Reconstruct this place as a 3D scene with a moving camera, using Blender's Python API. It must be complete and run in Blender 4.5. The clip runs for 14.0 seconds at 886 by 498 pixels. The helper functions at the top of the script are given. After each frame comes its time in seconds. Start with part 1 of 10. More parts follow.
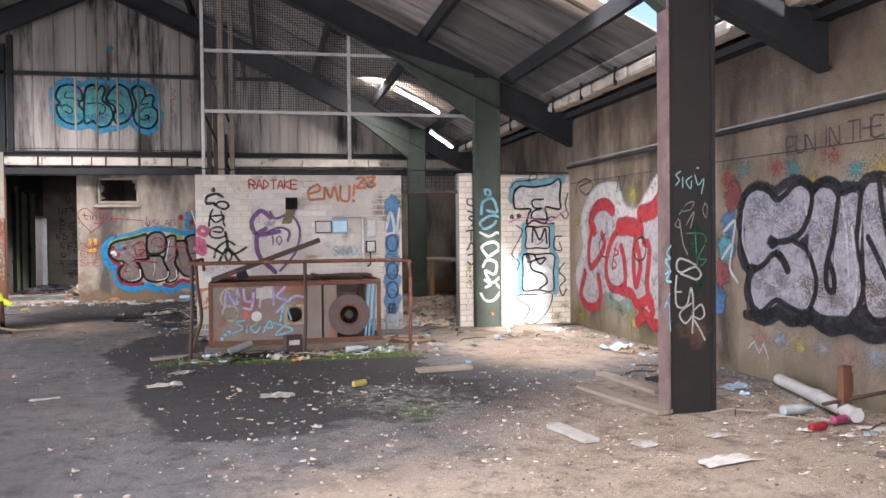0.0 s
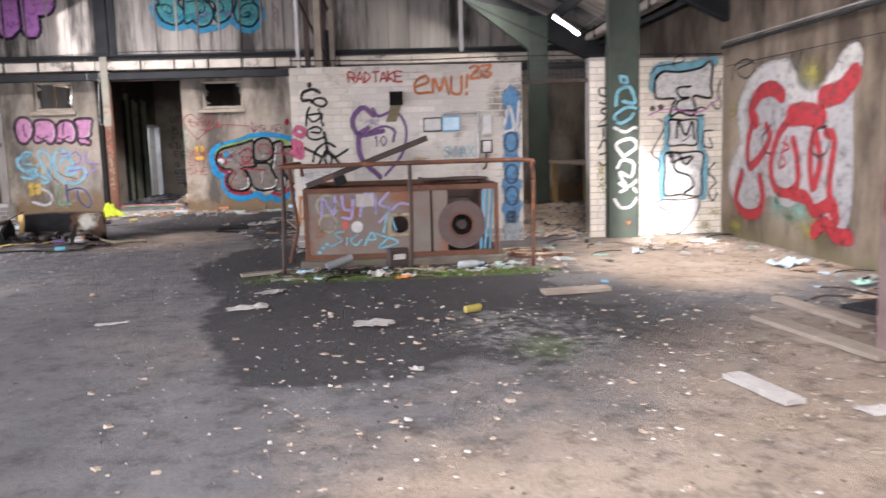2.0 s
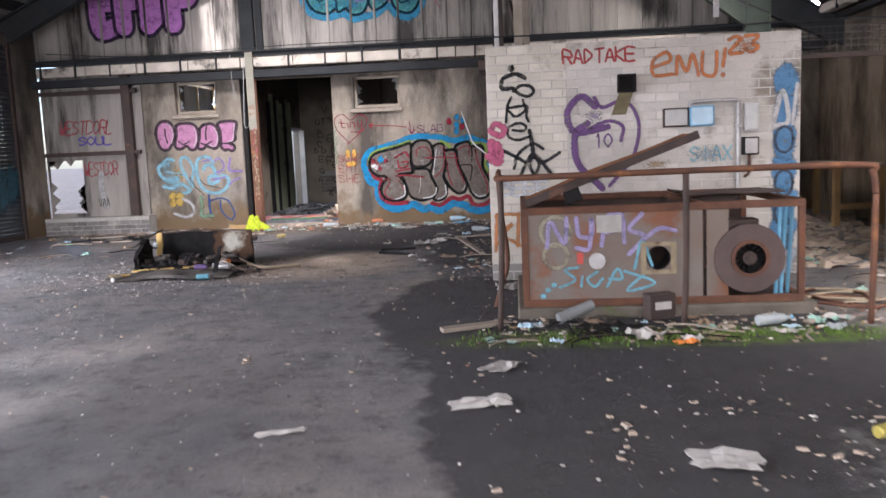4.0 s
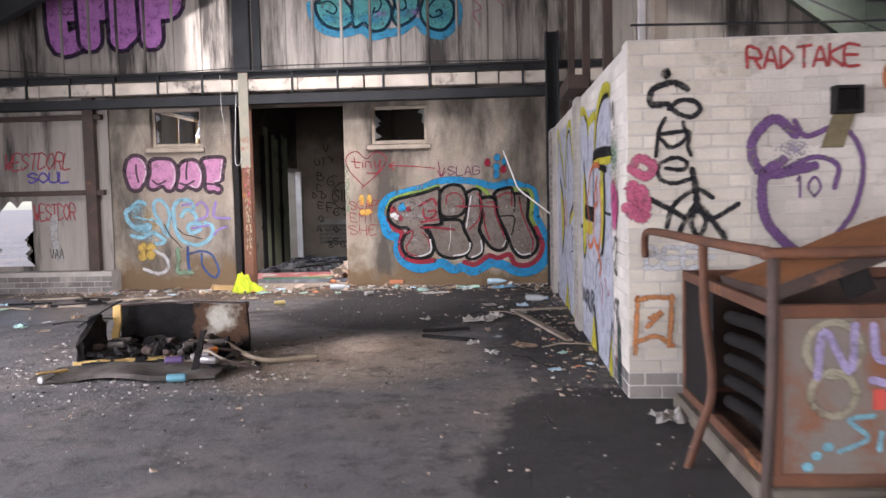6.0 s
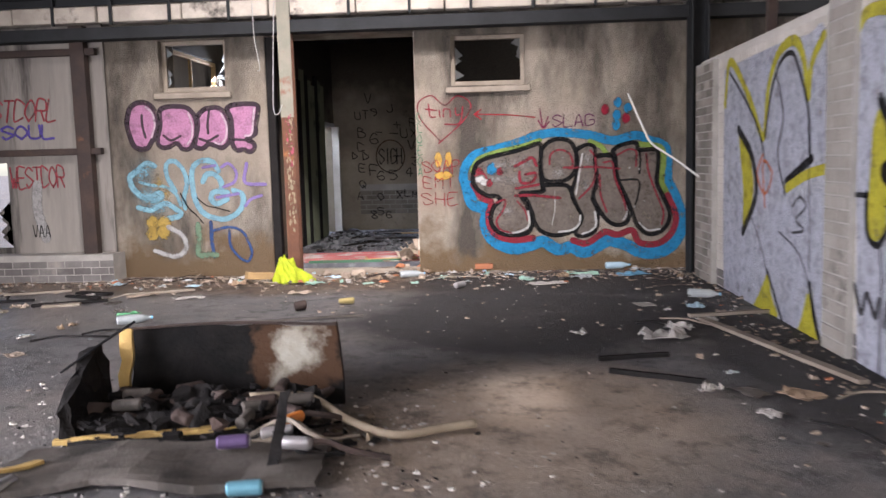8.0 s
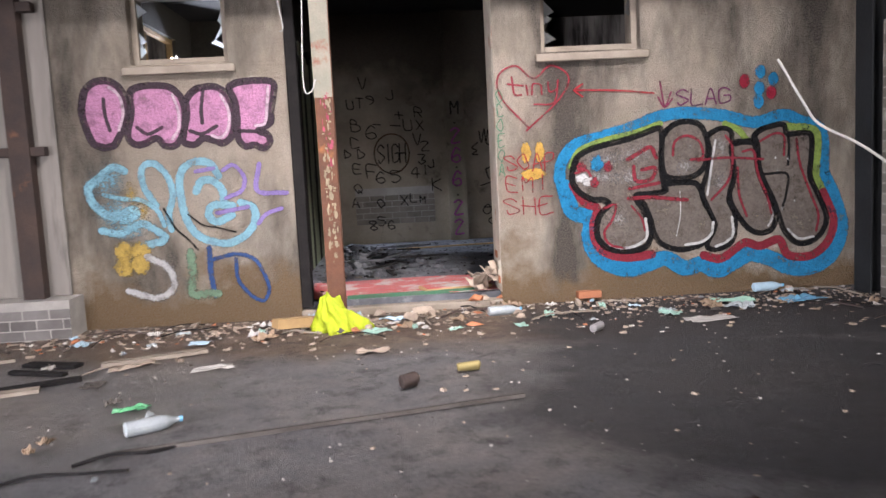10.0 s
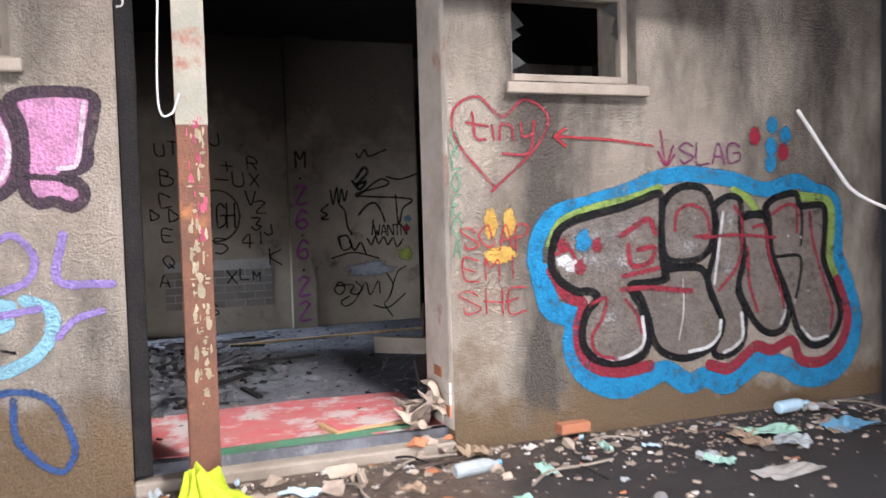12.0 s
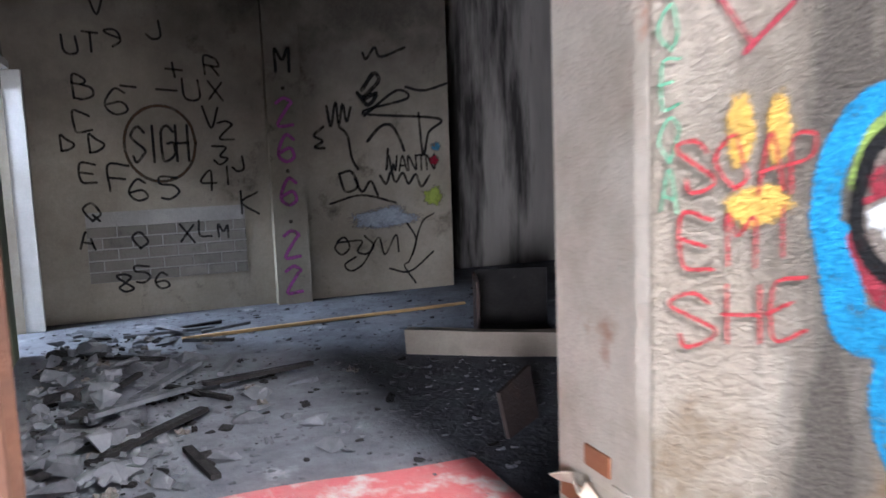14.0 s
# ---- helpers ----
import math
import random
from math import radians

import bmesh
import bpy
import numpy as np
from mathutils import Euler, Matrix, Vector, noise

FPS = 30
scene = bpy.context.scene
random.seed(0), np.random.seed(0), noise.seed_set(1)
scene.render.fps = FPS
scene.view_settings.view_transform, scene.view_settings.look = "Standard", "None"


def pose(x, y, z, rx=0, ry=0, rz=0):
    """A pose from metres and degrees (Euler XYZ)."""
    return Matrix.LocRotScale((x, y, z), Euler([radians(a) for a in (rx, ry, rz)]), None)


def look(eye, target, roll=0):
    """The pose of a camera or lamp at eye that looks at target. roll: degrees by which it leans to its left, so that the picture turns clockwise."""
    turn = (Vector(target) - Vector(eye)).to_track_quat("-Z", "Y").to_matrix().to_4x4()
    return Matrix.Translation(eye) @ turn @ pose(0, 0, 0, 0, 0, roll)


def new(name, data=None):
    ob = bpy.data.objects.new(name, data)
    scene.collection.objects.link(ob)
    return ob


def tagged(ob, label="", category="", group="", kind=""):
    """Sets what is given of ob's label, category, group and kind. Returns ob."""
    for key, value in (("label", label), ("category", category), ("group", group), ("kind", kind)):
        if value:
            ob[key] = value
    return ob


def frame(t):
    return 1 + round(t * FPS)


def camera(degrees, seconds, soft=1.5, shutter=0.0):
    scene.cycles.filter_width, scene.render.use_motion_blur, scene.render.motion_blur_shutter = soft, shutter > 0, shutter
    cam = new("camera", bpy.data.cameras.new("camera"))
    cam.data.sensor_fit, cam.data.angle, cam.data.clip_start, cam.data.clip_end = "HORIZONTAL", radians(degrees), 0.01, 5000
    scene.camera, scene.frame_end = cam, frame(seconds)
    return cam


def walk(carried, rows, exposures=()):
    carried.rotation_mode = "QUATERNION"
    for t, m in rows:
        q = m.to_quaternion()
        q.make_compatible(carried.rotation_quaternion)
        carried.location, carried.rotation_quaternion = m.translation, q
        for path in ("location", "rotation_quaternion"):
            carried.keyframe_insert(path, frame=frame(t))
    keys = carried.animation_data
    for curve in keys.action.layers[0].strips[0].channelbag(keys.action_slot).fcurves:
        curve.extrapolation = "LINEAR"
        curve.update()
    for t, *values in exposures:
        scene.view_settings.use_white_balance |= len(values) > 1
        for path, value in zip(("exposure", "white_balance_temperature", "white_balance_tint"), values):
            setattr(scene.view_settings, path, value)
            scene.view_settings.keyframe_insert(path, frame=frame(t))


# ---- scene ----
from mathutils import geometry

cam = camera(57.7, 14.0, 1.5, 0.5)
METRES, EYE, TILT, LEAN, TURN = 20.0, 1.5, 0.0, 0.0, -12.0
ROWS = [
    (0.0, 0.0, 0.0, 0.0, -0.01, -1.09, 0.62),
    (0.5, 0.0017, 0.0036, -0.0004, 0.34, -2.28, 0.75),
    (1.0, 0.006, 0.0148, -0.0019, 1.5, -4.15, 0.96),
    (1.5, 0.0005, 0.0428, -0.0052, 3.55, -6.06, 1.22),
    (2.0, -0.0053, 0.0774, -0.0068, 8.38, -7.46, 1.68),
    (2.5, -0.0227, 0.1088, -0.0058, 13.44, -8.4, 2.05),
    (3.0, -0.0436, 0.1378, -0.0052, 18.06, -8.85, 2.46),
    (5.5, -0.1501, 0.2911, -0.0053, 15.09, -3.61, 2.19),
    (6.0, -0.1731, 0.3269, -0.0046, 15.59, -3.66, 1.3),
    (6.5, -0.1952, 0.3599, -0.0064, 15.07, -3.86, 0.69),
    (7.0, -0.2204, 0.392, -0.0055, 15.0, -4.48, 0.6),
    (7.5, -0.2474, 0.4228, -0.0059, 14.91, -5.0, 0.96),
    (8.0, -0.275, 0.4556, -0.0062, 15.51, -6.22, 1.54),
    (10.5, -0.4171, 0.594, -0.0056, 4.54, -6.47, 3.09),
    (11.0, -0.4362, 0.6249, -0.0039, -0.27, -5.24, 3.07),
    (11.5, -0.4518, 0.6575, -0.0021, -4.57, -3.98, 2.46),
    (12.0, -0.4614, 0.6917, -0.0007, -8.14, -2.72, 1.6),
    (12.5, -0.4639, 0.7292, -0.0006, -8.4, -3.07, 1.14),
    (13.0, -0.4663, 0.7659, -0.0031, -10.02, -5.55, 1.02),
    (13.5, -0.465, 0.802, -0.0036, -10.25, -5.87, 1.54),
    (14.0, -0.4667, 0.8387, -0.006, -9.21, -7.12, 2.08),
]
walk(cam, [(t, pose(0, 0, EYE, TILT, LEAN, TURN) @ pose(METRES * x, METRES * y, METRES * z, 90 + pitch, roll, yaw)) for t, x, y, z, yaw, pitch, roll in ROWS],
     [(0.0, 1.48, 5900, 20), (2.0, 1.56, 5900, 20), (3.2, 1.46, 5800, 19), (6.0, 1.58, 6000, 22), (8.2, 1.54, 6100, 21), (11.0, 1.72, 5950, 20), (12.5, 1.98, 5750, 18), (14.0, 2.25, 5550, 17)])

# ---- daylight and fill lamps ----
SUN_WAY = Vector((0.0, 0.793, -0.61)).normalized()
world = bpy.data.worlds.new("sky")
scene.world = world
world.use_nodes = True
_nt = world.node_tree
_sky = _nt.nodes.new("ShaderNodeTexSky")
_sky.sky_type, _sky.sun_disc = "NISHITA", False
_sky.sun_elevation = math.asin(-SUN_WAY.z)
_sky.sun_rotation = math.atan2(-SUN_WAY.x, -SUN_WAY.y)
_nt.links.new(_sky.outputs[0], _nt.nodes["Background"].inputs[0])
_nt.nodes["Background"].inputs[1].default_value = 0.09
_sun = bpy.data.lights.new("sun", "SUN")
_sun.energy, _sun.angle, _sun.color = 5.0, radians(2.5), (1.0, 0.93, 0.82)
new("sun", _sun).matrix_world = look((0, 0, 0), SUN_WAY)


def area_lamp(name, at, towards, wide, high, watts, colour=(1, 1, 1), spread=180):
    """Area lamp: sky light entering by a door or window, or added fill."""
    data = bpy.data.lights.new(name, "AREA")
    data.shape, data.size, data.size_y, data.energy, data.color = "RECTANGLE", wide, high, watts, colour
    data.spread = radians(spread)
    ob = new(name, data)
    ob.matrix_world = look(at, towards)
    return ob


area_lamp("light_in_yard_door", (-10.3, 7.2, 2.0), (-4.0, 7.2, -0.5), 12.0, 3.2, 430, (1.0, 0.97, 0.94), 130)
# Fill lamp inside the hall, added to brighten the doorway's jamb and room.
area_lamp("fill_for_doorway", (-9.7, 12.0, 1.3), (-4.4, 20.2, 0.4), 1.6, 1.8, 65, (1.0, 0.97, 0.94), 100)
# Fill from behind, through a south doorway added out of view.
area_lamp("fill_from_south", (-2.0, -4.85, 2.0), (-2.0, 5, -1.0), 7.5, 3.2, 240, (1.0, 0.95, 0.88), 140)
# Three fill lamps added under the roof, which has no rooflights.
area_lamp("fill_under_roof_south", (1.6, 2.6, 5.0), (1.6, 2.6, 0.0), 2.6, 3.0, 330, (1.0, 0.94, 0.86), 150)
area_lamp("fill_under_roof_middle", (3.1, 8.4, 4.2), (3.7, 10.8, 0.0), 1.4, 2.0, 70, (1.0, 0.92, 0.80), 90)
area_lamp("fill_under_roof_north", (-3.8, 14.0, 6.9), (-5.6, 20.0, 0.6), 1.2, 1.2, 72, (1.0, 0.94, 0.85), 60)
# Window daylight lamp, set north of the opening to reach the partition doorway.
area_lamp("light_beside_office_window", (-8.2, 24.62, 2.9), (-4.6, 22.6, 0.0), 0.9, 0.5, 130, (0.86, 0.94, 1.0))
# Fill lamp added under the roof to brighten the store behind the doorway.
area_lamp("fill_in_store", (2.6, 17.4, 5.0), (3.9, 19.0, 1.0), 1.6, 1.0, 260, (1.0, 0.92, 0.78))

# ---- materials ----
_mats = {}


def shader(name):
    m = bpy.data.materials.new(name)
    m.use_nodes = True
    nt = m.node_tree
    return m, nt, nt.nodes["Principled BSDF"]


def place(nt, stretch=(1, 1, 1)):
    geo = nt.nodes.new("ShaderNodeNewGeometry")
    mp = nt.nodes.new("ShaderNodeMapping")
    mp.inputs["Scale"].default_value = stretch
    nt.links.new(geo.outputs["Position"], mp.inputs["Vector"])
    return mp.outputs["Vector"]


def speckle(nt, vec, scale, low, high, detail=6, rough=0.6, seed=0.0):
    n = nt.nodes.new("ShaderNodeTexNoise")
    n.noise_dimensions = "4D"
    n.inputs["W"].default_value = seed
    n.inputs["Scale"].default_value, n.inputs["Detail"].default_value, n.inputs["Roughness"].default_value = scale, detail, rough
    nt.links.new(vec, n.inputs["Vector"])
    r = nt.nodes.new("ShaderNodeMapRange")
    r.inputs["From Min"].default_value, r.inputs["From Max"].default_value = low, high
    nt.links.new(n.outputs["Fac"], r.inputs["Value"])
    return r.outputs[0]


def blend(nt, fac, a, b):
    mx = nt.nodes.new("ShaderNodeMix")
    mx.data_type = "RGBA"
    for sock, v in ((mx.inputs[0], fac), (mx.inputs[6], a), (mx.inputs[7], b)):
        if isinstance(v, (tuple, list)):
            sock.default_value = (*v, 1)
        elif isinstance(v, (int, float)):
            sock.default_value = v
        else:
            nt.links.new(v, sock)
    return mx.outputs[2]


def calc(nt, op, a, b=0.0, clamp=False):
    n = nt.nodes.new("ShaderNodeMath")
    n.operation, n.use_clamp = op, clamp
    for k, v in ((0, a), (1, b)):
        if isinstance(v, (int, float)):
            n.inputs[k].default_value = v
        else:
            nt.links.new(v, n.inputs[k])
    return n.outputs[0]


def split_xyz(nt):
    geo = nt.nodes.new("ShaderNodeNewGeometry")
    s = nt.nodes.new("ShaderNodeSeparateXYZ")
    nt.links.new(geo.outputs["Position"], s.inputs[0])
    return s.outputs


def bumpy(nt, bsdf, height, strength, distance):
    b = nt.nodes.new("ShaderNodeBump")
    b.inputs["Strength"].default_value, b.inputs["Distance"].default_value = strength, distance
    nt.links.new(height, b.inputs["Height"])
    nt.links.new(b.outputs[0], bsdf.inputs["Normal"])


def worn(name, c1, c2, c3=None, scale=3.0, fine=40.0, rough=0.8, bump=0.3, metal=0.0, stretch=(1, 1, 1), spots=0.6, vary=0.0, depth=0.01, amount=1.0):
    """Two tones at a coarse scale, fine grain, patches of a third tone."""
    if name in _mats:
        return _mats[name]
    m, nt, b = shader(name)
    v = place(nt, stretch)
    col = blend(nt, calc(nt, "MULTIPLY", speckle(nt, v, scale, 0.35, 0.68, seed=1.3), amount), c1, c2)
    grain = speckle(nt, v, fine, 0.3, 0.72, 4, 0.7, 2.1)
    col = blend(nt, calc(nt, "MULTIPLY", grain, 0.35), col, tuple(c * 0.6 for c in c1))
    if c3:
        col = blend(nt, speckle(nt, v, scale * 0.7, spots, spots + 0.09, 8, 0.65, 4.7), col, c3)
    if vary:
        info = nt.nodes.new("ShaderNodeObjectInfo")
        hsv = nt.nodes.new("ShaderNodeHueSaturation")
        nt.links.new(calc(nt, "ADD", calc(nt, "MULTIPLY", info.outputs["Random"], 2 * vary), 1 - vary), hsv.inputs["Value"])
        nt.links.new(col, hsv.inputs["Color"])
        col = hsv.outputs[0]
    nt.links.new(col, b.inputs["Base Color"])
    nt.links.new(calc(nt, "ADD", calc(nt, "MULTIPLY", grain, 0.15), rough - 0.08), b.inputs["Roughness"])
    b.inputs["Metallic"].default_value = metal
    b.inputs["Specular IOR Level"].default_value = 0.15 if rough > 0.6 else 0.4
    if bump:
        bumpy(nt, b, grain, bump, depth)
    _mats[name] = m
    return m


def plain(name, c, rough=0.6, metal=0.0):
    return worn(name, c, tuple(x * 0.75 for x in c), None, 8, 90, rough, 0.12, metal)


def render_coat(name, c1, c2, soot, damp, rise, dark_top=0.0):
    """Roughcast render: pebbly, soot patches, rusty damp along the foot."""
    m, nt, b = shader(name)
    v = place(nt)
    x, y, z = split_xyz(nt)
    col = blend(nt, speckle(nt, v, 1.6, 0.35, 0.65, 8, 0.65, 0.4), c1, c2)
    col = blend(nt, speckle(nt, place(nt, (1, 1, 0.35)), 1.2, 0.47, 0.62, 8, 0.62, 7.7), col, soot)
    if dark_top:
        tide = calc(nt, "ADD", z, calc(nt, "MULTIPLY", calc(nt, "SUBTRACT", speckle(nt, v, 0.8, 0.25, 0.75, 9, 0.68, 11.3), 0.5), 1.9))
        col = blend(nt, calc(nt, "MULTIPLY", calc(nt, "MULTIPLY", calc(nt, "SUBTRACT", tide, dark_top), 0.9, True), 0.85), col, soot)
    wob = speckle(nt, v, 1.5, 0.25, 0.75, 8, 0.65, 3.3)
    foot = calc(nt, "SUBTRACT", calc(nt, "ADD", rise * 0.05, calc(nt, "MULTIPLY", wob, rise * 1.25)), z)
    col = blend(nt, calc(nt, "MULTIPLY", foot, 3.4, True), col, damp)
    grit = speckle(nt, v, 80, 0.34, 0.66, 4, 0.7, 5.1)
    col = blend(nt, calc(nt, "MULTIPLY", grit, 0.62), col, tuple(c * 0.45 for c in c1))
    nt.links.new(col, b.inputs["Base Color"])
    b.inputs["Roughness"].default_value = 0.92
    b.inputs["Specular IOR Level"].default_value = 0.1
    bumpy(nt, b, calc(nt, "ADD", grit, calc(nt, "MULTIPLY", speckle(nt, v, 42, 0.3, 0.7, 3, 0.55, 8.3), 1.2)), 1.0, 0.026)
    _mats[name] = m
    return m


def ground_coat(name):
    """Dirty concrete: grey damp sheets, brown dust, soot, white ash, light pools painted in."""
    m, nt, b = shader(name)
    v = place(nt)
    x, y, z = split_xyz(nt)
    wob = calc(nt, "SUBTRACT", calc(nt, "MULTIPLY", speckle(nt, v, 0.9, 0.2, 0.8, 8, 0.6, 1.1), 2.4), 1.2)

    def blob(cx, cy, rx, ry, soft):
        dx = calc(nt, "DIVIDE", calc(nt, "SUBTRACT", x, cx), rx)
        dy = calc(nt, "DIVIDE", calc(nt, "SUBTRACT", y, cy), ry)
        d = calc(nt, "SQRT", calc(nt, "ADD", calc(nt, "MULTIPLY", dx, dx), calc(nt, "MULTIPLY", dy, dy)))
        d = calc(nt, "ADD", d, calc(nt, "MULTIPLY", wob, 0.28))
        return calc(nt, "MULTIPLY", calc(nt, "SUBTRACT", 1.0, d), 1.0 / soft, True)

    grey = blend(nt, speckle(nt, v, 2.3, 0.35, 0.7, 8, 0.65, 2.2), (0.165, 0.162, 0.166), (0.27, 0.26, 0.25))
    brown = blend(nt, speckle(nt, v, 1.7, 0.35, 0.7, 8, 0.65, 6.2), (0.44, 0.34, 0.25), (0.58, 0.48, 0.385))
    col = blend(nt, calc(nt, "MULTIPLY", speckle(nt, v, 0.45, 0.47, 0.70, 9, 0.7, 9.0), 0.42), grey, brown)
    # Brown foreground; the warm light on it is painted in as well.
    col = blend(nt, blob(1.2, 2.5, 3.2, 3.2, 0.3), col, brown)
    # Sunny corner: brown dust, with the light put into the colour.
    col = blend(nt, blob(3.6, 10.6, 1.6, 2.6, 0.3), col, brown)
    # Brown floor round the column.
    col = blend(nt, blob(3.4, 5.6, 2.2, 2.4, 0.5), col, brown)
    # Soft patch of light on the floor, painted in brown.
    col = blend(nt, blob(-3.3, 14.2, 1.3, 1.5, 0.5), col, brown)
    col = blend(nt, blob(-5.5, 19.4, 5.5, 1.1, 0.4), col, blend(nt, speckle(nt, v, 3.0, 0.4, 0.65, 8, 0.7, 4.2), (0.14, 0.095, 0.065), (0.23, 0.175, 0.13)))
    dark = blob(0.25, 8.6, 1.85, 2.6, 0.07)
    dark = calc(nt, "MAXIMUM", dark, calc(nt, "MULTIPLY", blob(1.6, 8.0, 1.6, 2.0, 0.6), 0.75))
    dark = calc(nt, "MAXIMUM", dark, blob(-1.1, 11.3, 1.05, 1.7, 0.10))
    dark = calc(nt, "MAXIMUM", dark, blob(-3.1, 17.0, 2.1, 1.7, 0.30))
    dark = calc(nt, "MAXIMUM", dark, blob(-1.5, 15.4, 0.7, 2.6, 0.4))
    dark = calc(nt, "MAXIMUM", dark, blob(-2.6, 19.1, 2.2, 1.2, 0.3))
    dark = calc(nt, "MAXIMUM", dark, calc(nt, "MULTIPLY", blob(-2.6, 4.4, 2.0, 1.6, 0.4), 0.4))
    dark = calc(nt, "MAXIMUM", dark, calc(nt, "MULTIPLY", blob(-4.2, 6.8, 3.2, 3.6, 0.5), 0.5))
    col = blend(nt, calc(nt, "MULTIPLY", dark, 0.88), col, (0.040, 0.039, 0.041))
    ash = calc(nt, "MULTIPLY", blob(1.15, 7.2, 0.75, 1.1, 0.6), speckle(nt, v, 8, 0.45, 0.58, 8, 0.7, 3.9))
    col = blend(nt, calc(nt, "MULTIPLY", ash, 0.8), col, (0.46, 0.45, 0.42))
    moss = calc(nt, "MULTIPLY", blob(0.4, 9.95, 1.9, 0.36, 0.4), speckle(nt, v, 6, 0.38, 0.52, 6, 0.6, 8.8))
    moss = calc(nt, "MAXIMUM", moss, calc(nt, "MULTIPLY", blob(1.2, 6.75, 0.32, 0.42, 0.7), 0.45))
    col = blend(nt, moss, col, (0.12, 0.19, 0.03))
    chips = speckle(nt, v, 75, 0.68, 0.72, 2, 0.5, 12.0)
    col = blend(nt, calc(nt, "MULTIPLY", chips, 0.5), col, (0.42, 0.40, 0.37))
    grain = speckle(nt, v, 38, 0.34, 0.66, 8, 0.85, 5.5)
    col = blend(nt, calc(nt, "MULTIPLY", speckle(nt, v, 4.2, 0.5, 0.62, 10, 0.8, 15.5), 0.66), col, (0.04, 0.037, 0.035))
    col = blend(nt, calc(nt, "MULTIPLY", grain, 0.5), col, (0.03, 0.028, 0.026))
    nt.links.new(col, b.inputs["Base Color"])
    wet = calc(nt, "MULTIPLY", blob(-8.4, 17.9, 2.4, 2.2, 0.3), 0.45)
    nt.links.new(calc(nt, "SUBTRACT", 0.80, wet), b.inputs["Roughness"])
    b.inputs["Specular IOR Level"].default_value = 0.3
    bumpy(nt, b, calc(nt, "ADD", grain, calc(nt, "MULTIPLY", speckle(nt, v, 9, 0.2, 0.8, 6, 0.6, 6.6), 2.0)), 0.8, 0.02)
    _mats[name] = m
    return m


def glow(name, c, strength):
    m, nt, b = shader(name)
    b.inputs["Base Color"].default_value = (*c, 1)
    b.inputs["Emission Color"].default_value = (*c, 1)
    b.inputs["Emission Strength"].default_value = strength
    _mats[name] = m
    return m


def paint(c):
    """Sprayed paint: opaque core, speckled edge."""
    c = tuple(x * 0.80 for x in c)
    key = "paint_%02x%02x%02x" % tuple(int(x * 255) for x in c)
    if key in _mats:
        return _mats[key]
    m, nt, b = shader(key)
    v = place(nt)
    grit = speckle(nt, v, 60, 0.3, 0.7, 3, 0.6, 5.1)
    col = blend(nt, calc(nt, "MULTIPLY", speckle(nt, v, 6, 0.4, 0.75, 6, 0.6, 1.9), 0.4), c, tuple(x * 0.55 for x in c))
    nt.links.new(blend(nt, calc(nt, "MULTIPLY", grit, 0.55), col, tuple(x * 0.35 for x in c)), b.inputs["Base Color"])
    b.inputs["Roughness"].default_value = 0.75
    b.inputs["Specular IOR Level"].default_value = 0.15
    bumpy(nt, b, grit, 0.9, 0.018)
    at = nt.nodes.new("ShaderNodeAttribute")
    at.attribute_name = "edge"
    a = calc(nt, "ADD", at.outputs["Fac"], calc(nt, "MULTIPLY", calc(nt, "SUBTRACT", grit, 0.5), 0.85))
    r = nt.nodes.new("ShaderNodeMapRange")
    r.inputs["From Min"].default_value, r.inputs["From Max"].default_value = 0.25, 0.75
    nt.links.new(a, r.inputs["Value"])
    worn_off = speckle(nt, v, 9, 0.48, 0.72, 8, 0.8, 7.1)
    nt.links.new(calc(nt, "MULTIPLY", r.outputs[0], calc(nt, "SUBTRACT", 1.0, calc(nt, "MULTIPLY", worn_off, 0.85))), b.inputs["Alpha"])
    _mats[key] = m
    return m


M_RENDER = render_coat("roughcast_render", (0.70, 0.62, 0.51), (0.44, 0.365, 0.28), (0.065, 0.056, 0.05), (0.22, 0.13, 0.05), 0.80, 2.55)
# Dark tone deepens from about 2.6 m up.
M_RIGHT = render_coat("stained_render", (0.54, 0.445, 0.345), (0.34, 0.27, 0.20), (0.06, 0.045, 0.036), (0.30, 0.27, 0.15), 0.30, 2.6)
def smoke_shade_coat(name, c1, c2, dark_top, low):
    """Burnt-room plaster: smoke and shade painted in above a wavering tide line, scuffed below."""
    m, nt, b = shader(name)
    v = place(nt)
    x, y, z = split_xyz(nt)
    col = blend(nt, speckle(nt, v, 1.4, 0.35, 0.66, 8, 0.65, 1.3), c1, c2)
    col = blend(nt, speckle(nt, v, 3.1, 0.58, 0.70, 8, 0.7, 4.7), col, tuple(c * 0.4 for c in c2))
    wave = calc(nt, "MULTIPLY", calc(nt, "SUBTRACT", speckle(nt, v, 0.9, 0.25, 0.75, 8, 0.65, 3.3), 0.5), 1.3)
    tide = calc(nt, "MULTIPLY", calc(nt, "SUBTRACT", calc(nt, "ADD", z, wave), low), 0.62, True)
    col = blend(nt, calc(nt, "MULTIPLY", tide, 0.93), col, dark_top)
    grain = speckle(nt, v, 45, 0.3, 0.72, 5, 0.7, 2.1)
    col = blend(nt, calc(nt, "MULTIPLY", grain, 0.3), col, tuple(c * 0.5 for c in c2))
    nt.links.new(col, b.inputs["Base Color"])
    b.inputs["Roughness"].default_value, b.inputs["Specular IOR Level"].default_value = 0.92, 0.1
    bumpy(nt, b, grain, 0.35, 0.01)
    _mats[name] = m
    return m


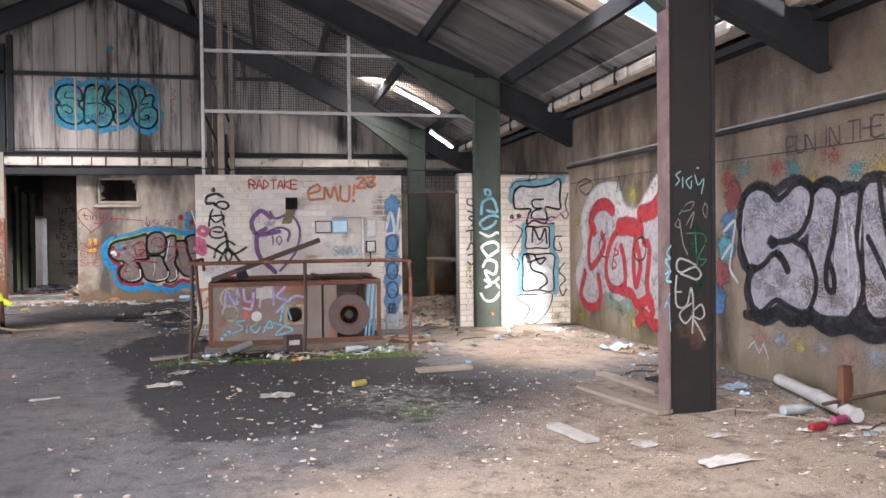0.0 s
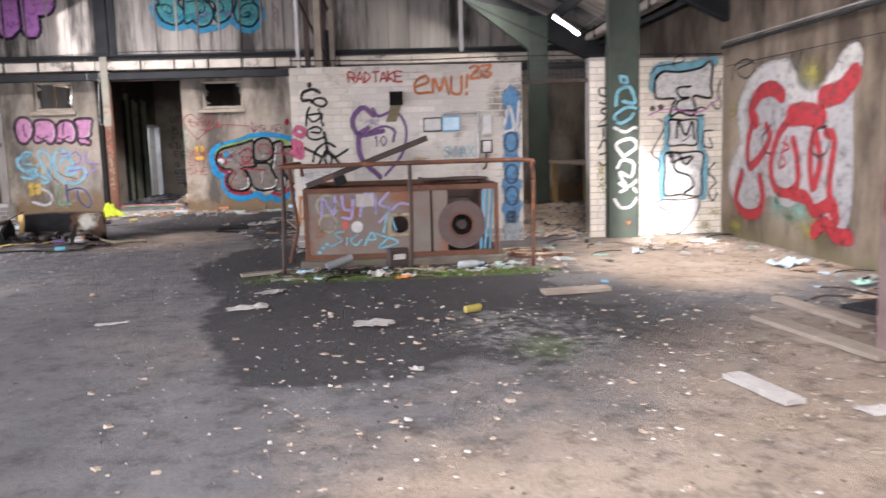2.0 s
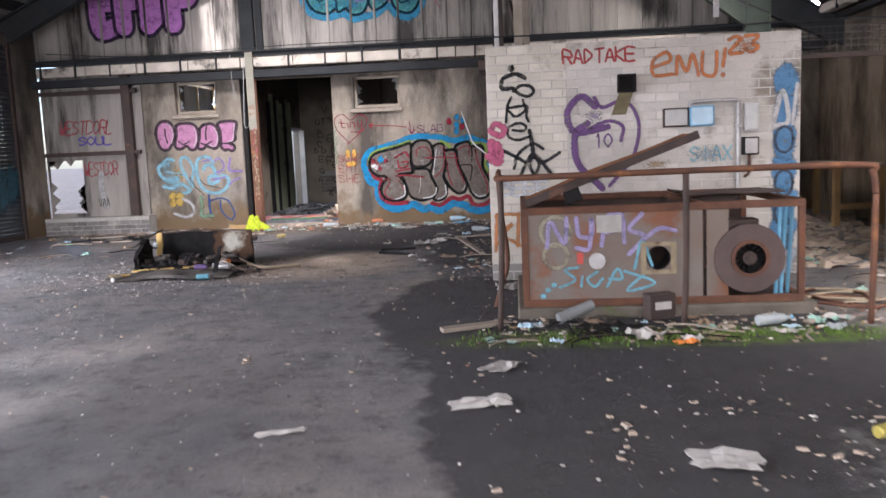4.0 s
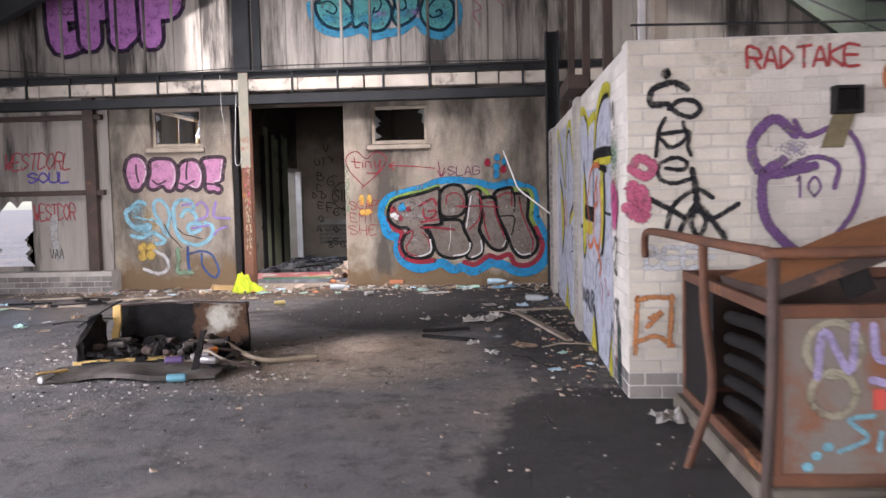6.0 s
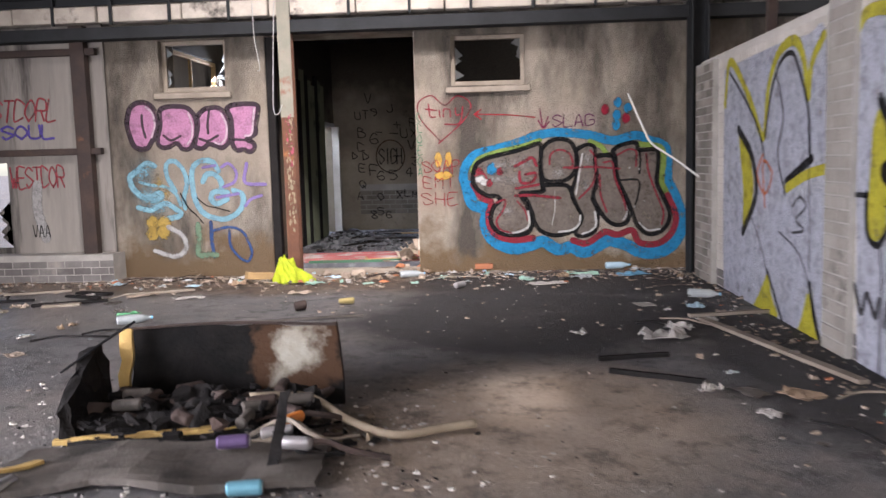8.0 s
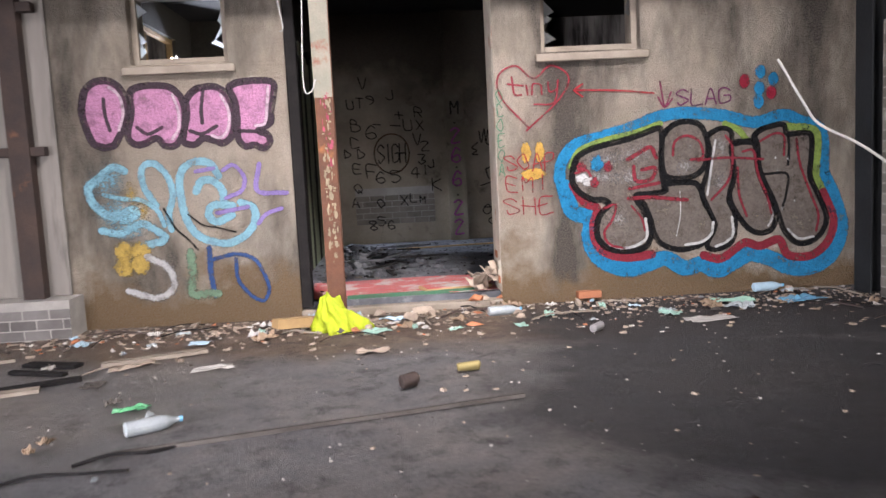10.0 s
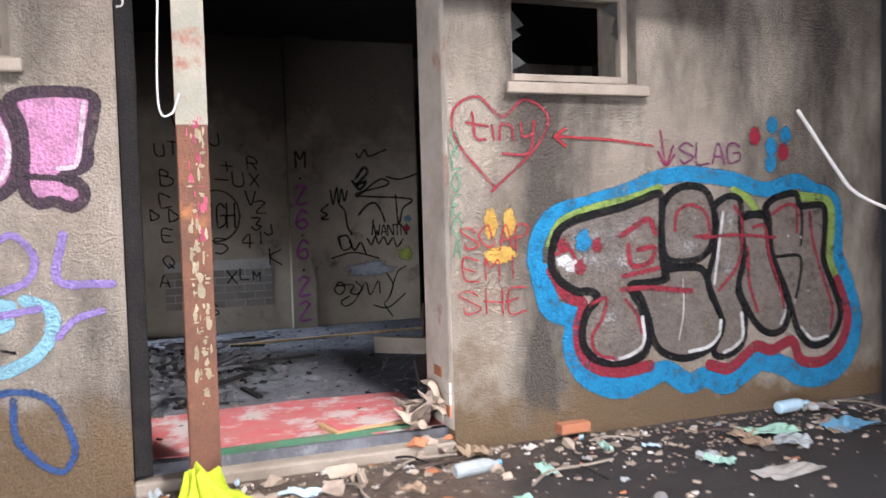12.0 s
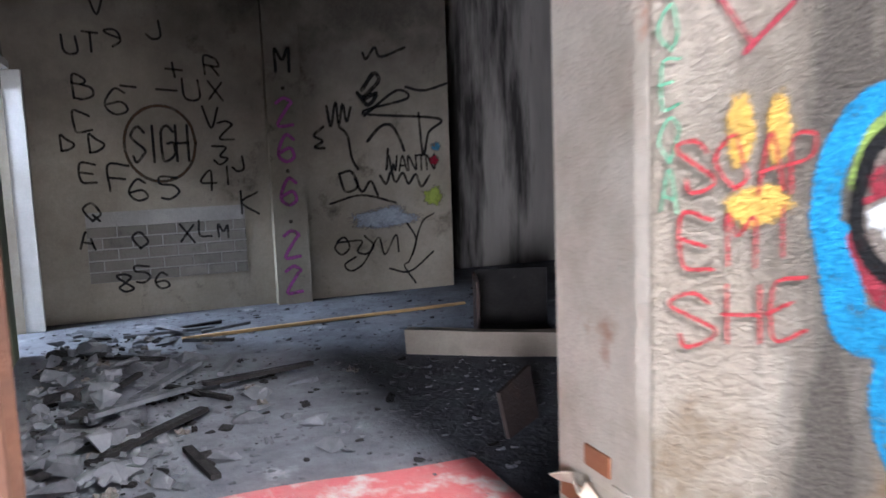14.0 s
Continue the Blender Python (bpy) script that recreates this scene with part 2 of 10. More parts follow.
# Darkening up the walls is soot plus shade, both held in the colour.
M_SMOKE_SHADE = smoke_shade_coat("smoke_shaded_cream_plaster", (0.42, 0.375, 0.30), (0.28, 0.245, 0.19), (0.020, 0.018, 0.016), 1.2)
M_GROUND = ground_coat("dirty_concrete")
M_MORTAR = worn("old_mortar", (0.40, 0.38, 0.35), (0.26, 0.25, 0.23), None, 4, 60, 0.95, 0.4)
M_BRICK_WHITE = worn("whitewashed_brick", (0.60, 0.57, 0.52), (0.42, 0.39, 0.345), (0.22, 0.19, 0.155), 1.7, 45, 0.85, 0.5, spots=0.57, vary=0.11)
M_MORTAR_WHITE = worn("painted_mortar", (0.56, 0.54, 0.50), (0.42, 0.40, 0.36), (0.24, 0.21, 0.17), 2.4, 60, 0.95, 0.4, spots=0.60)
M_BRICK_CREAM = worn("cream_brick", (0.62, 0.58, 0.50), (0.44, 0.40, 0.33), (0.20, 0.17, 0.13), 1.8, 45, 0.85, 0.4, spots=0.6, vary=0.1)
M_BRICK_DARK = worn("sooty_brick", (0.20, 0.19, 0.18), (0.12, 0.11, 0.105), (0.26, 0.24, 0.21), 3, 45, 0.9, 0.4, vary=0.2)
M_RUST = worn("rusty_steel", (0.16, 0.075, 0.045), (0.085, 0.05, 0.038), (0.27, 0.12, 0.05), 5, 60, 0.75, 0.4, 0.25, spots=0.6)
M_RUST_DARK = worn("dark_rusty_steel", (0.085, 0.06, 0.05), (0.05, 0.042, 0.04), (0.16, 0.08, 0.05), 4, 60, 0.7, 0.4, 0.3, spots=0.62)
M_STEEL_DARK = worn("sooty_steel", (0.028, 0.03, 0.032), (0.018, 0.019, 0.02), (0.06, 0.045, 0.038), 3, 50, 0.72, 0.25, 0.0, spots=0.66)
M_GREEN = worn("green_painted_steel", (0.06, 0.076, 0.06), (0.04, 0.05, 0.042), (0.14, 0.085, 0.055), 3, 60, 0.66, 0.2, 0.0, spots=0.66)
M_COLUMN = worn("flaking_column_paint", (0.018, 0.019, 0.018), (0.028, 0.022, 0.02), (0.085, 0.046, 0.034), 2.2, 60, 0.74, 0.3, 0.0, spots=0.6)
M_FLANGE = worn("rusty_lilac_flange", (0.22, 0.16, 0.15), (0.12, 0.08, 0.075), (0.11, 0.06, 0.045), 5, 60, 0.75, 0.5, 0.1, spots=0.56)
M_GALV = worn("galvanised_steel", (0.46, 0.45, 0.44), (0.30, 0.29, 0.28), (0.22, 0.15, 0.11), 6, 60, 0.5, 0.2, 0.5, spots=0.66)
M_CLAD = worn("grimy_cladding", (0.33, 0.305, 0.27), (0.16, 0.147, 0.132), (0.04, 0.036, 0.033), 2.2, 40, 0.65, 0.15, 0.1, (1, 1, 0.12), 0.50)
M_ROOF = worn("asbestos_sheet", (0.40, 0.365, 0.32), (0.19, 0.172, 0.155), (0.07, 0.063, 0.058), 1.6, 40, 0.9, 0.3, 0.0, (0.3, 2.2, 0.3), 0.54, 0.12)
M_FASCIA = worn("pale_asbestos_gutter", (0.52, 0.47, 0.40), (0.32, 0.285, 0.24), (0.06, 0.055, 0.05), 3, 50, 0.9, 0.3, spots=0.56)
M_TIMBER = worn("weathered_timber", (0.30, 0.26, 0.21), (0.20, 0.165, 0.13), (0.10, 0.085, 0.07), 4, 60, 0.85, 0.4, 0, (1, 1, 1), 0.64)
M_TIMBER_RAW = worn("yellowed_timber", (0.42, 0.28, 0.13), (0.30, 0.20, 0.10), None, 5, 60, 0.8, 0.3)
M_PAPER = worn("dirty_paper", (0.46, 0.44, 0.41), (0.33, 0.315, 0.285), None, 9, 60, 0.9, 0.3, vary=0.15)
M_CHAR = worn("charred_black", (0.012, 0.011, 0.011), (0.02, 0.018, 0.017), (0.05, 0.042, 0.035), 7, 60, 0.85, 0.6, spots=0.64)
M_WHITE = worn("chipped_white_paint", (0.72, 0.71, 0.68), (0.58, 0.56, 0.52), (0.3, 0.27, 0.23), 4, 60, 0.6, 0.2, spots=0.68)
M_SHUTTER = worn("grey_shutter_steel", (0.085, 0.092, 0.105), (0.055, 0.058, 0.065), (0.08, 0.06, 0.05), 1.4, 50, 0.5, 0.15, 0.3, spots=0.66)
M_ROOMFLOOR = worn("ash_covered_concrete", (0.15, 0.155, 0.17), (0.065, 0.068, 0.075), (0.24, 0.24, 0.25), 4.2, 30, 0.85, 0.9, spots=0.6)
M_RED = worn("red_lino_scraps", (0.46, 0.10, 0.10), (0.38, 0.16, 0.15), (0.40, 0.36, 0.33), 6, 50, 0.75, 0.3, spots=0.49)
M_GLOW = glow("tube_light", (1.0, 0.98, 0.94), 12.0)
M_FLAKE = worn("cream_paint_flakes", (0.27, 0.23, 0.155), (0.17, 0.135, 0.09), None, 9, 60, 0.8, 0.3, vary=0.2)
M_FLAKE_RED = worn("crimson_paint_flakes", (0.30, 0.05, 0.09), (0.22, 0.06, 0.085), None, 9, 60, 0.8, 0.3, vary=0.2)
M_POST_GREEN = worn("chalky_green_paint", (0.20, 0.20, 0.16), (0.27, 0.245, 0.195), (0.20, 0.10, 0.07), 6, 60, 0.85, 0.4, spots=0.58)
M_CREAM = worn("cream_reveal", (0.60, 0.55, 0.46), (0.40, 0.345, 0.27), (0.36, 0.20, 0.13), 4, 50, 0.9, 0.6, spots=0.6)
M_SAGE = worn("sage_boards", (0.30, 0.33, 0.22), (0.22, 0.24, 0.16), (0.05, 0.05, 0.045), 2, 50, 0.8, 0.3, spots=0.55)
M_SOOTY_PANEL = worn("sooty_panel", (0.075, 0.066, 0.058), (0.15, 0.135, 0.12), (0.035, 0.033, 0.03), 3, 50, 0.7, 0.3, spots=0.54)
M_PLASTIC_CLEAR = worn("cloudy_plastic", (0.36, 0.39, 0.39), (0.25, 0.28, 0.29), None, 9, 60, 0.25, 0.2)
M_CHIP = worn("pale_chip", (0.55, 0.52, 0.47), (0.40, 0.38, 0.34), None, 20, 60, 0.9, 0.2)
M_BRICK_PATCH = worn("grimy_patch_brick", (0.24, 0.22, 0.19), (0.17, 0.155, 0.135), (0.12, 0.11, 0.10), 3, 50, 0.9, 0.4, vary=0.15)
M_BRICK_DARK2 = worn("grimy_pier_brick", (0.26, 0.24, 0.21), (0.17, 0.155, 0.14), (0.36, 0.34, 0.31), 3, 50, 0.9, 0.4, vary=0.3)
M_BRICK_GREY = worn("grey_pier_brick", (0.33, 0.31, 0.28), (0.24, 0.22, 0.20), (0.12, 0.11, 0.10), 3, 50, 0.9, 0.4, vary=0.1)
M_DIRT = worn("brown_dirt_crumbs", (0.075, 0.06, 0.05), (0.045, 0.038, 0.034), None, 12, 60, 0.9, 0.3)

# ---- building helpers ----
def box(bm, x0, x1, y0, y1, z0, z1, m=None):
    """A box; m: a matrix applied to it."""
    r = bmesh.ops.create_cube(bm, size=1.0)["verts"]
    for v in r:
        v.co = Vector((x0 + (v.co.x + 0.5) * (x1 - x0), y0 + (v.co.y + 0.5) * (y1 - y0), z0 + (v.co.z + 0.5) * (z1 - z0)))
        if m is not None:
            v.co = m @ v.co
    return r


def rod(bm, a, b, r, sides=10, r2=None):
    """A round bar from a to b."""
    a, b = Vector(a), Vector(b)
    d = b - a
    m = Matrix.Translation((a + b) / 2) @ d.to_track_quat("Z", "Y").to_matrix().to_4x4()
    bmesh.ops.create_cone(bm, cap_ends=True, segments=sides, radius1=r, radius2=r if r2 is None else r2, depth=d.length, matrix=m)


def bent(points, r, sides=10, smooth=6):
    """A tube that glides through the points."""
    bm = bmesh.new()
    pts = curve_through([Vector(p) for p in points], smooth)
    rings = []
    for i, p in enumerate(pts):
        d = (pts[min(i + 1, len(pts) - 1)] - pts[max(i - 1, 0)]).normalized()
        u = d.orthogonal() if not rings else (rings[-1][1] - d * rings[-1][1].dot(d))
        u.normalize()
        w = d.cross(u)
        rings.append(([bm.verts.new(p + (u * math.cos(k * math.tau / sides) + w * math.sin(k * math.tau / sides)) * r) for k in range(sides)], u))
    for (a, _), (b, _) in zip(rings, rings[1:]):
        for k in range(sides):
            bm.faces.new((a[k], a[(k + 1) % sides], b[(k + 1) % sides], b[k]))
    bm.faces.new(rings[0][0][::-1])
    bm.faces.new(rings[-1][0])
    return bm


def curve_through(pts, steps=6):
    """Catmull-Rom samples."""
    if len(pts) < 3:
        return [pts[0].lerp(pts[-1], k / steps) for k in range(steps + 1)]
    q = [pts[0] * 2 - pts[1], *pts, pts[-1] * 2 - pts[-2]]
    out = []
    for i in range(1, len(q) - 2):
        for k in range(steps):
            t = k / steps
            a, b, c, d = q[i - 1:i + 3]
            out.append(0.5 * ((2 * b) + (c - a) * t + (2 * a - 5 * b + 4 * c - d) * t * t + (3 * b - a - 3 * c + d) * t ** 3))
    out.append(pts[-1].copy())
    return out


def part(name, bm, material, parent, label="", bevel=0.0, smooth=False):
    """One mesh object under a thing or a part."""
    if bevel:
        bmesh.ops.bevel(bm, geom=[e for e in bm.edges], offset=bevel, segments=1, affect="EDGES", clamp_overlap=True)
    me = bpy.data.meshes.new(name)
    bmesh.ops.recalc_face_normals(bm, faces=bm.faces)
    bm.to_mesh(me)
    bm.free()
    for x in material if isinstance(material, (list, tuple)) else [material]:
        me.materials.append(x)
    if smooth:
        for p in me.polygons:
            p.use_smooth = True
    ob = new(name, me)
    if parent is not None:
        ob.parent = parent
    if label:
        ob["label"] = label
    return ob


def thing(name, label, category, at=(0, 0, 0), turn=0.0, group="", kind=""):
    ob = new(name)
    ob.empty_display_size = 0.2
    ob.matrix_basis = pose(*at, 0, 0, turn)
    return tagged(ob, label, category, group, kind)


def boxes(*dims):
    bm = bmesh.new()
    for d in dims:
        box(bm, *d)
    return bm


def grid_wall(us, vs, holes, near, far, axis):
    """A wall with openings through it. us, vs: cuts along it and up; holes: (u0, u1, v0, v1); axis 'y': the wall runs along x."""
    us, vs = sorted(set(us) | {h[0] for h in holes} | {h[1] for h in holes}), sorted(set(vs) | {h[2] for h in holes} | {h[3] for h in holes})
    bm = bmesh.new()

    def solid(i, j):
        if not (0 <= i < len(us) - 1 and 0 <= j < len(vs) - 1):
            return False
        u, v = (us[i] + us[i + 1]) / 2, (vs[j] + vs[j + 1]) / 2
        return not any(a < u < b and c < v < d for a, b, c, d in holes)

    def at(u, w, v):
        return bm.verts.new((u, w, v) if axis == "y" else (w, u, v))

    for i in range(len(us) - 1):
        for j in range(len(vs) - 1):
            if not solid(i, j):
                continue
            u0, u1, v0, v1 = us[i], us[i + 1], vs[j], vs[j + 1]
            for w in (near, far):
                bm.faces.new([at(u0, w, v0), at(u1, w, v0), at(u1, w, v1), at(u0, w, v1)])
            for di, dj, a, b in ((-1, 0, (u0, v0), (u0, v1)), (1, 0, (u1, v0), (u1, v1)), (0, -1, (u0, v0), (u1, v0)), (0, 1, (u0, v1), (u1, v1))):
                if not solid(i + di, j + dj):
                    bm.faces.new([at(a[0], near, a[1]), at(b[0], near, b[1]), at(b[0], far, b[1]), at(a[0], far, a[1])])
    bmesh.ops.remove_doubles(bm, verts=bm.verts, dist=1e-5)
    return bm


def h_column(bm, x0, x1, y0, y1, z0, z1, t=0.03):
    """A rolled steel column whose flanges face along x."""
    box(bm, x0, x0 + t, y0, y1, z0, z1)
    box(bm, x1 - t, x1, y0, y1, z0, z1)
    box(bm, x0 + t, x1 - t, (y0 + y1) / 2 - t / 2, (y0 + y1) / 2 + t / 2, z0, z1)


def wobble(bm, amount, scale=6.0, seed=0.0):
    for v in bm.verts:
        v.co += noise.noise_vector(v.co * scale + Vector((seed, seed, seed))) * amount


def soft_sheet(wide, deep, nx, ny, lift, seed, thick=0.004):
    """A crumpled sheet with thickness, lying on its support."""
    bm = bmesh.new()
    bmesh.ops.create_grid(bm, x_segments=nx, y_segments=ny, size=0.5)
    for v in bm.verts:
        e = 1 + 0.3 * noise.noise(Vector((v.co.x * 4 + seed, v.co.y * 4, seed)))
        v.co = Vector((v.co.x * wide * e, v.co.y * deep * e, abs(noise.noise(Vector((v.co.x * 5 + seed, v.co.y * 5 - seed, seed * 3)))) * lift))
    r = bmesh.ops.solidify(bm, geom=bm.faces[:], thickness=thick)
    low = min(v.co.z for v in bm.verts)
    for v in bm.verts:
        v.co.z -= low
    return bm

# ---- the setting ----
def setting(name, bm, material, label, category, bevel=0.0):
    return tagged(part(name, bm, material, None, "", bevel), label, category, "", "structure")


NORTH, HUT, SIDE, EAST, WEST, ROOM = 20.05, 12.65, -1.12, 4.85, -10.45, 25.2
RIDGE_X, RIDGE_Z, SLOPE = -3.6, 7.62, 0.47


def roof_z(x):
    return RIDGE_Z - SLOPE * abs(x - RIDGE_X)


# ground: one sheet, with fine unevenness inside the hall
bm = bmesh.new()
bmesh.ops.create_grid(bm, x_segments=76, y_segments=128, size=0.5)
for v in bm.verts:
    v.co = Vector((-2.8 + v.co.x * 15.6, 8.0 + v.co.y * 26.0, 0))
    v.co.z = 0.012 * noise.noise(v.co * 0.8) + 0.006 * noise.noise(v.co * 3.1) - 0.004
for a, b, c, d in ((-400, 400, -400, -5), (-400, 400, 21, 400), (-400, -10.6, -5, 21), (5, 400, -5, 21)):
    bm.faces.new([bm.verts.new(p) for p in ((a, c, -0.02), (b, c, -0.02), (b, d, -0.02), (a, d, -0.02))])
ground = setting("ground", bm, M_GROUND, "dirty concrete floor with dust, damp, ash and painted-in light", "floor")

# north wall of rendered masonry, with a doorway and two windows
DOOR = (-6.28, -4.42, -0.1, 2.97)
WIN1, WIN2 = (-7.62, -6.77, 2.33, 2.96), (-3.98, -3.07, 2.29, 2.90)
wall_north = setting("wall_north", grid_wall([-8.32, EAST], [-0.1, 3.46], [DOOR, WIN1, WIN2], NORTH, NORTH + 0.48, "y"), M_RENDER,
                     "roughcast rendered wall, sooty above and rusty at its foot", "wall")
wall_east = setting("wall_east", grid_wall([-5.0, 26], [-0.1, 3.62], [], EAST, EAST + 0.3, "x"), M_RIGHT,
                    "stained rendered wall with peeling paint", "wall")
# Unseen wall behind the start; its doorway is added to let light in.
wall_south = setting("wall_south", grid_wall([WEST, EAST], [-0.1, 3.9], [(-5.8, 1.8, -0.1, 3.6)], -5.0, -5.3, "y"), M_RIGHT, "rendered wall with a wide unseen doorway", "wall")
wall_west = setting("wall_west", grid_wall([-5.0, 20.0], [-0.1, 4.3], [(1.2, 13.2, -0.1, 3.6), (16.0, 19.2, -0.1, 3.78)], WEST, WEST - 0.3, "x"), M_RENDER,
                    "rendered wall with a wide unseen doorway", "wall")
# gables up to the roof
for gy, nm in ((-5.15, "gable_south"), (26.2, "gable_far")):
    bm = bmesh.new()
    lo = -0.1 if gy > 0 else 3.85
    vs = [bm.verts.new((x, gy + dy, z)) for dy in (0, 0.12) for x, z in ((WEST, lo), (EAST + 0.3, lo), (EAST + 0.3, roof_z(EAST + 0.3)), (RIDGE_X, RIDGE_Z), (WEST, roof_z(WEST)))]
    bm.faces.new(vs[:5]), bm.faces.new(vs[5:])
    for k in range(5):
        bm.faces.new((vs[k], vs[(k + 1) % 5], vs[5 + (k + 1) % 5], vs[5 + k]))
    setting(nm, bm, M_CLAD, "grimy clad gable", "wall")

# brick screen walls of the enclosure: mortar bodies; the bricks follow at the end of the file
screen_front = setting("wall_screen_front", boxes((SIDE, 2.02, HUT, HUT + 0.2, -0.05, 2.43)), M_MORTAR_WHITE, "whitewashed brick screen wall covered in graffiti", "wall")
screen_side = setting("wall_screen_side", boxes((SIDE, SIDE + 0.2, HUT + 0.2, 19.42, -0.05, 2.40)), M_MORTAR_WHITE, "white painted brick wall with yellow and black graffiti", "wall")
wall_stub = setting("wall_stub", boxes((3.64, EAST, HUT, HUT + 0.2, -0.05, 2.45)), M_MORTAR, "cream brick wall with a tall painted letter column", "wall")
pier_door = setting("pier_by_door", boxes((2.95, 3.17, HUT - 0.05, HUT + 0.2, -0.05, 2.47)), M_MORTAR, "narrow brick pier beside the store doorway", "pier")

# rooms behind the north wall
room_floor = setting("floor_room", boxes((-8.44, 4.8, NORTH + 0.48, 26.1, -0.05, 0.12), (DOOR[0], DOOR[1], NORTH + 0.12, NORTH + 0.48, -0.05, 0.118)), M_ROOMFLOOR, "ash-covered concrete room floor", "floor")
OFFICE_WIN = (22.0, 24.3, 2.26, 3.2)
wall_room = setting("wall_room", grid_wall([-8.3, -2.92], [0.1, 3.6], [], ROOM, ROOM + 0.25, "y"), M_SMOKE_SHADE, "cream plastered room wall covered in black tags", "wall")
setting("pilaster", boxes((-4.56, -4.27, ROOM - 0.11, ROOM - 0.002, 0.1, 3.6)), M_SMOKE_SHADE, "plastered pilaster with a purple date", "pilaster")
partition = setting("wall_partition", grid_wall([NORTH + 0.48, ROOM], [0.1, 3.6], [(24.2, 24.98, 0.1, 2.12)], -6.62, -6.46, "x"), M_SMOKE_SHADE, "scorched plaster partition with an open doorway", "wall")
setting("wall_room_east", boxes((0.2, 0.4, NORTH + 0.48, 26.1, 0.1, 3.6)), M_SMOKE_SHADE, "dark plaster wall", "wall")
setting("wall_room_west", grid_wall([NORTH + 0.48, 26.1], [-0.1, 3.6], [OFFICE_WIN], -8.3, -8.45, "x"), M_SMOKE_SHADE, "plaster wall", "wall")
setting("ceiling_room", boxes((-8.45, 4.8, NORTH + 0.49, 26.15, 3.6, 3.75)), M_CHAR, "soot-blackened ceiling slab", "ceiling")

# plastic-clad panel left of the rendered wall, with a hole burnt through it, on a brick plinth
clad_panel = setting("wall_clad_panel", grid_wall([-10.42, -8.3], [0.34, 3.2], [(-10.38, -9.66, 0.42, 1.50)], 20.0, 20.03, "y"), M_CLAD, "grimy clad panel with a broken hole", "wall")
rnd = random.Random(8)
for k in range(16):
    side = k % 4
    f = rnd.random()
    px, pz = (-10.38 + f * 0.72, 1.50) if side == 0 else (-9.66, 0.42 + f * 1.08) if side < 3 else (-10.38, 0.42 + f * 1.08)
    dx, dz = (0, -1) if side == 0 else (-1, 0) if side < 3 else (1, 0)
    r = rnd.uniform(0.05, 0.16)
    bm = bmesh.new()
    a = [(px - dz * r, pz - dx * r), (px + dz * r, pz + dx * r), (px + dx * r * 1.1, pz + dz * r * 1.1)]
    q = [bm.verts.new((u, 20.004 + d, w)) for d in (0, 0.003) for u, w in a]
    bm.faces.new(q[:3]), bm.faces.new(q[3:])
    for i in range(3):
        bm.faces.new((q[i], q[(i + 1) % 3], q[3 + (i + 1) % 3], q[3 + i]))
    part("torn_edge", bm, M_CLAD, clad_panel)
plinth = setting("wall_plinth", boxes((-10.42, -8.22, 19.72, 20.1, -0.05, 0.335)), M_MORTAR, "low sooty brick plinth", "plinth")

# steel frame along the north wall
bm = boxes((-10.4, EAST, 19.66, 19.84, 3.44, 3.47), (-10.4, EAST, 19.74, 19.76, 3.36, 3.44), (-10.4, EAST, 19.70, 19.90, 2.95, 3.09), (-10.4, EAST, 19.69, 19.695, 2.95, 3.09))
setting("beam_north", bm, M_STEEL_DARK, "long sooty steel beam along the wall", "beam")
bm = bmesh.new()
k = -10.3
while k < EAST - 0.3:
    w = 1.05 if k < -1.2 else 1.6
    box(bm, k, min(k + w - 0.02, EAST - 0.02), 19.70 + 0.012 * math.sin(k * 9), 19.86, 3.15, 3.335)
    k += w
setting("gutter_north", bm, M_FASCIA, "pale asbestos box gutter in lengths", "gutter", 0.01)
bm = bmesh.new()
k = -10.2
while k < -1.2:
    box(bm, k, k + 0.035, 19.675, 19.695, 3.12, 3.44)
    k += 0.72
setting("gutter_straps", bm, M_STEEL_DARK, "thin dark straps holding the gutter", "bracket")
door_post = setting("post_door", boxes((-6.0, -5.85, 19.67, 19.685, -0.02, 3.44), (-6.0, -5.85, 19.815, 19.83, -0.02, 3.44), (-5.93, -5.915, 19.685, 19.815, -0.02, 3.44)), M_RUST, "steel post with flaking paint beside the doorway", "post", 0.003)
setting("post_clad", boxes((-8.66, -8.48, 19.86, 19.98, 0.3, 3.15)), M_RUST_DARK, "rusty steel post", "post", 0.004)
setting("rail_clad", boxes((-10.4, -8.36, 19.88, 19.97, 2.80, 2.88), (-10.4, -8.36, 19.88, 19.97, 1.58, 1.66)), M_RUST_DARK, "rusty cladding rails", "rail", 0.004)
bm = bmesh.new()
h_column(bm, -1.2, -1.0, 19.55, 19.8, -0.02, 3.9, 0.02)
setting("post_corner", bm, M_STEEL_DARK, "dark steel corner post", "post")
setting("post_clad_high", boxes((-6.12, -5.86, 19.86, 19.98, 3.47, 5.9), (-5.82, -5.70, 19.9, 19.98, 3.47, 6.1)), M_STEEL_DARK, "sooty upright between cladding bays", "post")
setting("rail_clad_high", boxes((-10.4, EAST, 19.86, 19.97, 5.22, 5.30)), M_STEEL_DARK, "sooty cladding rail", "rail")

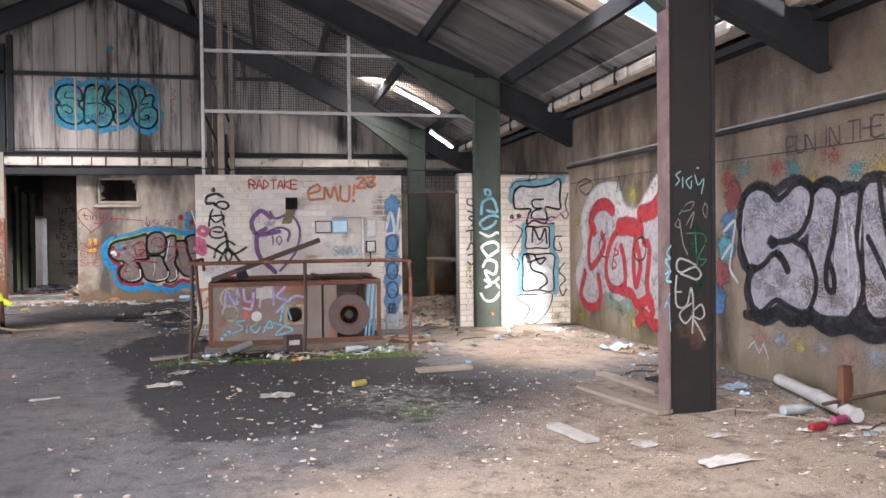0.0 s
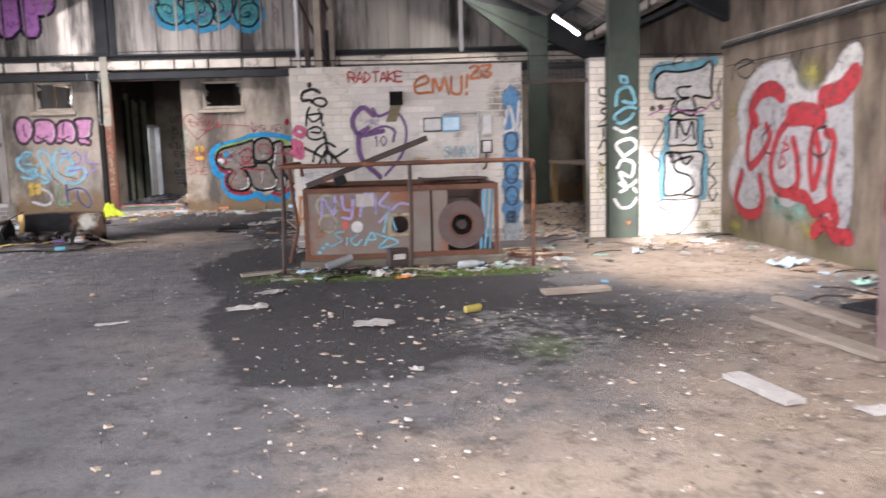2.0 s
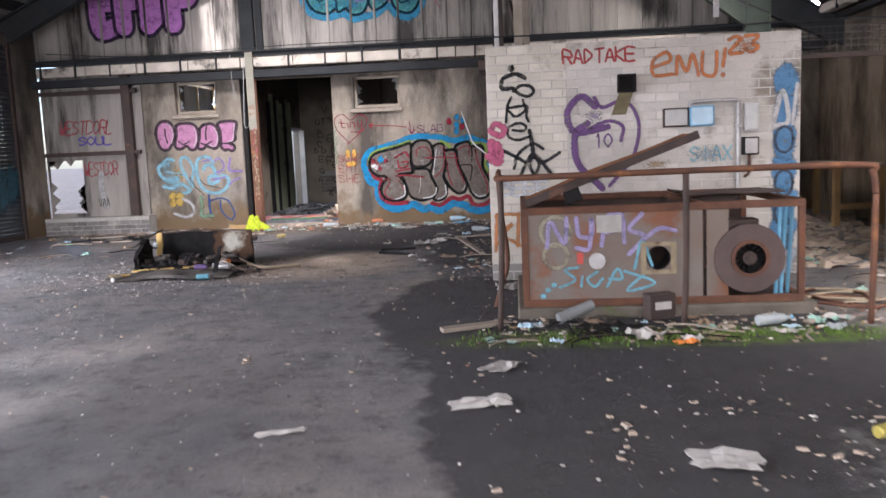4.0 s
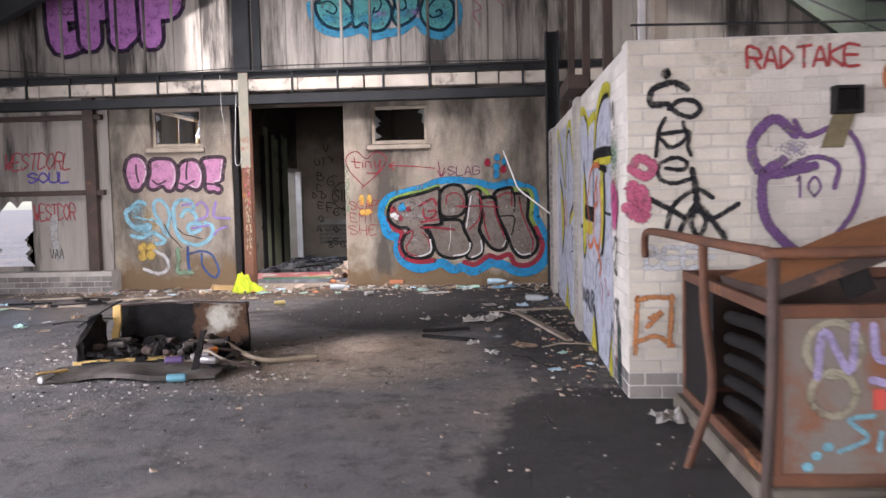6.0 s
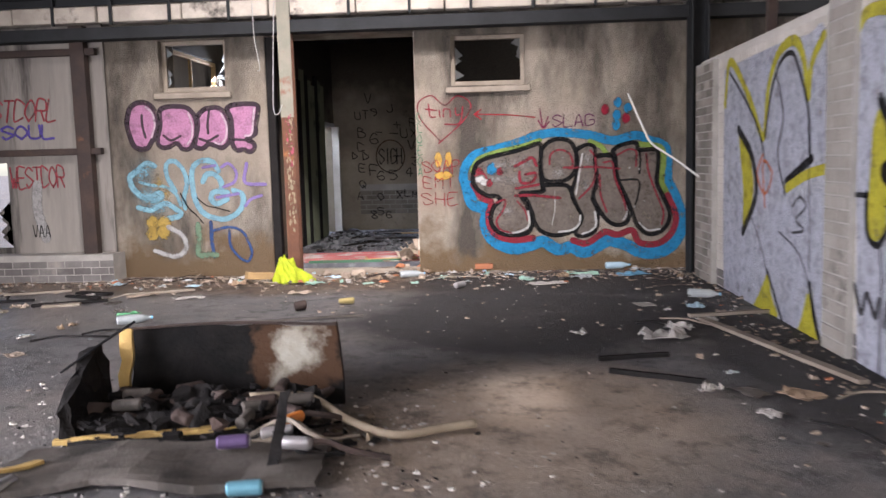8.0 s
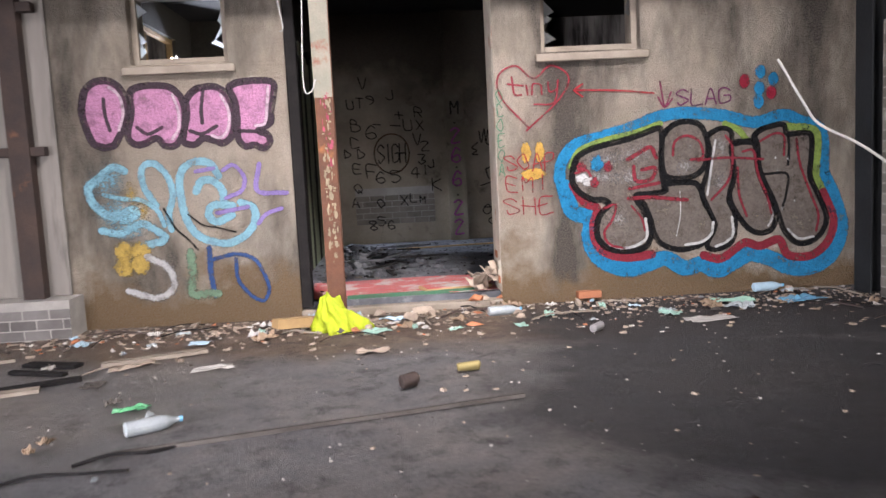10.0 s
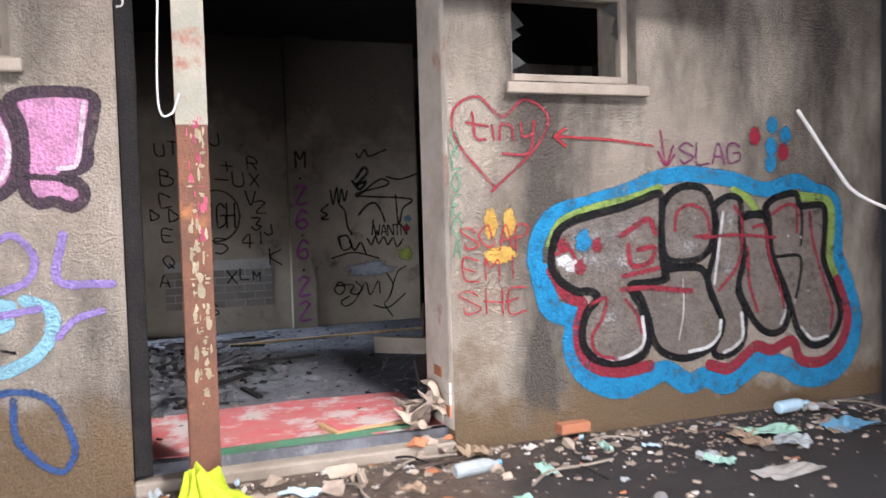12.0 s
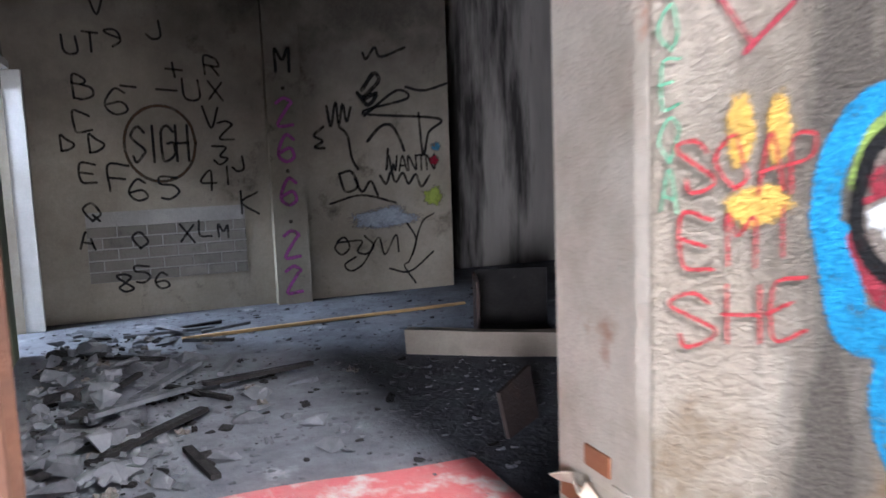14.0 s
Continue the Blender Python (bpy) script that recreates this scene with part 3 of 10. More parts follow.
# portal frames: columns, rafters and haunches
def portal(y, with_columns=True):
    bm = bmesh.new()
    for side in (1, -1):
        x_end = EAST + 0.15 if side > 0 else WEST
        a, b = Vector((RIDGE_X, y, RIDGE_Z - 0.28)), Vector((x_end, y, roof_z(x_end) - 0.28))
        d = (b - a).normalized()
        up = Vector((-d.z * (1 if d.x > 0 else -1), 0, abs(d.x)))
        for lo, hi, w in ((-0.44, -0.41, 0.085), (-0.03, 0.0, 0.085), (-0.41, -0.03, 0.012)):
            vs = [bm.verts.new(p + up * h + Vector((0, s * w, 0))) for p in (a, b) for h in (lo, hi) for s in (-1, 1)]
            for f in ((0, 1, 3, 2), (4, 6, 7, 5), (0, 4, 5, 1), (2, 3, 7, 6), (0, 2, 6, 4), (1, 5, 7, 3)):
                bm.faces.new([vs[i] for i in f])
    r = setting("rafter", bm, M_STEEL_DARK, "sooty green steel portal rafter", "beam")
    return r


for y in (0.2, 6.3, 12.5, 18.9):
    portal(y)
for y, y1, mat in ((6.05, 6.21, M_COLUMN), (12.44, 12.60, M_GREEN), (18.8, 18.98, M_GREEN), (0.0, 0.17, M_COLUMN)):
    bm = bmesh.new()
    box(bm, 3.18, 3.21, y, y1, -0.03, 3.98)
    box(bm, 3.57, 3.60, y, y1, -0.03, 3.98)
    box(bm, 3.21, 3.57, y + 0.02, y + 0.045, -0.03, 3.98)
    col = setting("column", bm, mat, "tall steel column with graffiti and rust", "column", 0.004)
    if y < 7:
        part("flange", boxes((3.164, 3.179, y - 0.012, y1 + 0.01, -0.02, 3.9)), M_FLANGE, col, "rusty lilac-painted flange")
    # haunch plate under the rafter
    bm = bmesh.new()
    ym = (y + y1) / 2
    vs = [bm.verts.new((x, ym + s, z)) for s in (-0.07, 0.07) for x, z in ((3.18, 3.30), (1.7, roof_z(1.7) - 0.72), (3.18, roof_z(3.18) - 0.4))]
    bm.faces.new(vs[:3]), bm.faces.new(vs[3:])
    for k in range(3):
        bm.faces.new((vs[k], vs[(k + 1) % 3], vs[3 + (k + 1) % 3], vs[3 + k]))
    part("haunch", bm, M_GREEN, col)

# purlins along the roof
for x in (4.62, 3.78, 2.41, 1.04, -0.33, -1.70, -2.80, -4.40, -5.90, -7.40, -8.90, -10.10):
    z = roof_z(x) - 0.04
    setting("purlin", boxes((x - 0.04, x + 0.04, -5.0, 26.0, z - 0.22, z - 0.015)), M_STEEL_DARK, "sooty steel purlin", "beam")
setting("gutter_east", boxes((4.68, 4.84, -5, 26, 3.34, 3.42)), M_STEEL_DARK, "dark angle under the eaves", "gutter")
gutter_pale = tagged(new("gutter_eaves"), "pale asbestos eaves gutter in short lengths", "gutter", "", "structure")
for k in range(26):
    y = -4.6 + k * 1.18
    bm = boxes((4.42, 4.67, y, y + 1.10, 3.46, 3.60))
    wobble(bm, 0.02, 3.0, k * 0.7)
    part("gutter_length", bm, M_FASCIA, gutter_pale, bevel=0.03)
    part("strap", boxes((4.405, 4.44, y + 0.28, y + 0.32, 3.42, 3.66)), M_STEEL_DARK, gutter_pale, "thin dark strap")

# ---- roof sheets, with a few missing ones that let the sun in ----
roof = tagged(new("roof"), "sloping roof of corrugated asbestos sheets with gaps", "roof", "", "structure")
SHEET_W, SHEET_L = 1.06, 2.35


def sheet_mesh():
    bm = bmesh.new()
    n = 14
    rows = []
    for j in (0, 1):
        rows.append([bm.verts.new(((j - 0.5) * SHEET_L, (i / (2 * n) - 0.5) * SHEET_W * 1.02, 0.022 * (1 if i % 2 else -1) + 0.006 * j)) for i in range(2 * n + 1)])
    for i in range(2 * n):
        bm.faces.new((rows[0][i], rows[0][i + 1], rows[1][i + 1], rows[1][i]))
    bmesh.ops.solidify(bm, geom=bm.faces[:], thickness=0.008)
    me = bpy.data.meshes.new("roof_sheet")
    bm.to_mesh(me)
    bm.free()
    me.materials.append(M_ROOF)
    return me


ROOF_GAPS = ((-3.42, -3.20, 4.4, 4.9), (3.30, 4.80, 5.9, 8.2), (-6.95, -6.25, 16.2, 18.3), (-5.1, -3.75, -1.1, 0.2))
_me = sheet_mesh()
_tilt = math.degrees(math.atan(SLOPE))
for side in (1, -1):
    run = SHEET_L * math.cos(math.atan(SLOPE)) - 0.08
    for i in range(4):
        cx = RIDGE_X + side * (0.02 + run * (i + 0.5))
        for j in range(30):
            cy = -5.0 + SHEET_W * (j + 0.5)
            if any(a < cx + run / 2 and cx - run / 2 < b and c < cy + 0.2 and cy - 0.2 < d for a, b, c, d in ROOF_GAPS):
                # a broken sheet: what is left of it beside the gap
                for a, b, c, d in ROOF_GAPS:
                    if a < cx + run / 2 and cx - run / 2 < b and c < cy + 0.2 and cy - 0.2 < d:
                        for x0, x1 in ((cx - run / 2, a), (b, cx + run / 2)):
                            if x1 - x0 > 0.15:
                                ob = new("roof_sheet", _me)
                                ob.matrix_basis = pose((x0 + x1) / 2, cy, roof_z((x0 + x1) / 2) + 0.02, 0, side * _tilt, 0) @ Matrix.Diagonal(((x1 - x0) / run, 1, 1, 1))
                                ob.parent = roof
                continue
            ob = new("roof_sheet", _me)
            ob.matrix_basis = pose(cx, cy, roof_z(cx) + 0.02 + 0.012 * (i % 2), 0, side * _tilt, 0)
            ob.parent = roof

bm = boxes((4.50, 5.20, -5.0, 26.2, 0.0, 0.02))
for v in bm.verts:
    v.co.z += roof_z(v.co.x) + 0.0
setting("roof_eaves", bm, M_ROOF, "lowest course of roof sheeting over the wall head", "roof")

# ---- cladding of the north gable above the beam: ribbed sheets ----
gable_north = tagged(new("gable_north"), "tall ribbed cladding gable, grimy, with bubble-letter graffiti", "wall", "", "structure")
RIB = 0.46
_k = 0
_x = -10.4
while _x < EAST:
    x0, x1 = _x, min(_x + RIB, EAST)
    lo = 3.47 if x1 < -0.9 else 3.10
    bm = bmesh.new()
    prof = [(x0, 0.0), (x0 + 0.012, -0.03), (x0 + 0.04, -0.03), (x0 + 0.055, 0.0), (x0 + 0.25, 0.0), (x0 + 0.26, -0.008), (x0 + 0.29, -0.008), (x0 + 0.30, 0.0), (x1, 0.0)]
    prof = [(min(a, x1), b) for a, b in prof]
    rows = [[bm.verts.new((a, 19.99 + b + d, z)) for a, b in prof for z in ((lo, ) if k == 0 else (roof_z(a) - 0.03, ))] for d in (0, 0.004) for k in (0, 1)]
    for i in range(len(prof) - 1):
        if prof[i + 1][0] - prof[i][0] > 1e-4:
            bm.faces.new((rows[0][i], rows[0][i + 1], rows[1][i + 1], rows[1][i]))
            bm.faces.new((rows[2][i], rows[2][i + 1], rows[3][i + 1], rows[3][i]))
    part("cladding_sheet", bm, M_CLAD, gable_north)
    _x += RIB

# ---- sprayed lettering: strokes of paint a few millimetres proud of their wall ----
GLYPHS = dict(zip("ABCDEFGHIJKLMNOPQRSTUVWXYZ0123456789!.-+", (
    "00 26 40|12 32", "00 06 26 35 24 04|24 43 41 20 00", "45 26 06 01 10 41", "00 06 25 43 21 00", "46 06 00 40|03 33", "46 06 00|03 33",
    "45 26 05 01 10 41 43 23", "00 06|40 46|03 43", "20 26", "46 41 20 01", "06 00|46 03 40", "06 00 40", "00 06 23 46 40", "00 06 40 46",
    "20 02 04 26 44 42 20", "00 06 36 45 43 03", "20 02 04 26 44 42 20|22 40", "00 06 36 45 43 03|23 40", "45 26 05 04 42 31 10 01", "06 46|26 20",
    "06 01 20 41 46", "06 20 46", "06 10 23 30 46", "06 40|00 46", "06 23 46|23 20", "06 46 00 40", "20 02 04 26 44 42 20", "15 26 20",
    "05 26 45 34 00 40", "06 46 23 42 20 01", "30 36 02 42", "46 06 04 34 42 20 00", "45 26 03 01 20 41 33 02", "06 46 10", "23 05 26 45 23 01 20 41 23",
    "43 14 05 26 45 42 20", "26 22|20 21", "20 21", "03 43", "03 43|21 25")))


class Mural:
    """Paint on one flat face. u runs to the right along the wall, v up."""

    def __init__(self, origin, along, out, base=0.004, step=0.00013):
        self.o, self.u, self.n = Vector(origin), Vector(along), Vector(out)
        self.verts, self.faces, self.edge, self.slot, self.mats = [], [], [], [], []
        self.level, self.step = base, step

    def _mat(self, c):
        m = paint(c)
        if m not in self.mats:
            self.mats.append(m)
        return self.mats.index(m)

    def _put(self, p, lift, a):
        self.verts.append(self.o + self.u * p.x + Vector((0, 0, p.y)) + self.n * lift)
        self.edge.append(a)

    def stroke(self, pts, width, c, fade=0.3, smooth=6, corners=False):
        pts = [Vector((p[0], p[1])) for p in pts]
        line = curve_through(pts, smooth) if not corners else [a.lerp(b, k / 3) for a, b in zip(pts, pts[1:]) for k in range(3)] + [pts[-1]]
        r, slot, n0 = width / 2, self._mat(c), len(self.verts)
        d0, d1 = (line[1] - line[0]).normalized(), (line[-1] - line[-2]).normalized()
        run = [(line[0] - d0 * r * math.sin(a), d0, r * math.cos(a)) for a in (1.5, 1.1, 0.7, 0.35)]
        for i, p in enumerate(line):
            d = line[min(i + 1, len(line) - 1)] - line[max(i - 1, 0)]
            run.append((p, d.normalized() if d.length > 1e-6 else d0, r))
        run += [(line[-1] + d1 * r * math.sin(a), d1, r * math.cos(a)) for a in (0.35, 0.7, 1.1, 1.5)]
        for i, (p, d, h) in enumerate(run):
            s = Vector((-d.y, d.x))
            lift = self.level + 0.6 * self.step * i / len(run)
            end = 0.0 if i in (0, len(run) - 1) else 1.0
            for k, a in ((-1, 0), (-(1 - fade), end), (1 - fade, end), (1, 0)):
                self._put(p + s * (h * k), lift, a)
        for i in range(len(run) - 1):
            for k in range(3):
                q = n0 + 4 * i + k
                self.faces.append((q, q + 1, q + 5, q + 4))
                self.slot.append(slot)
        self.level += self.step

    def blob(self, cu, cv, ru, rv, c, fade=0.35, ragged=0.15, seed=0.0):
        top = 1.0 if fade < 0.58 else 0.62
        fade = fade if fade < 0.58 else 0.92
        slot, n0 = self._mat(c), len(self.verts)
        self._put(Vector((cu, cv)), self.level, top)
        for ring, a in ((1 - fade, top), (1.0, 0.0)):
            for k in range(24):
                t = k * math.tau / 24
                e = ring * (1 + ragged * noise.noise(Vector((math.cos(t) * 1.7, math.sin(t) * 1.7, seed + cu))))
                self._put(Vector((cu + ru * e * math.cos(t), cv + rv * e * math.sin(t))), self.level, a)
        for k in range(24):
            j = (k + 1) % 24
            self.faces += [(n0, n0 + 1 + k, n0 + 1 + j), (n0 + 1 + k, n0 + 25 + k, n0 + 25 + j, n0 + 1 + j)]
            self.slot += [slot, slot]
        self.level += self.step

    def fill(self, pts, c, smooth=4):
        """A flat closed shape of paint."""
        pts = [Vector((p[0], p[1])) for p in pts]
        ring = curve_through(pts + [pts[0]], smooth)[:-1]
        slot, n0 = self._mat(c), len(self.verts)
        for p in ring:
            self._put(p, self.level, 1.0)
        for tri in geometry.tessellate_polygon([[Vector((p.x, p.y, 0.0)) for p in ring]]):
            self.faces.append(tuple(n0 + k for k in tri))
            self.slot.append(slot)
        self.level += self.step

    def bubble(self, pts, fill, line, width):
        """One bubble letter: its body and its outline."""
        self.fill(pts, fill)
        self.stroke(list(pts) + list(pts[:2]), width, line, 0.25)

    def letter(self, text, u, v, w, h, width, c, down=False, lean=0.0, gap=1.35, fade=0.35, wild=0.0):
        """Text of letters w by h metres from the lower left (u, v); down: one under another."""
        for i, ch in enumerate(text):
            bu, bv = (u, v - i * h * 1.2) if down else (u + i * w * gap, v)
            for run in GLYPHS.get(ch.upper(), "").split("|"):
                if run:
                    self.stroke([(bu + int(g[0]) / 4 * w + lean * int(g[1]) / 6 * h + wild * math.sin(7 * i + int(g[1])), bv + int(g[1]) / 6 * h + wild * math.cos(5 * i + int(g[0]))) for g in run.split()], width, c, fade)

    def throw(self, letters, fat, fill, line, rim=0.06, halo=None, halo_w=0.2, shine=None):
        """Bubble letters. letters: lists of strokes, each a list of (u, v)."""
        sized = [[run if isinstance(run[0], float) else (fat, run) for run in runs] for runs in letters]
        if halo:
            for runs in sized:
                for w, run in runs:
                    self.stroke(run, w + halo_w * 2, halo, 0.15)
        for runs in sized:
            for w, run in runs:
                self.stroke(run, w + rim * 2, line, 0.08)
            for w, run in runs:
                self.stroke(run, w, fill, 0.12)
            if shine:
                for w, run in runs:
                    self.stroke([(a - w * 0.33, b + w * 0.05) for a, b in run], w * 0.10, shine, 0.5)

    def font_runs(self, text, u, v, w, h, gap=1.0):
        return [[[(u + i * w * gap + int(g[0]) / 4 * w * 0.62, v + int(g[1]) / 6 * h) for g in run.split()] for run in GLYPHS[ch].split("|")] for i, ch in enumerate(text)]

    def finish(self, parent, label):
        me = bpy.data.meshes.new("graffiti")
        me.from_pydata([tuple(v) for v in self.verts], [], self.faces)
        for m in self.mats:
            me.materials.append(m)
        me.polygons.foreach_set("material_index", self.slot)
        at = me.attributes.new("edge", "FLOAT", "POINT")
        at.data.foreach_set("value", self.edge)
        ob = new("graffiti", me)
        ob.parent = parent
        ob["label"] = label
        return ob


BLACK, WHITE, RED, SKY, PINK = (0.012, 0.012, 0.013), (0.82, 0.82, 0.80), (0.50, 0.05, 0.06), (0.03, 0.31, 0.60), (0.72, 0.34, 0.55)
YELLOW, PURPLE, VIOLET, GREENP, ORANGE = (0.72, 0.66, 0.06), (0.26, 0.14, 0.34), (0.38, 0.28, 0.62), (0.08, 0.30, 0.14), (0.82, 0.30, 0.12)
SILVER, LIME, CYAN, NAVY, MAGENTA = (0.50, 0.49, 0.54), (0.32, 0.45, 0.10), (0.30, 0.66, 0.80), (0.06, 0.12, 0.30), (0.62, 0.16, 0.52)
CRIMSON, PALE_GREY, OCHRE, SLATE, INK = (0.34, 0.04, 0.06), (0.46, 0.44, 0.42), (0.66, 0.46, 0.12), (0.07, 0.07, 0.075), (0.025, 0.024, 0.024)
PINK_EDGE, PINK_PALE, BABY, FOG_GREEN, FOG_WHITE = (0.085, 0.06, 0.075), (0.86, 0.66, 0.76), (0.33, 0.62, 0.74), (0.24, 0.36, 0.24), (0.66, 0.65, 0.63)
BLUE_MIST, YELLOW_OLD, MINT, FOG_SILVER, BONE = (0.24, 0.54, 0.68), (0.60, 0.54, 0.14), (0.36, 0.60, 0.54), (0.50, 0.50, 0.51), (0.56, 0.56, 0.52)
COL_GREEN, COL_GREEN2, DUST, GABLE_BLUE, TEAL = (0.025, 0.10, 0.045), (0.07, 0.24, 0.14), (0.32, 0.29, 0.27), (0.07, 0.36, 0.58), (0.12, 0.42, 0.42)
INK_BLUE, CHALK_RED, PALE, HOT, GREEN_OLD = (0.010, 0.035, 0.06), (0.50, 0.10, 0.24), (0.66, 0.69, 0.80), (0.86, 0.24, 0.09), (0.16, 0.34, 0.20)
MAGENTA_OLD, DARK_GREEN, RED_OLD = (0.66, 0.12, 0.30), (0.02, 0.06, 0.055), (0.42, 0.08, 0.07)

# the bubble piece on the rendered wall
m = Mural((0, NORTH, 0), (1, 0, 0), (0, -1, 0))
TAUPE = (0.24, 0.205, 0.175)
m.stroke([(-3.81, 1.06), (-3.74, 0.84), (-3.58, 0.76), (-3.59, 0.57), (-3.49, 0.38), (-3.25, 0.27), (-3.01, 0.32), (-2.87, 0.35), (-2.70, 0.25), (-2.53, 0.28), (-2.38, 0.21), (-2.18, 0.30), (-2.06, 0.35), (-1.86, 0.29), (-1.69, 0.20), (-1.48, 0.19), (-1.28, 0.30), (-1.19, 0.54), (-1.25, 0.80), (-1.36, 1.05)], 0.17, SKY, 0.25)
m.stroke([(-1.36, 1.05), (-1.36, 1.36), (-1.41, 1.50), (-1.59, 1.57), (-1.74, 1.63), (-1.96, 1.58), (-2.07, 1.58), (-2.27, 1.64), (-2.53, 1.68), (-2.73, 1.69), (-2.94, 1.66), (-3.14, 1.59), (-3.44, 1.51), (-3.69, 1.45), (-3.82, 1.31), (-3.85, 1.15), (-3.81, 1.04)], 0.13, SKY, 0.3)
m.stroke([(-3.74, 1.25), (-3.66, 1.39), (-3.44, 1.47), (-3.14, 1.53), (-2.91, 1.60)], 0.07, LIME, 0.3)
m.stroke([(-2.29, 1.57), (-2.17, 1.51), (-2.09, 1.41)], 0.07, LIME, 0.3)
m.stroke([(-1.70, 1.52), (-1.45, 1.48), (-1.41, 1.32), (-1.43, 1.07), (-1.37, 0.92)], 0.08, LIME, 0.3)
m.stroke([(-3.73, 1.08), (-3.63, 0.92), (-3.51, 0.85), (-3.55, 0.71), (-3.53, 0.54), (-3.43, 0.43), (-3.23, 0.38), (-3.01, 0.40)], 0.09, CRIMSON, 0.2)
m.stroke([(-2.51, 0.36), (-2.35, 0.32), (-2.20, 0.41), (-2.11, 0.46), (-1.97, 0.42), (-1.79, 0.47), (-1.70, 0.32), (-1.49, 0.30), (-1.32, 0.42), (-1.26, 0.63), (-1.36, 0.89)], 0.09, CRIMSON, 0.2)
m.bubble([(-3.73, 1.20), (-3.69, 1.32), (-3.59, 1.39), (-3.44, 1.43), (-3.24, 1.47), (-3.09, 1.51), (-2.91, 1.56), (-2.89, 1.44), (-2.90, 1.20), (-2.88, 0.98), (-3.01, 0.96), (-3.15, 0.95), (-3.08, 0.82), (-3.03, 0.68), (-3.02, 0.55), (-3.07, 0.47), (-3.22, 0.44), (-3.40, 0.47), (-3.50, 0.56), (-3.52, 0.68), (-3.48, 0.80), (-3.40, 0.88), (-3.45, 0.93), (-3.56, 0.94), (-3.67, 1.01), (-3.73, 1.10)], TAUPE, BLACK, 0.065)
m.bubble([(-2.86, 1.05), (-2.62, 1.05), (-2.54, 0.99), (-2.50, 0.86), (-2.43, 0.73), (-2.40, 0.63), (-2.46, 0.51), (-2.61, 0.44), (-2.76, 0.43), (-2.91, 0.49), (-2.98, 0.59), (-3.01, 0.72), (-3.06, 0.85), (-3.10, 0.95), (-2.87, 0.98)], TAUPE, BLACK, 0.06)
m.bubble([(-2.88, 1.49), (-2.79, 1.58), (-2.66, 1.61), (-2.53, 1.57), (-2.47, 1.44), (-2.46, 1.30), (-2.51, 1.17), (-2.62, 1.10), (-2.82, 1.10), (-2.89, 1.20)], TAUPE, BLACK, 0.06)
m.bubble([(-2.46, 1.47), (-2.35, 1.53), (-2.25, 1.51), (-2.23, 1.41), (-2.21, 1.16), (-2.23, 0.97), (-2.27, 0.87), (-2.21, 0.72), (-2.22, 0.52), (-2.29, 0.44), (-2.42, 0.41), (-2.48, 0.46), (-2.40, 0.63), (-2.46, 0.79), (-2.52, 0.96), (-2.47, 1.13), (-2.44, 1.32)], TAUPE, BLACK, 0.055)
m.bubble([(-2.23, 1.38), (-2.03, 1.39), (-1.99, 1.15), (-1.92, 0.95), (-1.84, 0.80), (-1.82, 0.67), (-1.86, 0.57), (-1.97, 0.54), (-2.08, 0.59), (-2.18, 0.72), (-2.26, 0.90), (-2.21, 1.11)], TAUPE, BLACK, 0.06)
m.bubble([(-2.02, 1.45), (-1.94, 1.51), (-1.75, 1.54), (-1.70, 1.45), (-1.49, 1.44), (-1.48, 1.22), (-1.49, 1.05), (-1.41, 0.87), (-1.33, 0.66), (-1.38, 0.51), (-1.49, 0.43), (-1.62, 0.43), (-1.73, 0.54), (-1.78, 0.67), (-1.84, 0.84), (-1.94, 1.05), (-1.98, 1.20), (-1.99, 1.37)], TAUPE, BLACK, 0.06)
m.stroke([(-1.70, 1.44), (-1.69, 1.32), (-1.70, 1.17)], 0.03, BLACK, 0.3)
m.stroke([(-1.92, 1.09), (-1.71, 1.08), (-1.72, 0.89), (-1.75, 0.79)], 0.028, BLACK, 0.3)
m.blob(*(-3.40, 1.28), 0.24, 0.12, PALE_GREY, 0.7, 0.4)
m.blob(*(-3.15, 1.33), 0.24, 0.12, PALE_GREY, 0.7, 0.4)
m.blob(*(-3.20, 1.12), 0.24, 0.12, PALE_GREY, 0.7, 0.4)
m.blob(*(-3.45, 1.14), 0.24, 0.12, PALE_GREY, 0.7, 0.4)
m.blob(*(-2.33, 1.36), 0.10, 0.16, PALE_GREY, 0.7, 0.4)
m.blob(*(-2.36, 1.02), 0.10, 0.16, PALE_GREY, 0.7, 0.4)
m.blob(*(-3.32, 0.74), 0.16, 0.10, PALE_GREY, 0.8, 0.4)
m.blob(*(-2.69, 1.19), 0.16, 0.10, PALE_GREY, 0.8, 0.4)
m.stroke([(-3.06, 0.73), (-3.05, 0.57), (-3.13, 0.50), (-3.27, 0.47), (-3.40, 0.51)], 0.035, WHITE, 0.5)
m.stroke([(-2.42, 0.66), (-2.44, 0.56), (-2.53, 0.49), (-2.68, 0.47)], 0.035, WHITE, 0.5)
m.stroke([(-2.39, 1.42), (-2.43, 1.18), (-2.47, 0.93)], 0.03, WHITE, 0.5)
m.stroke([(-2.24, 0.70), (-2.23, 0.55), (-2.29, 0.48), (-2.39, 0.44)], 0.035, WHITE, 0.5)
m.stroke([(-1.89, 0.82), (-1.85, 0.70), (-1.89, 0.61)], 0.03, WHITE, 0.5)
m.stroke([(-1.70, 0.56), (-1.60, 0.47), (-1.46, 0.48)], 0.03, WHITE, 0.5)
m.stroke([(-2.73, 0.97), (-2.73, 0.75), (-2.77, 0.56)], 0.014, WHITE, 0.6)
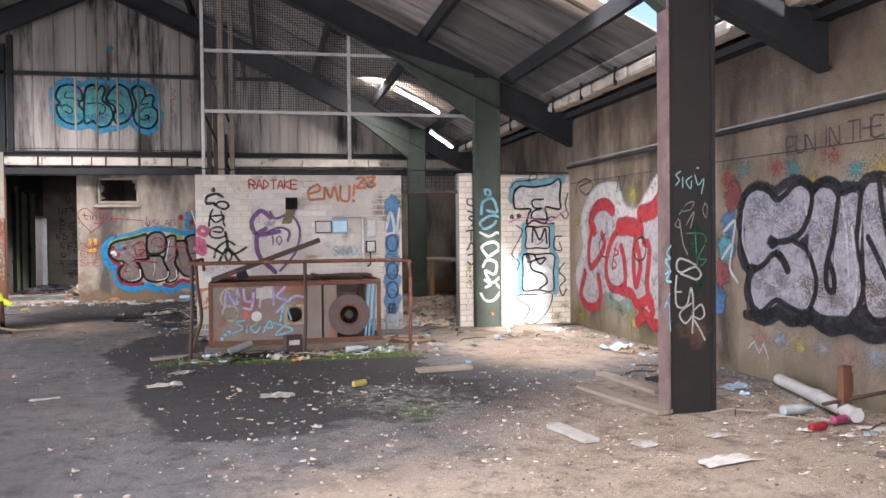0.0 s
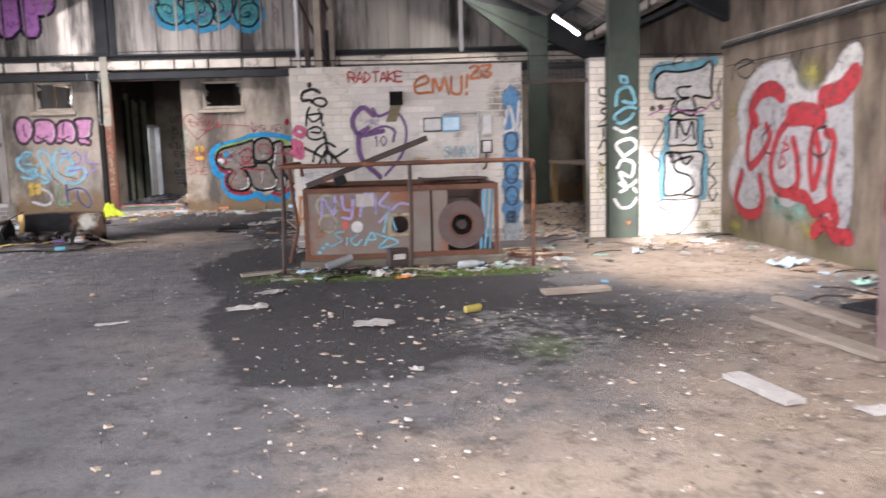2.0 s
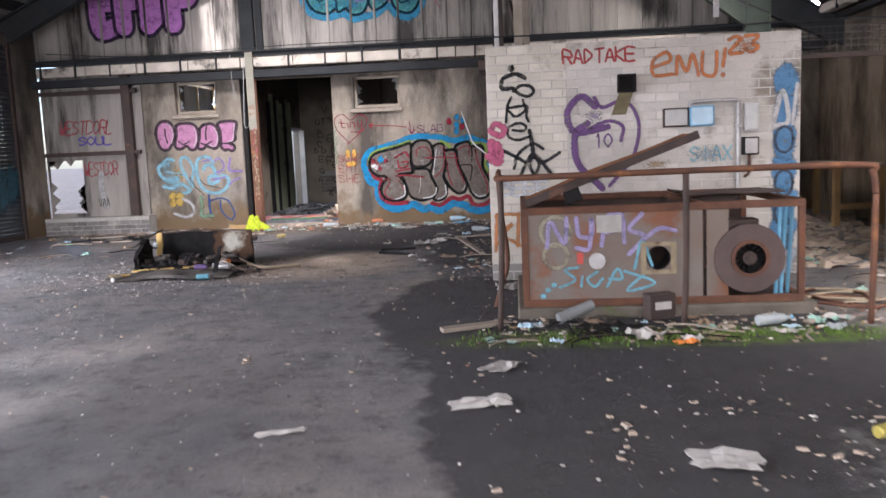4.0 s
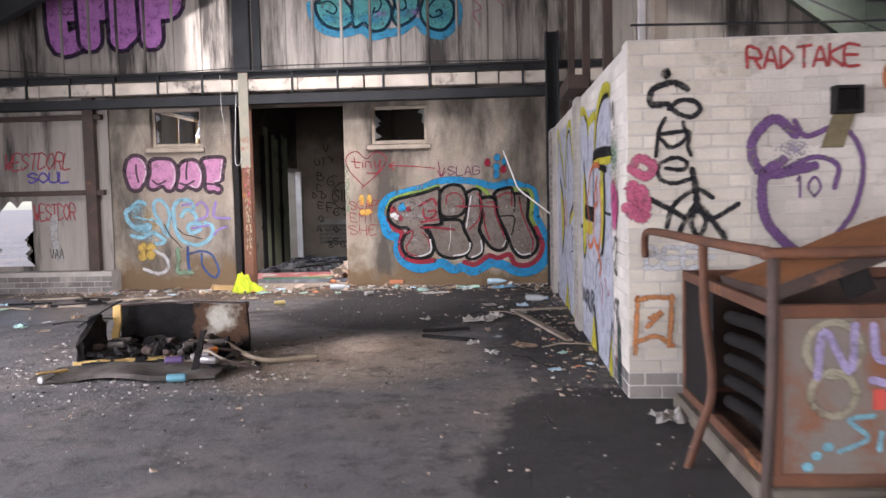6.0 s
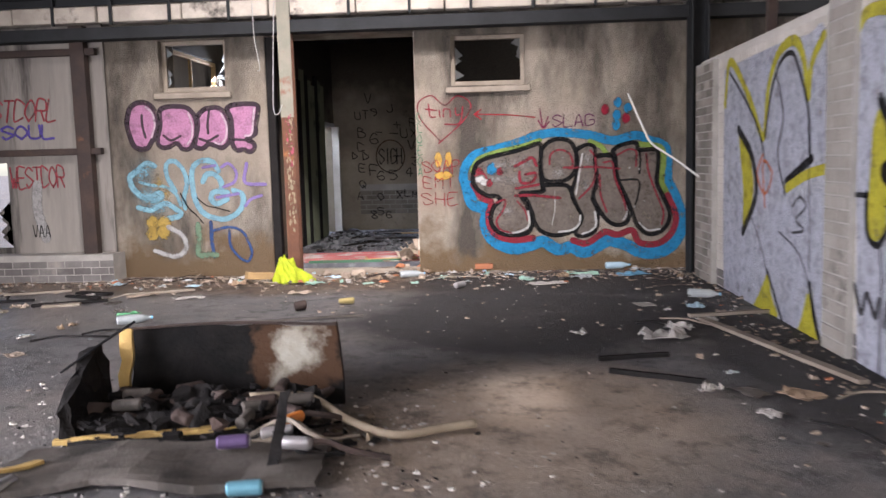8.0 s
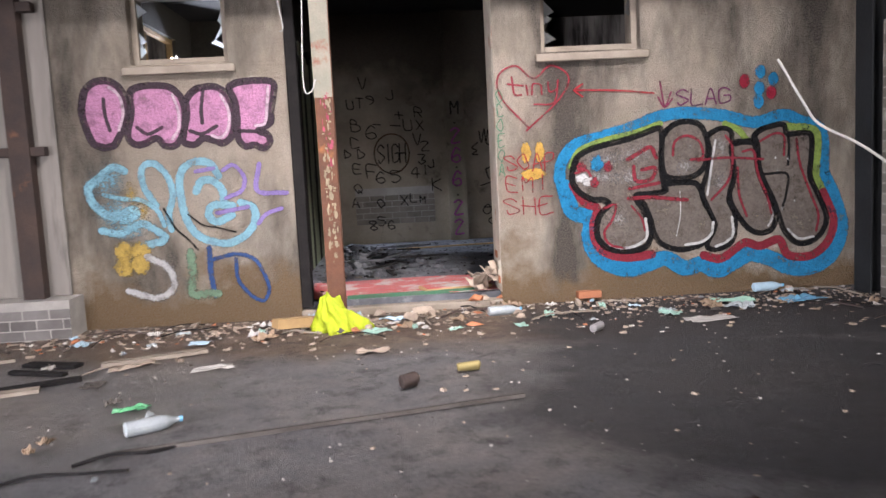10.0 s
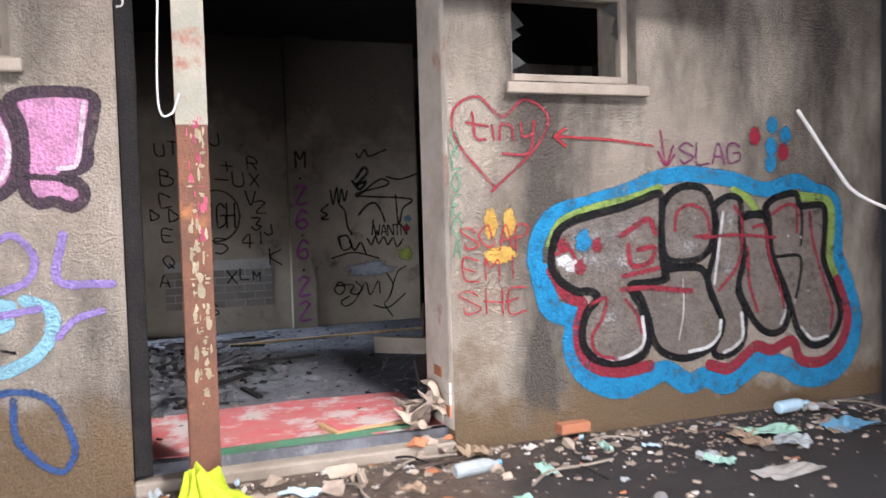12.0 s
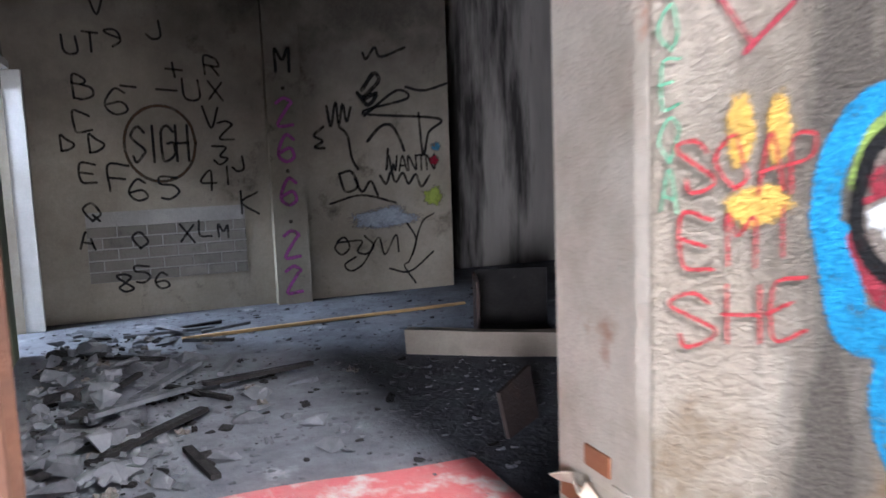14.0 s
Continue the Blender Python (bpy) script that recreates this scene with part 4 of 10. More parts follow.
m.stroke([(-3.70, 1.19), (-3.60, 1.21), (-3.55, 1.13), (-3.50, 1.09)], 0.03, CRIMSON, 0.4)
m.stroke([(-3.21, 1.29), (-3.10, 1.35), (-3.00, 1.39), (-2.95, 1.30)], 0.05, CRIMSON, 0.4)
m.stroke([(-3.16, 1.22), (-3.14, 1.09), (-3.00, 1.10), (-2.96, 1.20), (-3.08, 1.19)], 0.045, CRIMSON, 0.4)
m.stroke([(-3.20, 1.02), (-3.06, 1.04), (-2.93, 1.06)], 0.04, CRIMSON, 0.4)
m.stroke([(-3.21, 0.93), (-3.01, 0.93), (-2.67, 0.89)], 0.045, CRIMSON, 0.4)
m.stroke([(-2.79, 1.31), (-2.77, 1.43), (-2.66, 1.48), (-2.54, 1.42), (-2.51, 1.28), (-2.62, 1.26)], 0.03, CRIMSON, 0.4)
m.stroke([(-2.56, 1.25), (-2.28, 1.26), (-1.94, 1.23)], 0.03, CRIMSON, 0.4)
m.stroke([(-2.29, 1.46), (-2.23, 1.35), (-2.26, 1.07), (-2.43, 0.88)], 0.03, CRIMSON, 0.4)
m.stroke([(-2.18, 1.16), (-2.17, 0.92), (-2.10, 0.71)], 0.03, CRIMSON, 0.4)
m.stroke([(-2.13, 1.31), (-2.03, 1.31), (-1.99, 1.10), (-1.91, 0.90), (-1.86, 0.72)], 0.03, CRIMSON, 0.4)
m.stroke([(-1.96, 1.40), (-1.83, 1.46), (-1.74, 1.43), (-1.74, 1.26)], 0.03, CRIMSON, 0.4)
m.stroke([(-1.62, 1.40), (-1.59, 1.18), (-1.49, 0.90), (-1.41, 0.69), (-1.43, 0.54)], 0.03, CRIMSON, 0.4)
m.stroke([(-3.45, 0.85), (-3.34, 0.88), (-3.37, 0.75), (-3.45, 0.63), (-3.41, 0.52), (-3.27, 0.47)], 0.03, CRIMSON, 0.4)
m.stroke([(-3.19, 0.86), (-3.10, 0.75), (-3.07, 0.63)], 0.025, CRIMSON, 0.4)
m.blob(*(-3.64, 1.14), 0.07, 0.05, WHITE, 0.4, 0.4)
m.blob(*(-3.58, 1.10), 0.07, 0.05, WHITE, 0.4, 0.4)
m.blob(*(-3.65, 1.24), 0.05, 0.06, CRIMSON, 0.4, 0.4)
m.blob(*(-3.53, 1.09), 0.05, 0.06, CRIMSON, 0.4, 0.4)
m.blob(*(-3.40, 1.23), 0.05, 0.06, CRIMSON, 0.4, 0.4)
m.blob(*(-3.50, 1.26), 0.07, 0.09, SKY, 0.4, 0.4)
m.blob(*(-1.82, 1.24), 0.025, 0.03, WHITE, 0.6, 0.4)
m.blob(*(-1.80, 1.12), 0.025, 0.03, WHITE, 0.6, 0.4)
m.blob(*(-1.64, 0.83), 0.025, 0.03, WHITE, 0.6, 0.4)
m.blob(*(-1.76, 0.76), 0.025, 0.03, WHITE, 0.6, 0.4)
m.blob(*(-2.63, 1.38), 0.025, 0.03, WHITE, 0.6, 0.4)
m.blob(*(-1.70, 1.22), 0.025, 0.03, WHITE, 0.6, 0.4)
m.blob(*(-2.46, 1.36), 0.03, 0.05, BLACK, 0.4, 0.4)
# heart, arrow, tags beside it
m.stroke([(-4.12, 1.62), (-4.36, 1.90), (-4.38, 2.10), (-4.22, 2.18), (-4.06, 2.06), (-3.90, 2.17), (-3.74, 2.06), (-3.84, 1.86), (-4.14, 1.60)], 0.022, (0.42, 0.06, 0.08), 0.5)
for run in ([(-4.26, 2.08), (-4.24, 1.93), (-4.18, 1.92)], [(-4.3, 2.02), (-4.16, 2.0)], [(-4.13, 2.0), (-4.12, 1.92)], [(-4.08, 1.92), (-4.07, 2.01), (-4.0, 2.0), (-3.99, 1.92)], [(-3.93, 2.02), (-3.92, 1.94), (-3.85, 1.96), (-3.84, 2.04), (-3.88, 1.84), (-4.06, 1.83)]):
    m.stroke(run, 0.022, (0.42, 0.06, 0.08), 0.5)
m.stroke([(-3.62, 1.99), (-3.70, 1.94), (-3.62, 1.88)], 0.025, RED, 0.5, corners=True)
m.stroke([(-3.68, 1.94), (-3.3, 1.92), (-2.96, 1.88)], 0.022, RED, 0.5)
m.stroke([(-2.90, 1.98), (-2.86, 1.76), (-2.80, 1.88)], 0.022, (0.35, 0.06, 0.14), 0.5)
m.stroke([(-2.92, 1.84), (-2.86, 1.75), (-2.79, 1.82)], 0.022, (0.35, 0.06, 0.14), 0.5)
m.letter("SLAG", -2.74, 1.76, 0.10, 0.14, 0.018, (0.24, 0.06, 0.16), gap=1.3)
for u, v, c in ((-1.97, 1.88, SKY), (-1.96, 2.03, SKY), (-2.11, 1.95, (0.4, 0.03, 0.06)), (-1.86, 1.84, (0.4, 0.03, 0.06)), (-1.84, 1.96, SKY), (-1.98, 1.76, SKY)):
    m.blob(u, v, 0.06, 0.075, c, 0.3)
m.blob(-4.16, 1.40, 0.055, 0.12, (0.75, 0.46, 0.10), 0.4, 0.4), m.blob(-4.03, 1.40, 0.05, 0.12, (0.75, 0.46, 0.10), 0.4, 0.4), m.blob(-4.1, 1.2, 0.13, 0.07, (0.75, 0.46, 0.10), 0.4, 0.4)
m.letter("OCOEOA", -4.405, 1.86, 0.05, 0.11, 0.012, (0.16, 0.42, 0.26), True, fade=0.6, wild=0.006)
m.letter("SOAP", -4.34, 1.24, 0.085, 0.14, 0.018, RED, gap=1.35, fade=0.75, wild=0.012)
m.letter("EMI", -4.34, 1.05, 0.09, 0.13, 0.018, RED, gap=1.5, fade=0.75, wild=0.012)
m.letter("SHE", -4.36, 0.84, 0.11, 0.15, 0.018, RED, gap=1.4, fade=0.75, wild=0.012)
m.finish(wall_north, "blue-edged bubble piece, red heart and tags")

# pink piece, pale blue script and tags left of the doorway
m = Mural((0, NORTH, 0), (1, 0, 0), (0, -1, 0))
m.bubble([(-8.08, 1.96), (-8.04, 2.12), (-7.95, 2.20), (-7.84, 2.21), (-7.74, 2.15), (-7.69, 2.04), (-7.68, 1.92), (-7.72, 1.80), (-7.78, 1.71), (-7.82, 1.65), (-7.90, 1.63), (-7.99, 1.66), (-8.04, 1.76)], PINK, PINK_EDGE, 0.075)
m.bubble([(-7.64, 2.11), (-7.54, 2.15), (-7.33, 2.14), (-7.23, 2.07), (-7.19, 1.96), (-7.19, 1.83), (-7.22, 1.71), (-7.29, 1.62), (-7.38, 1.62), (-7.45, 1.69), (-7.55, 1.65), (-7.63, 1.64), (-7.69, 1.69), (-7.69, 1.77), (-7.65, 1.92)], PINK, PINK_EDGE, 0.07)
m.bubble([(-7.16, 2.02), (-7.08, 2.10), (-6.92, 2.12), (-6.81, 2.05), (-6.77, 1.92), (-6.76, 1.79), (-6.79, 1.68), (-6.87, 1.62), (-6.96, 1.65), (-7.04, 1.67), (-7.12, 1.62), (-7.21, 1.64), (-7.21, 1.72), (-7.17, 1.87)], PINK, PINK_EDGE, 0.07)
m.bubble([(-6.78, 2.11), (-6.68, 2.15), (-6.41, 2.14), (-6.40, 2.01), (-6.43, 1.88), (-6.44, 1.78), (-6.55, 1.72), (-6.47, 1.67), (-6.46, 1.60), (-6.52, 1.56), (-6.60, 1.59), (-6.67, 1.58), (-6.72, 1.62), (-6.74, 1.70), (-6.73, 1.83), (-6.74, 1.98)], PINK, PINK_EDGE, 0.07)
m.stroke([(-7.88, 2.05), (-7.88, 1.93), (-7.85, 1.78)], 0.04, PINK_EDGE, 0.4)
m.stroke([(-7.61, 1.79), (-7.52, 1.73), (-7.40, 1.78)], 0.04, PINK_EDGE, 0.4)
m.stroke([(-7.01, 2.09), (-7.04, 1.93), (-7.04, 1.81)], 0.04, PINK_EDGE, 0.4)
m.stroke([(-7.15, 1.74), (-7.05, 1.71), (-6.92, 1.77)], 0.04, PINK_EDGE, 0.4)
m.stroke([(-6.72, 1.72), (-6.59, 1.71), (-6.48, 1.70)], 0.04, PINK_EDGE, 0.4)
m.stroke([(-7.82, 2.15), (-7.74, 2.07), (-7.72, 1.92), (-7.77, 1.78)], 0.035, PINK_PALE, 0.5)
m.stroke([(-7.28, 2.06), (-7.24, 1.92), (-7.25, 1.77), (-7.31, 1.68)], 0.035, PINK_PALE, 0.5)
m.stroke([(-6.86, 2.04), (-6.80, 1.90), (-6.82, 1.74), (-6.89, 1.67), (-6.96, 1.69)], 0.035, PINK_PALE, 0.5)
m.stroke([(-6.44, 2.09), (-6.46, 1.93), (-6.49, 1.78), (-6.57, 1.76)], 0.035, PINK_PALE, 0.5)
m.stroke([(-7.77, 1.42), (-7.86, 1.45), (-8.00, 1.35), (-8.09, 1.27), (-8.04, 1.12), (-7.89, 1.01), (-7.72, 1.07), (-7.69, 1.02), (-7.79, 0.98)], 0.10, BABY, 0.5)
m.stroke([(-7.99, 0.89), (-7.83, 0.86), (-7.66, 0.94), (-7.55, 0.89), (-7.45, 0.79), (-7.64, 0.74)], 0.10, BABY, 0.6)
m.stroke([(-7.51, 1.10), (-7.60, 1.27), (-7.60, 1.43), (-7.50, 1.47), (-7.39, 1.36), (-7.35, 1.18), (-7.40, 1.01), (-7.39, 0.88)], 0.08, BABY, 0.5)
m.stroke([(-6.94, 1.34), (-7.01, 1.45), (-7.16, 1.46), (-7.27, 1.36), (-7.28, 1.14), (-7.23, 0.91), (-7.12, 0.78), (-6.91, 0.72), (-6.73, 0.79), (-6.64, 0.92), (-6.65, 1.03), (-6.75, 1.08)], 0.09, BABY, 0.45)
m.stroke([(-7.14, 1.21), (-7.09, 1.29), (-6.99, 1.29), (-6.91, 1.20), (-6.91, 1.10)], 0.09, BABY, 0.45)
m.stroke([(-6.84, 1.06), (-7.00, 1.07), (-7.05, 0.99), (-6.98, 0.92), (-6.85, 0.97)], 0.09, BABY, 0.45)
m.stroke([(-7.95, 1.21), (-7.80, 1.17), (-7.64, 1.15), (-7.50, 1.05), (-7.45, 0.92)], 0.06, BABY, 0.6)
m.blob(*(-7.91, 1.35), 0.22, 0.18, BABY, 0.8, 0.4)
m.blob(*(-7.74, 0.93), 0.22, 0.18, BABY, 0.8, 0.4)
m.blob(*(-7.86, 1.04), 0.22, 0.18, BABY, 0.8, 0.4)
m.stroke([(-7.13, 1.38), (-6.98, 1.40)], 0.05, VIOLET, 0.5)
m.stroke([(-6.89, 1.38), (-6.80, 1.42), (-6.71, 1.31), (-6.74, 1.19), (-6.88, 1.13)], 0.05, VIOLET, 0.5)
m.stroke([(-6.57, 1.41), (-6.60, 1.18), (-6.35, 1.15)], 0.06, VIOLET, 0.5)
m.stroke([(-6.97, 1.00), (-6.70, 1.04)], 0.05, VIOLET, 0.5)
m.stroke([(-6.61, 0.89), (-6.53, 0.97), (-6.40, 1.01)], 0.05, VIOLET, 0.5)
m.blob(*(-7.82, 0.69), 0.11, 0.10, OCHRE, 0.5, 0.4)
m.blob(*(-7.68, 0.68), 0.11, 0.10, OCHRE, 0.5, 0.4)
m.blob(*(-7.83, 0.56), 0.11, 0.10, OCHRE, 0.5, 0.4)
m.blob(*(-7.69, 0.57), 0.11, 0.10, OCHRE, 0.5, 0.4)
m.blob(*(-7.62, 1.05), 0.07, 0.14, OCHRE, 0.6, 0.4)
m.blob(*(-7.71, 1.21), 0.07, 0.14, OCHRE, 0.6, 0.4)
m.stroke([(-7.07, 0.68), (-7.07, 0.45), (-7.05, 0.26)], 0.07, NAVY, 0.6)
m.stroke([(-7.05, 0.58), (-6.83, 0.62), (-6.67, 0.56), (-6.59, 0.41), (-6.56, 0.28), (-6.62, 0.18), (-6.73, 0.24), (-6.83, 0.38), (-6.84, 0.57)], 0.05, NAVY, 0.6)
m.stroke([(-7.24, 0.64), (-7.23, 0.46), (-7.25, 0.28), (-7.04, 0.27)], 0.12, FOG_GREEN, 0.8)
m.stroke([(-7.61, 0.63), (-7.45, 0.53), (-7.41, 0.36), (-7.56, 0.26), (-7.80, 0.33)], 0.10, FOG_WHITE, 0.8)
m.stroke([(-7.44, 1.06), (-7.35, 0.88), (-7.25, 0.78), (-7.17, 0.68)], 0.025, BLACK, 0.5)
m.stroke([(-7.23, 1.00), (-7.11, 0.90), (-6.99, 0.87), (-6.82, 0.82)], 0.02, BLACK, 0.5)
m.finish(wall_north, "pink bubble piece, pale blue script and violet tag")

# the gable's bubble pieces
m = Mural((0, 19.986, 0), (1, 0, 0), (0, -1, 0))
m.stroke([(-4.85, 4.66), (-4.89, 4.83), (-4.77, 5.02), (-4.53, 5.12), (-4.25, 5.04), (-4.00, 5.12), (-3.79, 5.10), (-3.57, 5.08), (-3.40, 5.14), (-3.20, 5.04), (-3.01, 5.13), (-2.80, 5.03), (-2.62, 4.87), (-2.64, 4.61), (-2.53, 4.40), (-2.56, 4.16), (-2.79, 3.97), (-3.04, 4.04), (-3.21, 4.20), (-3.44, 4.06), (-3.65, 4.03), (-3.89, 3.99), (-4.08, 4.10), (-4.38, 4.05), (-4.67, 4.12), (-4.83, 4.31), (-4.88, 4.50)], 0.16, GABLE_BLUE, 0.3)
m.bubble([(-4.82, 4.76), (-4.73, 4.96), (-4.49, 5.03), (-4.29, 4.93), (-4.24, 4.71), (-4.32, 4.59), (-4.20, 4.39), (-4.22, 4.23), (-4.39, 4.12), (-4.63, 4.18), (-4.77, 4.35), (-4.80, 4.53), (-4.73, 4.60)], TEAL, INK_BLUE, 0.06)
m.bubble([(-4.16, 4.96), (-4.00, 5.04), (-3.92, 4.92), (-3.82, 5.02), (-3.75, 4.92), (-3.81, 4.68), (-3.64, 4.53), (-3.58, 4.33), (-3.69, 4.11), (-3.90, 4.07), (-4.02, 4.20), (-4.19, 4.15), (-4.21, 4.52)], TEAL, INK_BLUE, 0.06)
m.bubble([(-3.62, 4.92), (-3.45, 5.06), (-3.26, 4.96), (-3.18, 4.74), (-3.15, 4.48), (-3.24, 4.25), (-3.46, 4.14), (-3.57, 4.27), (-3.54, 4.53), (-3.71, 4.69)], TEAL, INK_BLUE, 0.06)
m.bubble([(-3.16, 4.94), (-3.05, 5.04), (-2.89, 4.97), (-2.85, 4.81), (-2.76, 4.84), (-2.67, 4.78), (-2.70, 4.58), (-2.60, 4.45), (-2.61, 4.22), (-2.78, 4.05), (-3.03, 4.12), (-3.13, 4.34), (-3.07, 4.61)], TEAL, INK_BLUE, 0.06)
m.blob(*(-4.57, 4.29), 0.28, 0.16, GABLE_BLUE, 0.7, 0.4)
m.blob(*(-4.30, 4.28), 0.28, 0.16, GABLE_BLUE, 0.7, 0.4)
m.blob(*(-3.86, 4.24), 0.28, 0.16, GABLE_BLUE, 0.7, 0.4)
m.blob(*(-3.38, 4.33), 0.28, 0.16, GABLE_BLUE, 0.7, 0.4)
m.blob(*(-2.81, 4.26), 0.28, 0.16, GABLE_BLUE, 0.7, 0.4)
m.blob(*(-3.98, 4.29), 0.28, 0.16, GABLE_BLUE, 0.7, 0.4)
m.blob(*(-4.36, 4.88), 0.2, 0.1, VIOLET, 0.8, 0.4)
m.blob(*(-3.43, 4.86), 0.2, 0.1, VIOLET, 0.8, 0.4)
m.blob(*(-3.76, 4.33), 0.2, 0.1, VIOLET, 0.8, 0.4)
m.blob(*(-3.23, 4.34), 0.2, 0.1, VIOLET, 0.8, 0.4)
m.stroke([(-4.58, 4.87), (-4.62, 4.74), (-4.44, 4.71), (-4.29, 4.65)], 0.035, INK_BLUE, 0.3)
m.stroke([(-4.75, 4.53), (-4.58, 4.56), (-4.46, 4.45), (-4.51, 4.36), (-4.62, 4.41)], 0.035, INK_BLUE, 0.3)
m.stroke([(-4.12, 4.60), (-3.89, 4.62), (-3.75, 4.53), (-3.78, 4.40), (-3.88, 4.36), (-3.85, 4.43)], 0.035, INK_BLUE, 0.3)
m.stroke([(-3.78, 4.66), (-3.58, 4.69), (-3.38, 4.54), (-3.36, 4.41), (-3.48, 4.38), (-3.53, 4.48)], 0.035, INK_BLUE, 0.3)
m.stroke([(-2.88, 4.79), (-2.96, 4.62), (-2.80, 4.63)], 0.035, INK_BLUE, 0.3)
m.stroke([(-2.73, 4.55), (-2.91, 4.51), (-3.01, 4.36), (-2.94, 4.25), (-2.79, 4.29), (-2.81, 4.36), (-2.88, 4.34)], 0.035, INK_BLUE, 0.3)
m.stroke([(-2.29, 5.01), (-2.19, 4.96), (-2.25, 4.85), (-2.17, 4.76), (-2.30, 4.72), (-2.22, 4.62)], 0.02, CHALK_RED, 0.6)
m.stroke([(-2.27, 4.49), (-2.17, 4.36), (-2.29, 4.29), (-2.19, 4.10)], 0.02, CHALK_RED, 0.6)
m.stroke([(-1.88, 4.89), (-1.81, 4.81), (-1.91, 4.70), (-1.81, 4.64), (-1.90, 4.49), (-1.81, 4.38)], 0.02, CHALK_RED, 0.6)
m.blob(-3.6, 5.9, 0.07, 0.06, SKY, 0.3)
m.finish(gable_north, "turquoise bubble letters")
m = Mural((0, 19.986, 0), (1, 0, 0), (0, -1, 0))
ef = m.font_runs("EFDP", -9.02, 4.10, 0.52, 0.95, 0.98)
m.throw(ef, 0.36, (0.62, 0.26, 0.66), (0.035, 0.02, 0.05), 0.07)
m.letter("22", -9.0, 4.52, 0.09, 0.10, 0.014, BLACK)
m.finish(gable_north, "lilac bubble letters with a black edge")

# clad panel tags
m = Mural((0, 19.998, 0), (1, 0, 0), (0, -1, 0))
m.letter("WESTCORL", -10.1, 2.02, 0.115, 0.26, 0.028, (0.50, 0.10, 0.12), lean=0.2, gap=1.25)
m.letter("SOUL", -9.68, 1.80, 0.14, 0.16, 0.035, (0.16, 0.12, 0.50), gap=1.25)
m.letter("WESTCOR", -9.62, 1.18, 0.085, 0.26, 0.025, (0.50, 0.10, 0.12), gap=1.2)
m.stroke([(-9.28, 1.2), (-9.3, 0.9), (-9.22, 0.55)], 0.16, (0.62, 0.61, 0.59), 0.4)
m.letter("VAA", -9.38, 0.55, 0.06, 0.15, 0.014, BLACK)
m.finish(clad_panel, "red and blue tags")

# brick screen, front
m = Mural((0, HUT - 0.006, 0), (1, 0, 0), (0, -1, 0), 0.003)
m.stroke([(-0.73, 2.10), (-0.81, 2.14), (-0.91, 2.12), (-0.96, 2.08), (-0.96, 2.00), (-0.86, 2.00)], 0.06, (0.04, 0.04, 0.045), 0.55)
m.stroke([(-0.84, 1.97), (-0.77, 2.02), (-0.67, 2.01), (-0.64, 1.95), (-0.70, 1.91), (-0.79, 1.94), (-0.84, 1.98)], 0.045, (0.04, 0.04, 0.045), 0.55)
m.stroke([(-0.87, 1.90), (-0.91, 1.82), (-0.93, 1.66)], 0.04, (0.04, 0.04, 0.045), 0.55)
m.stroke([(-0.91, 1.80), (-0.81, 1.81), (-0.71, 1.81), (-0.72, 1.72), (-0.70, 1.66)], 0.04, (0.04, 0.04, 0.045), 0.55)
m.stroke([(-0.75, 1.87), (-0.73, 1.77), (-0.83, 1.71), (-0.90, 1.77)], 0.04, (0.04, 0.04, 0.045), 0.55)
m.stroke([(-0.86, 1.57), (-0.75, 1.56), (-0.73, 1.61), (-0.80, 1.64), (-0.89, 1.61), (-0.92, 1.55), (-0.89, 1.49), (-0.80, 1.47), (-0.69, 1.50)], 0.04, (0.04, 0.04, 0.045), 0.55)
m.stroke([(-0.69, 1.55), (-0.67, 1.44), (-0.66, 1.32)], 0.06, (0.04, 0.04, 0.045), 0.55)
m.stroke([(-0.96, 1.36), (-0.85, 1.30), (-0.75, 1.24)], 0.05, (0.04, 0.04, 0.045), 0.55)
m.stroke([(-0.67, 1.32), (-0.73, 1.23), (-0.79, 1.11)], 0.05, (0.04, 0.04, 0.045), 0.55)
m.stroke([(-0.66, 1.32), (-0.57, 1.23), (-0.48, 1.10)], 0.06, (0.04, 0.04, 0.045), 0.55)
m.stroke([(-0.39, 1.32), (-0.47, 1.27), (-0.56, 1.22)], 0.045, (0.04, 0.04, 0.045), 0.55)
m.stroke([(-0.86, 1.18), (-0.83, 1.29), (-0.75, 1.38), (-0.65, 1.42), (-0.56, 1.37)], 0.045, (0.04, 0.04, 0.045), 0.55)
m.stroke([(-0.69, 1.29), (-0.63, 1.27), (-0.60, 1.20), (-0.65, 1.11), (-0.70, 1.20), (-0.68, 1.27)], 0.05, (0.04, 0.04, 0.045), 0.55)
m.blob(*(-0.86, 2.20), 0.045, 0.05, BLACK, 0.5)
m.stroke([(-1.09, 1.58), (-1.04, 1.64), (-0.95, 1.59), (-0.99, 1.52), (-1.07, 1.55)], 0.085, (0.80, 0.20, 0.34), 0.5)
m.stroke([(-1.09, 1.44), (-1.08, 1.37), (-1.03, 1.32), (-1.11, 1.31)], 0.12, (0.80, 0.20, 0.34), 0.5)
m.stroke([(-1.03, 1.41), (-1.01, 1.34), (-1.02, 1.25), (-1.09, 1.28)], 0.12, (0.80, 0.20, 0.34), 0.5)
m.letter("BEEF", -1.00, 0.90, 0.10, 0.13, 0.045, (0.95, 0.97, 1.0), gap=1.25, fade=0.45)
m.stroke([(-1.06, 0.69), (-1.07, 0.50), (-1.08, 0.32)], 0.05, (0.84, 0.36, 0.14), 0.7)
m.stroke([(-1.06, 0.68), (-0.96, 0.70), (-0.83, 0.69)], 0.05, (0.84, 0.36, 0.14), 0.7)
